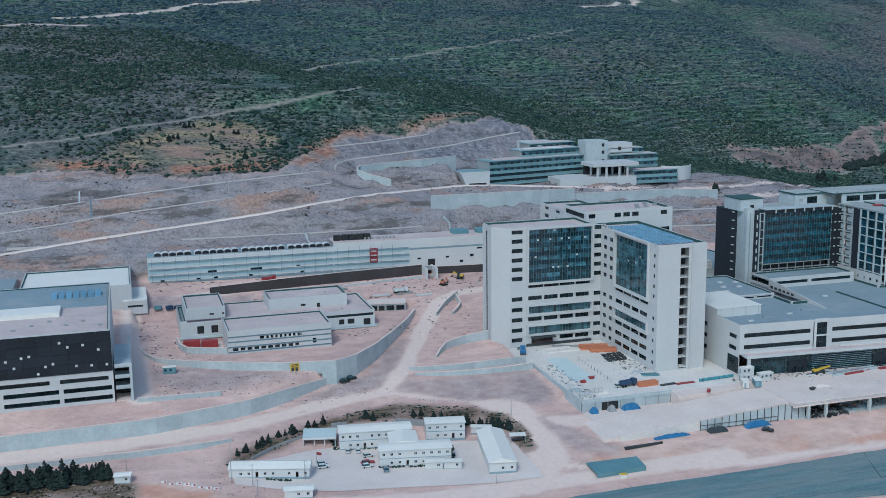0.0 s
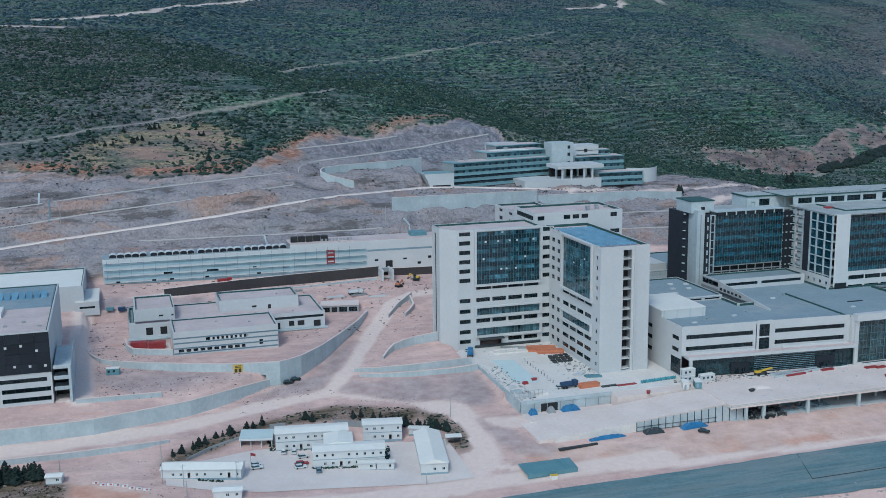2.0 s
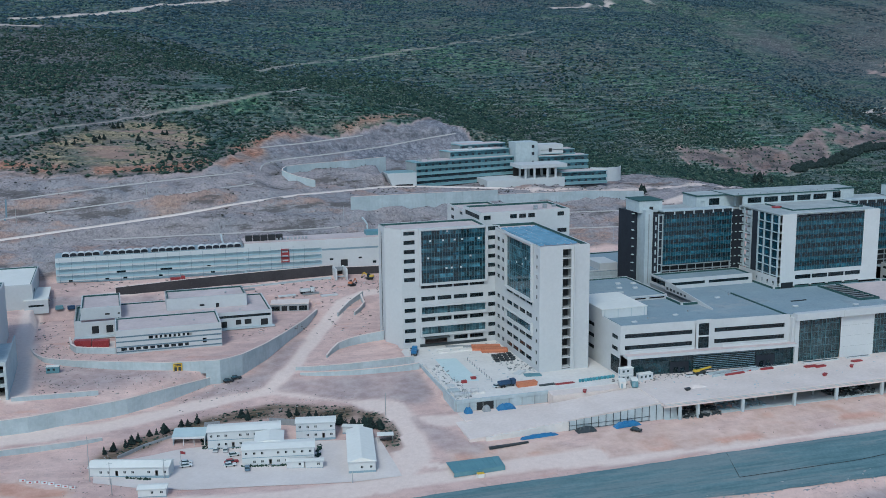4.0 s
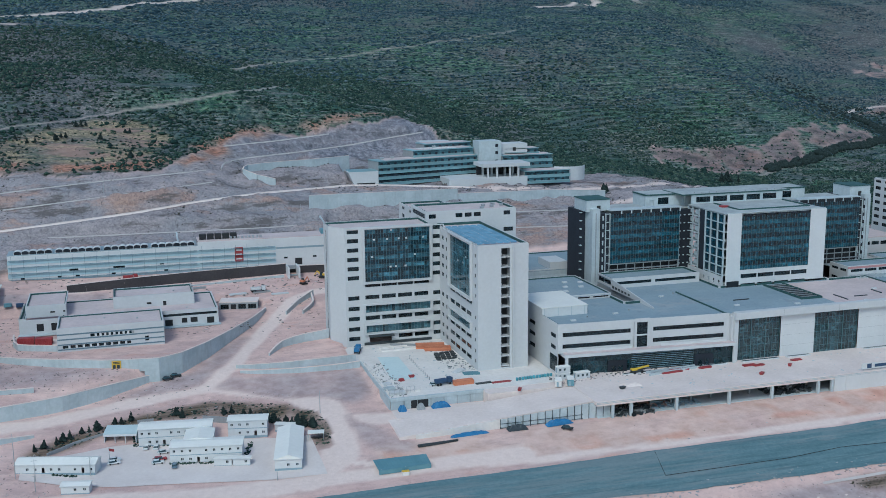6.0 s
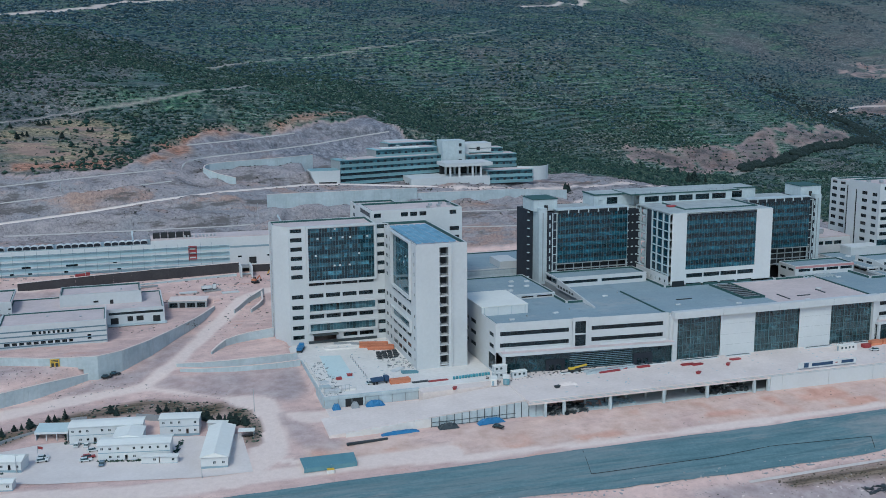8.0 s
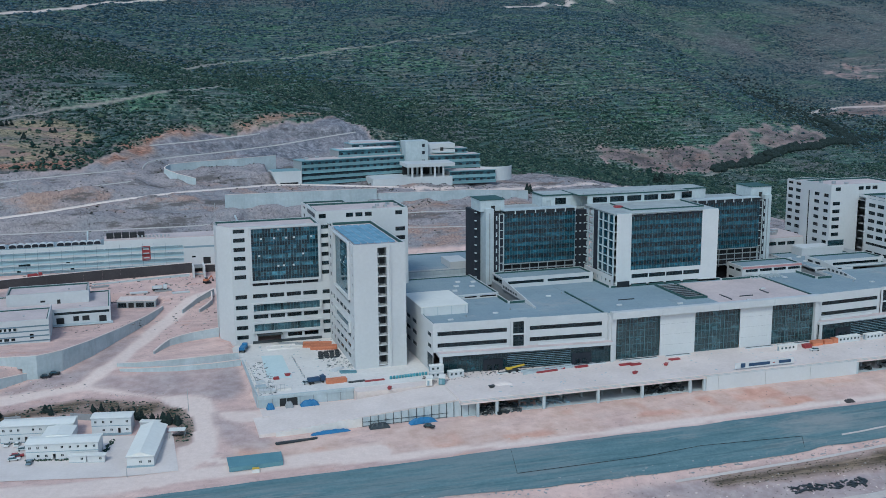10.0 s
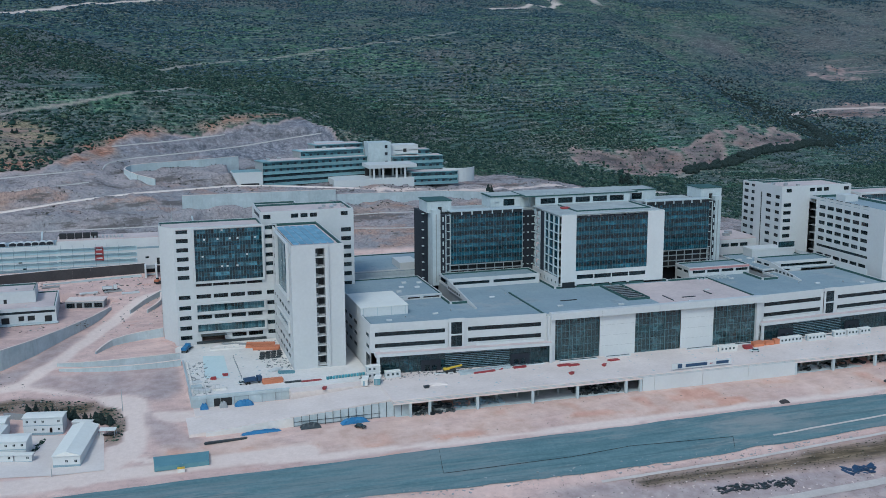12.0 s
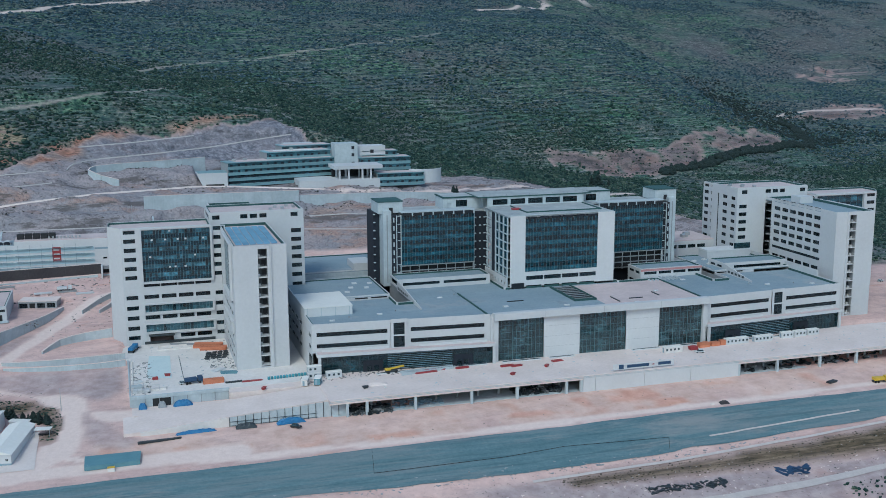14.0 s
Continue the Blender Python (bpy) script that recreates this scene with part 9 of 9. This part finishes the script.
_x, _y, _r = scatter(16000, -100, 520, 556, 690, 55, lambda x, y, r: inside(x, y, CUT) & (value_noise(x, y, 34, 60) + 0.5 * value_noise(x, y, 9, 61) > 0.85 - 0.9 * r))
clumps("slope_scrub", _x, _y, rand_size(_r, len(_x), 0.2, 0.9), M_DRYSCRUB, "sparse grey-green scrub and stones on the cut slope", "scrub", 56, 0.6, small=True)
_x, _y, _r = scatter(260, 415, 520, 238, 252, 57, lambda x, y, r: r < 0.8)
clumps("corner_scrub", _x, _y, rand_size(_r, len(_x), 0.3, 1.0), M_SCRUB, "green bushes beside the lower track", "scrub", 58, 0.9)

# ---- poles and lines ----
def pole(x, y, h, arm, label):
    p = thing("utility_pole", label, "pole", "site poles", at=(x, y, gz(x, y)))
    n, v = 8, []
    for z, r in ((-0.5, 0.16), (h, 0.08)):
        v += [(r * math.cos(2 * math.pi * k / n), r * math.sin(2 * math.pi * k / n), z) for k in range(n)]
    part("shaft", mesh_from("shaft", v, [(k, (k + 1) % n, n + (k + 1) % n, n + k) for k in range(n)] + [tuple(range(n, 2 * n))], M_STEEL), p)
    if arm:
        part("crossarm", box_mesh(1.8, 0.1, 0.1, M_STEEL), p, "", pose(0, 0, h - 0.6))


for _x, _y, _h, _a in ((29, 337.6, 16, False), (35.5, 333.6, 8, True), (52.9, 334.5, 7, True), (137, 362, 9, False), (-4, 356, 6, True), (36, 325, 6, True), (113, 312.5, 4, False)):
    pole(_x, _y, _h, _a, "slim grey pole standing by the camp")
for _x, _y in ((60, 618), (-10, 600), (170, 590), (330, 560)):
    pole(_x, _y, 9, False, "slim grey lamp pole on the slope")
cable = thing("black_hose", "black hose trailing across the road strip", "hose")
HOSE = [(246.5, 297.8), (244.5, 286.0), (294.2, 286.3), (318.5, 287.9), (361.4, 285.8), (358.7, 280.2)]
for _a, _b in zip(HOSE, HOSE[1:]):
    _n, _m = wall_frame(_a, _b)
    _za, _zb = gz(*_a) + 0.35, gz(*_b) + 0.35
    part("hose_length", mesh_from("hose_length", [(0, -0.06, _za), (_n, -0.06, _zb), (_n, 0.06, _zb), (0, 0.06, _za), (0, -0.06, _za + 0.12), (_n, -0.06, _zb + 0.12), (_n, 0.06, _zb + 0.12), (0, 0.06, _za + 0.12)], BOX_F, M_TYRE), cable, "", _m)
ribbon("track", [(305, 248, 251), (360, 250, 253.5), (400, 252, 256), (440, 257, 260), (520, 264, 268)], M_PATH, "pale dirt track on the lower ground", "track", 0.2)
ribbon("track", [(300, 272.6, 273.8), (360, 273.4, 274.6), (420, 276.4, 277.6), (470, 280, 281.2), (560, 286, 287.2)], M_PATH, "narrow pale path beside the road verge", "path", 0.3)
ribbon("track", [(378, 283.4, 284.2), (420, 285.6, 286.4), (450, 287.2, 288)], M_PATH, "thin pale kerb line across the road strip", "kerb", 0.4)
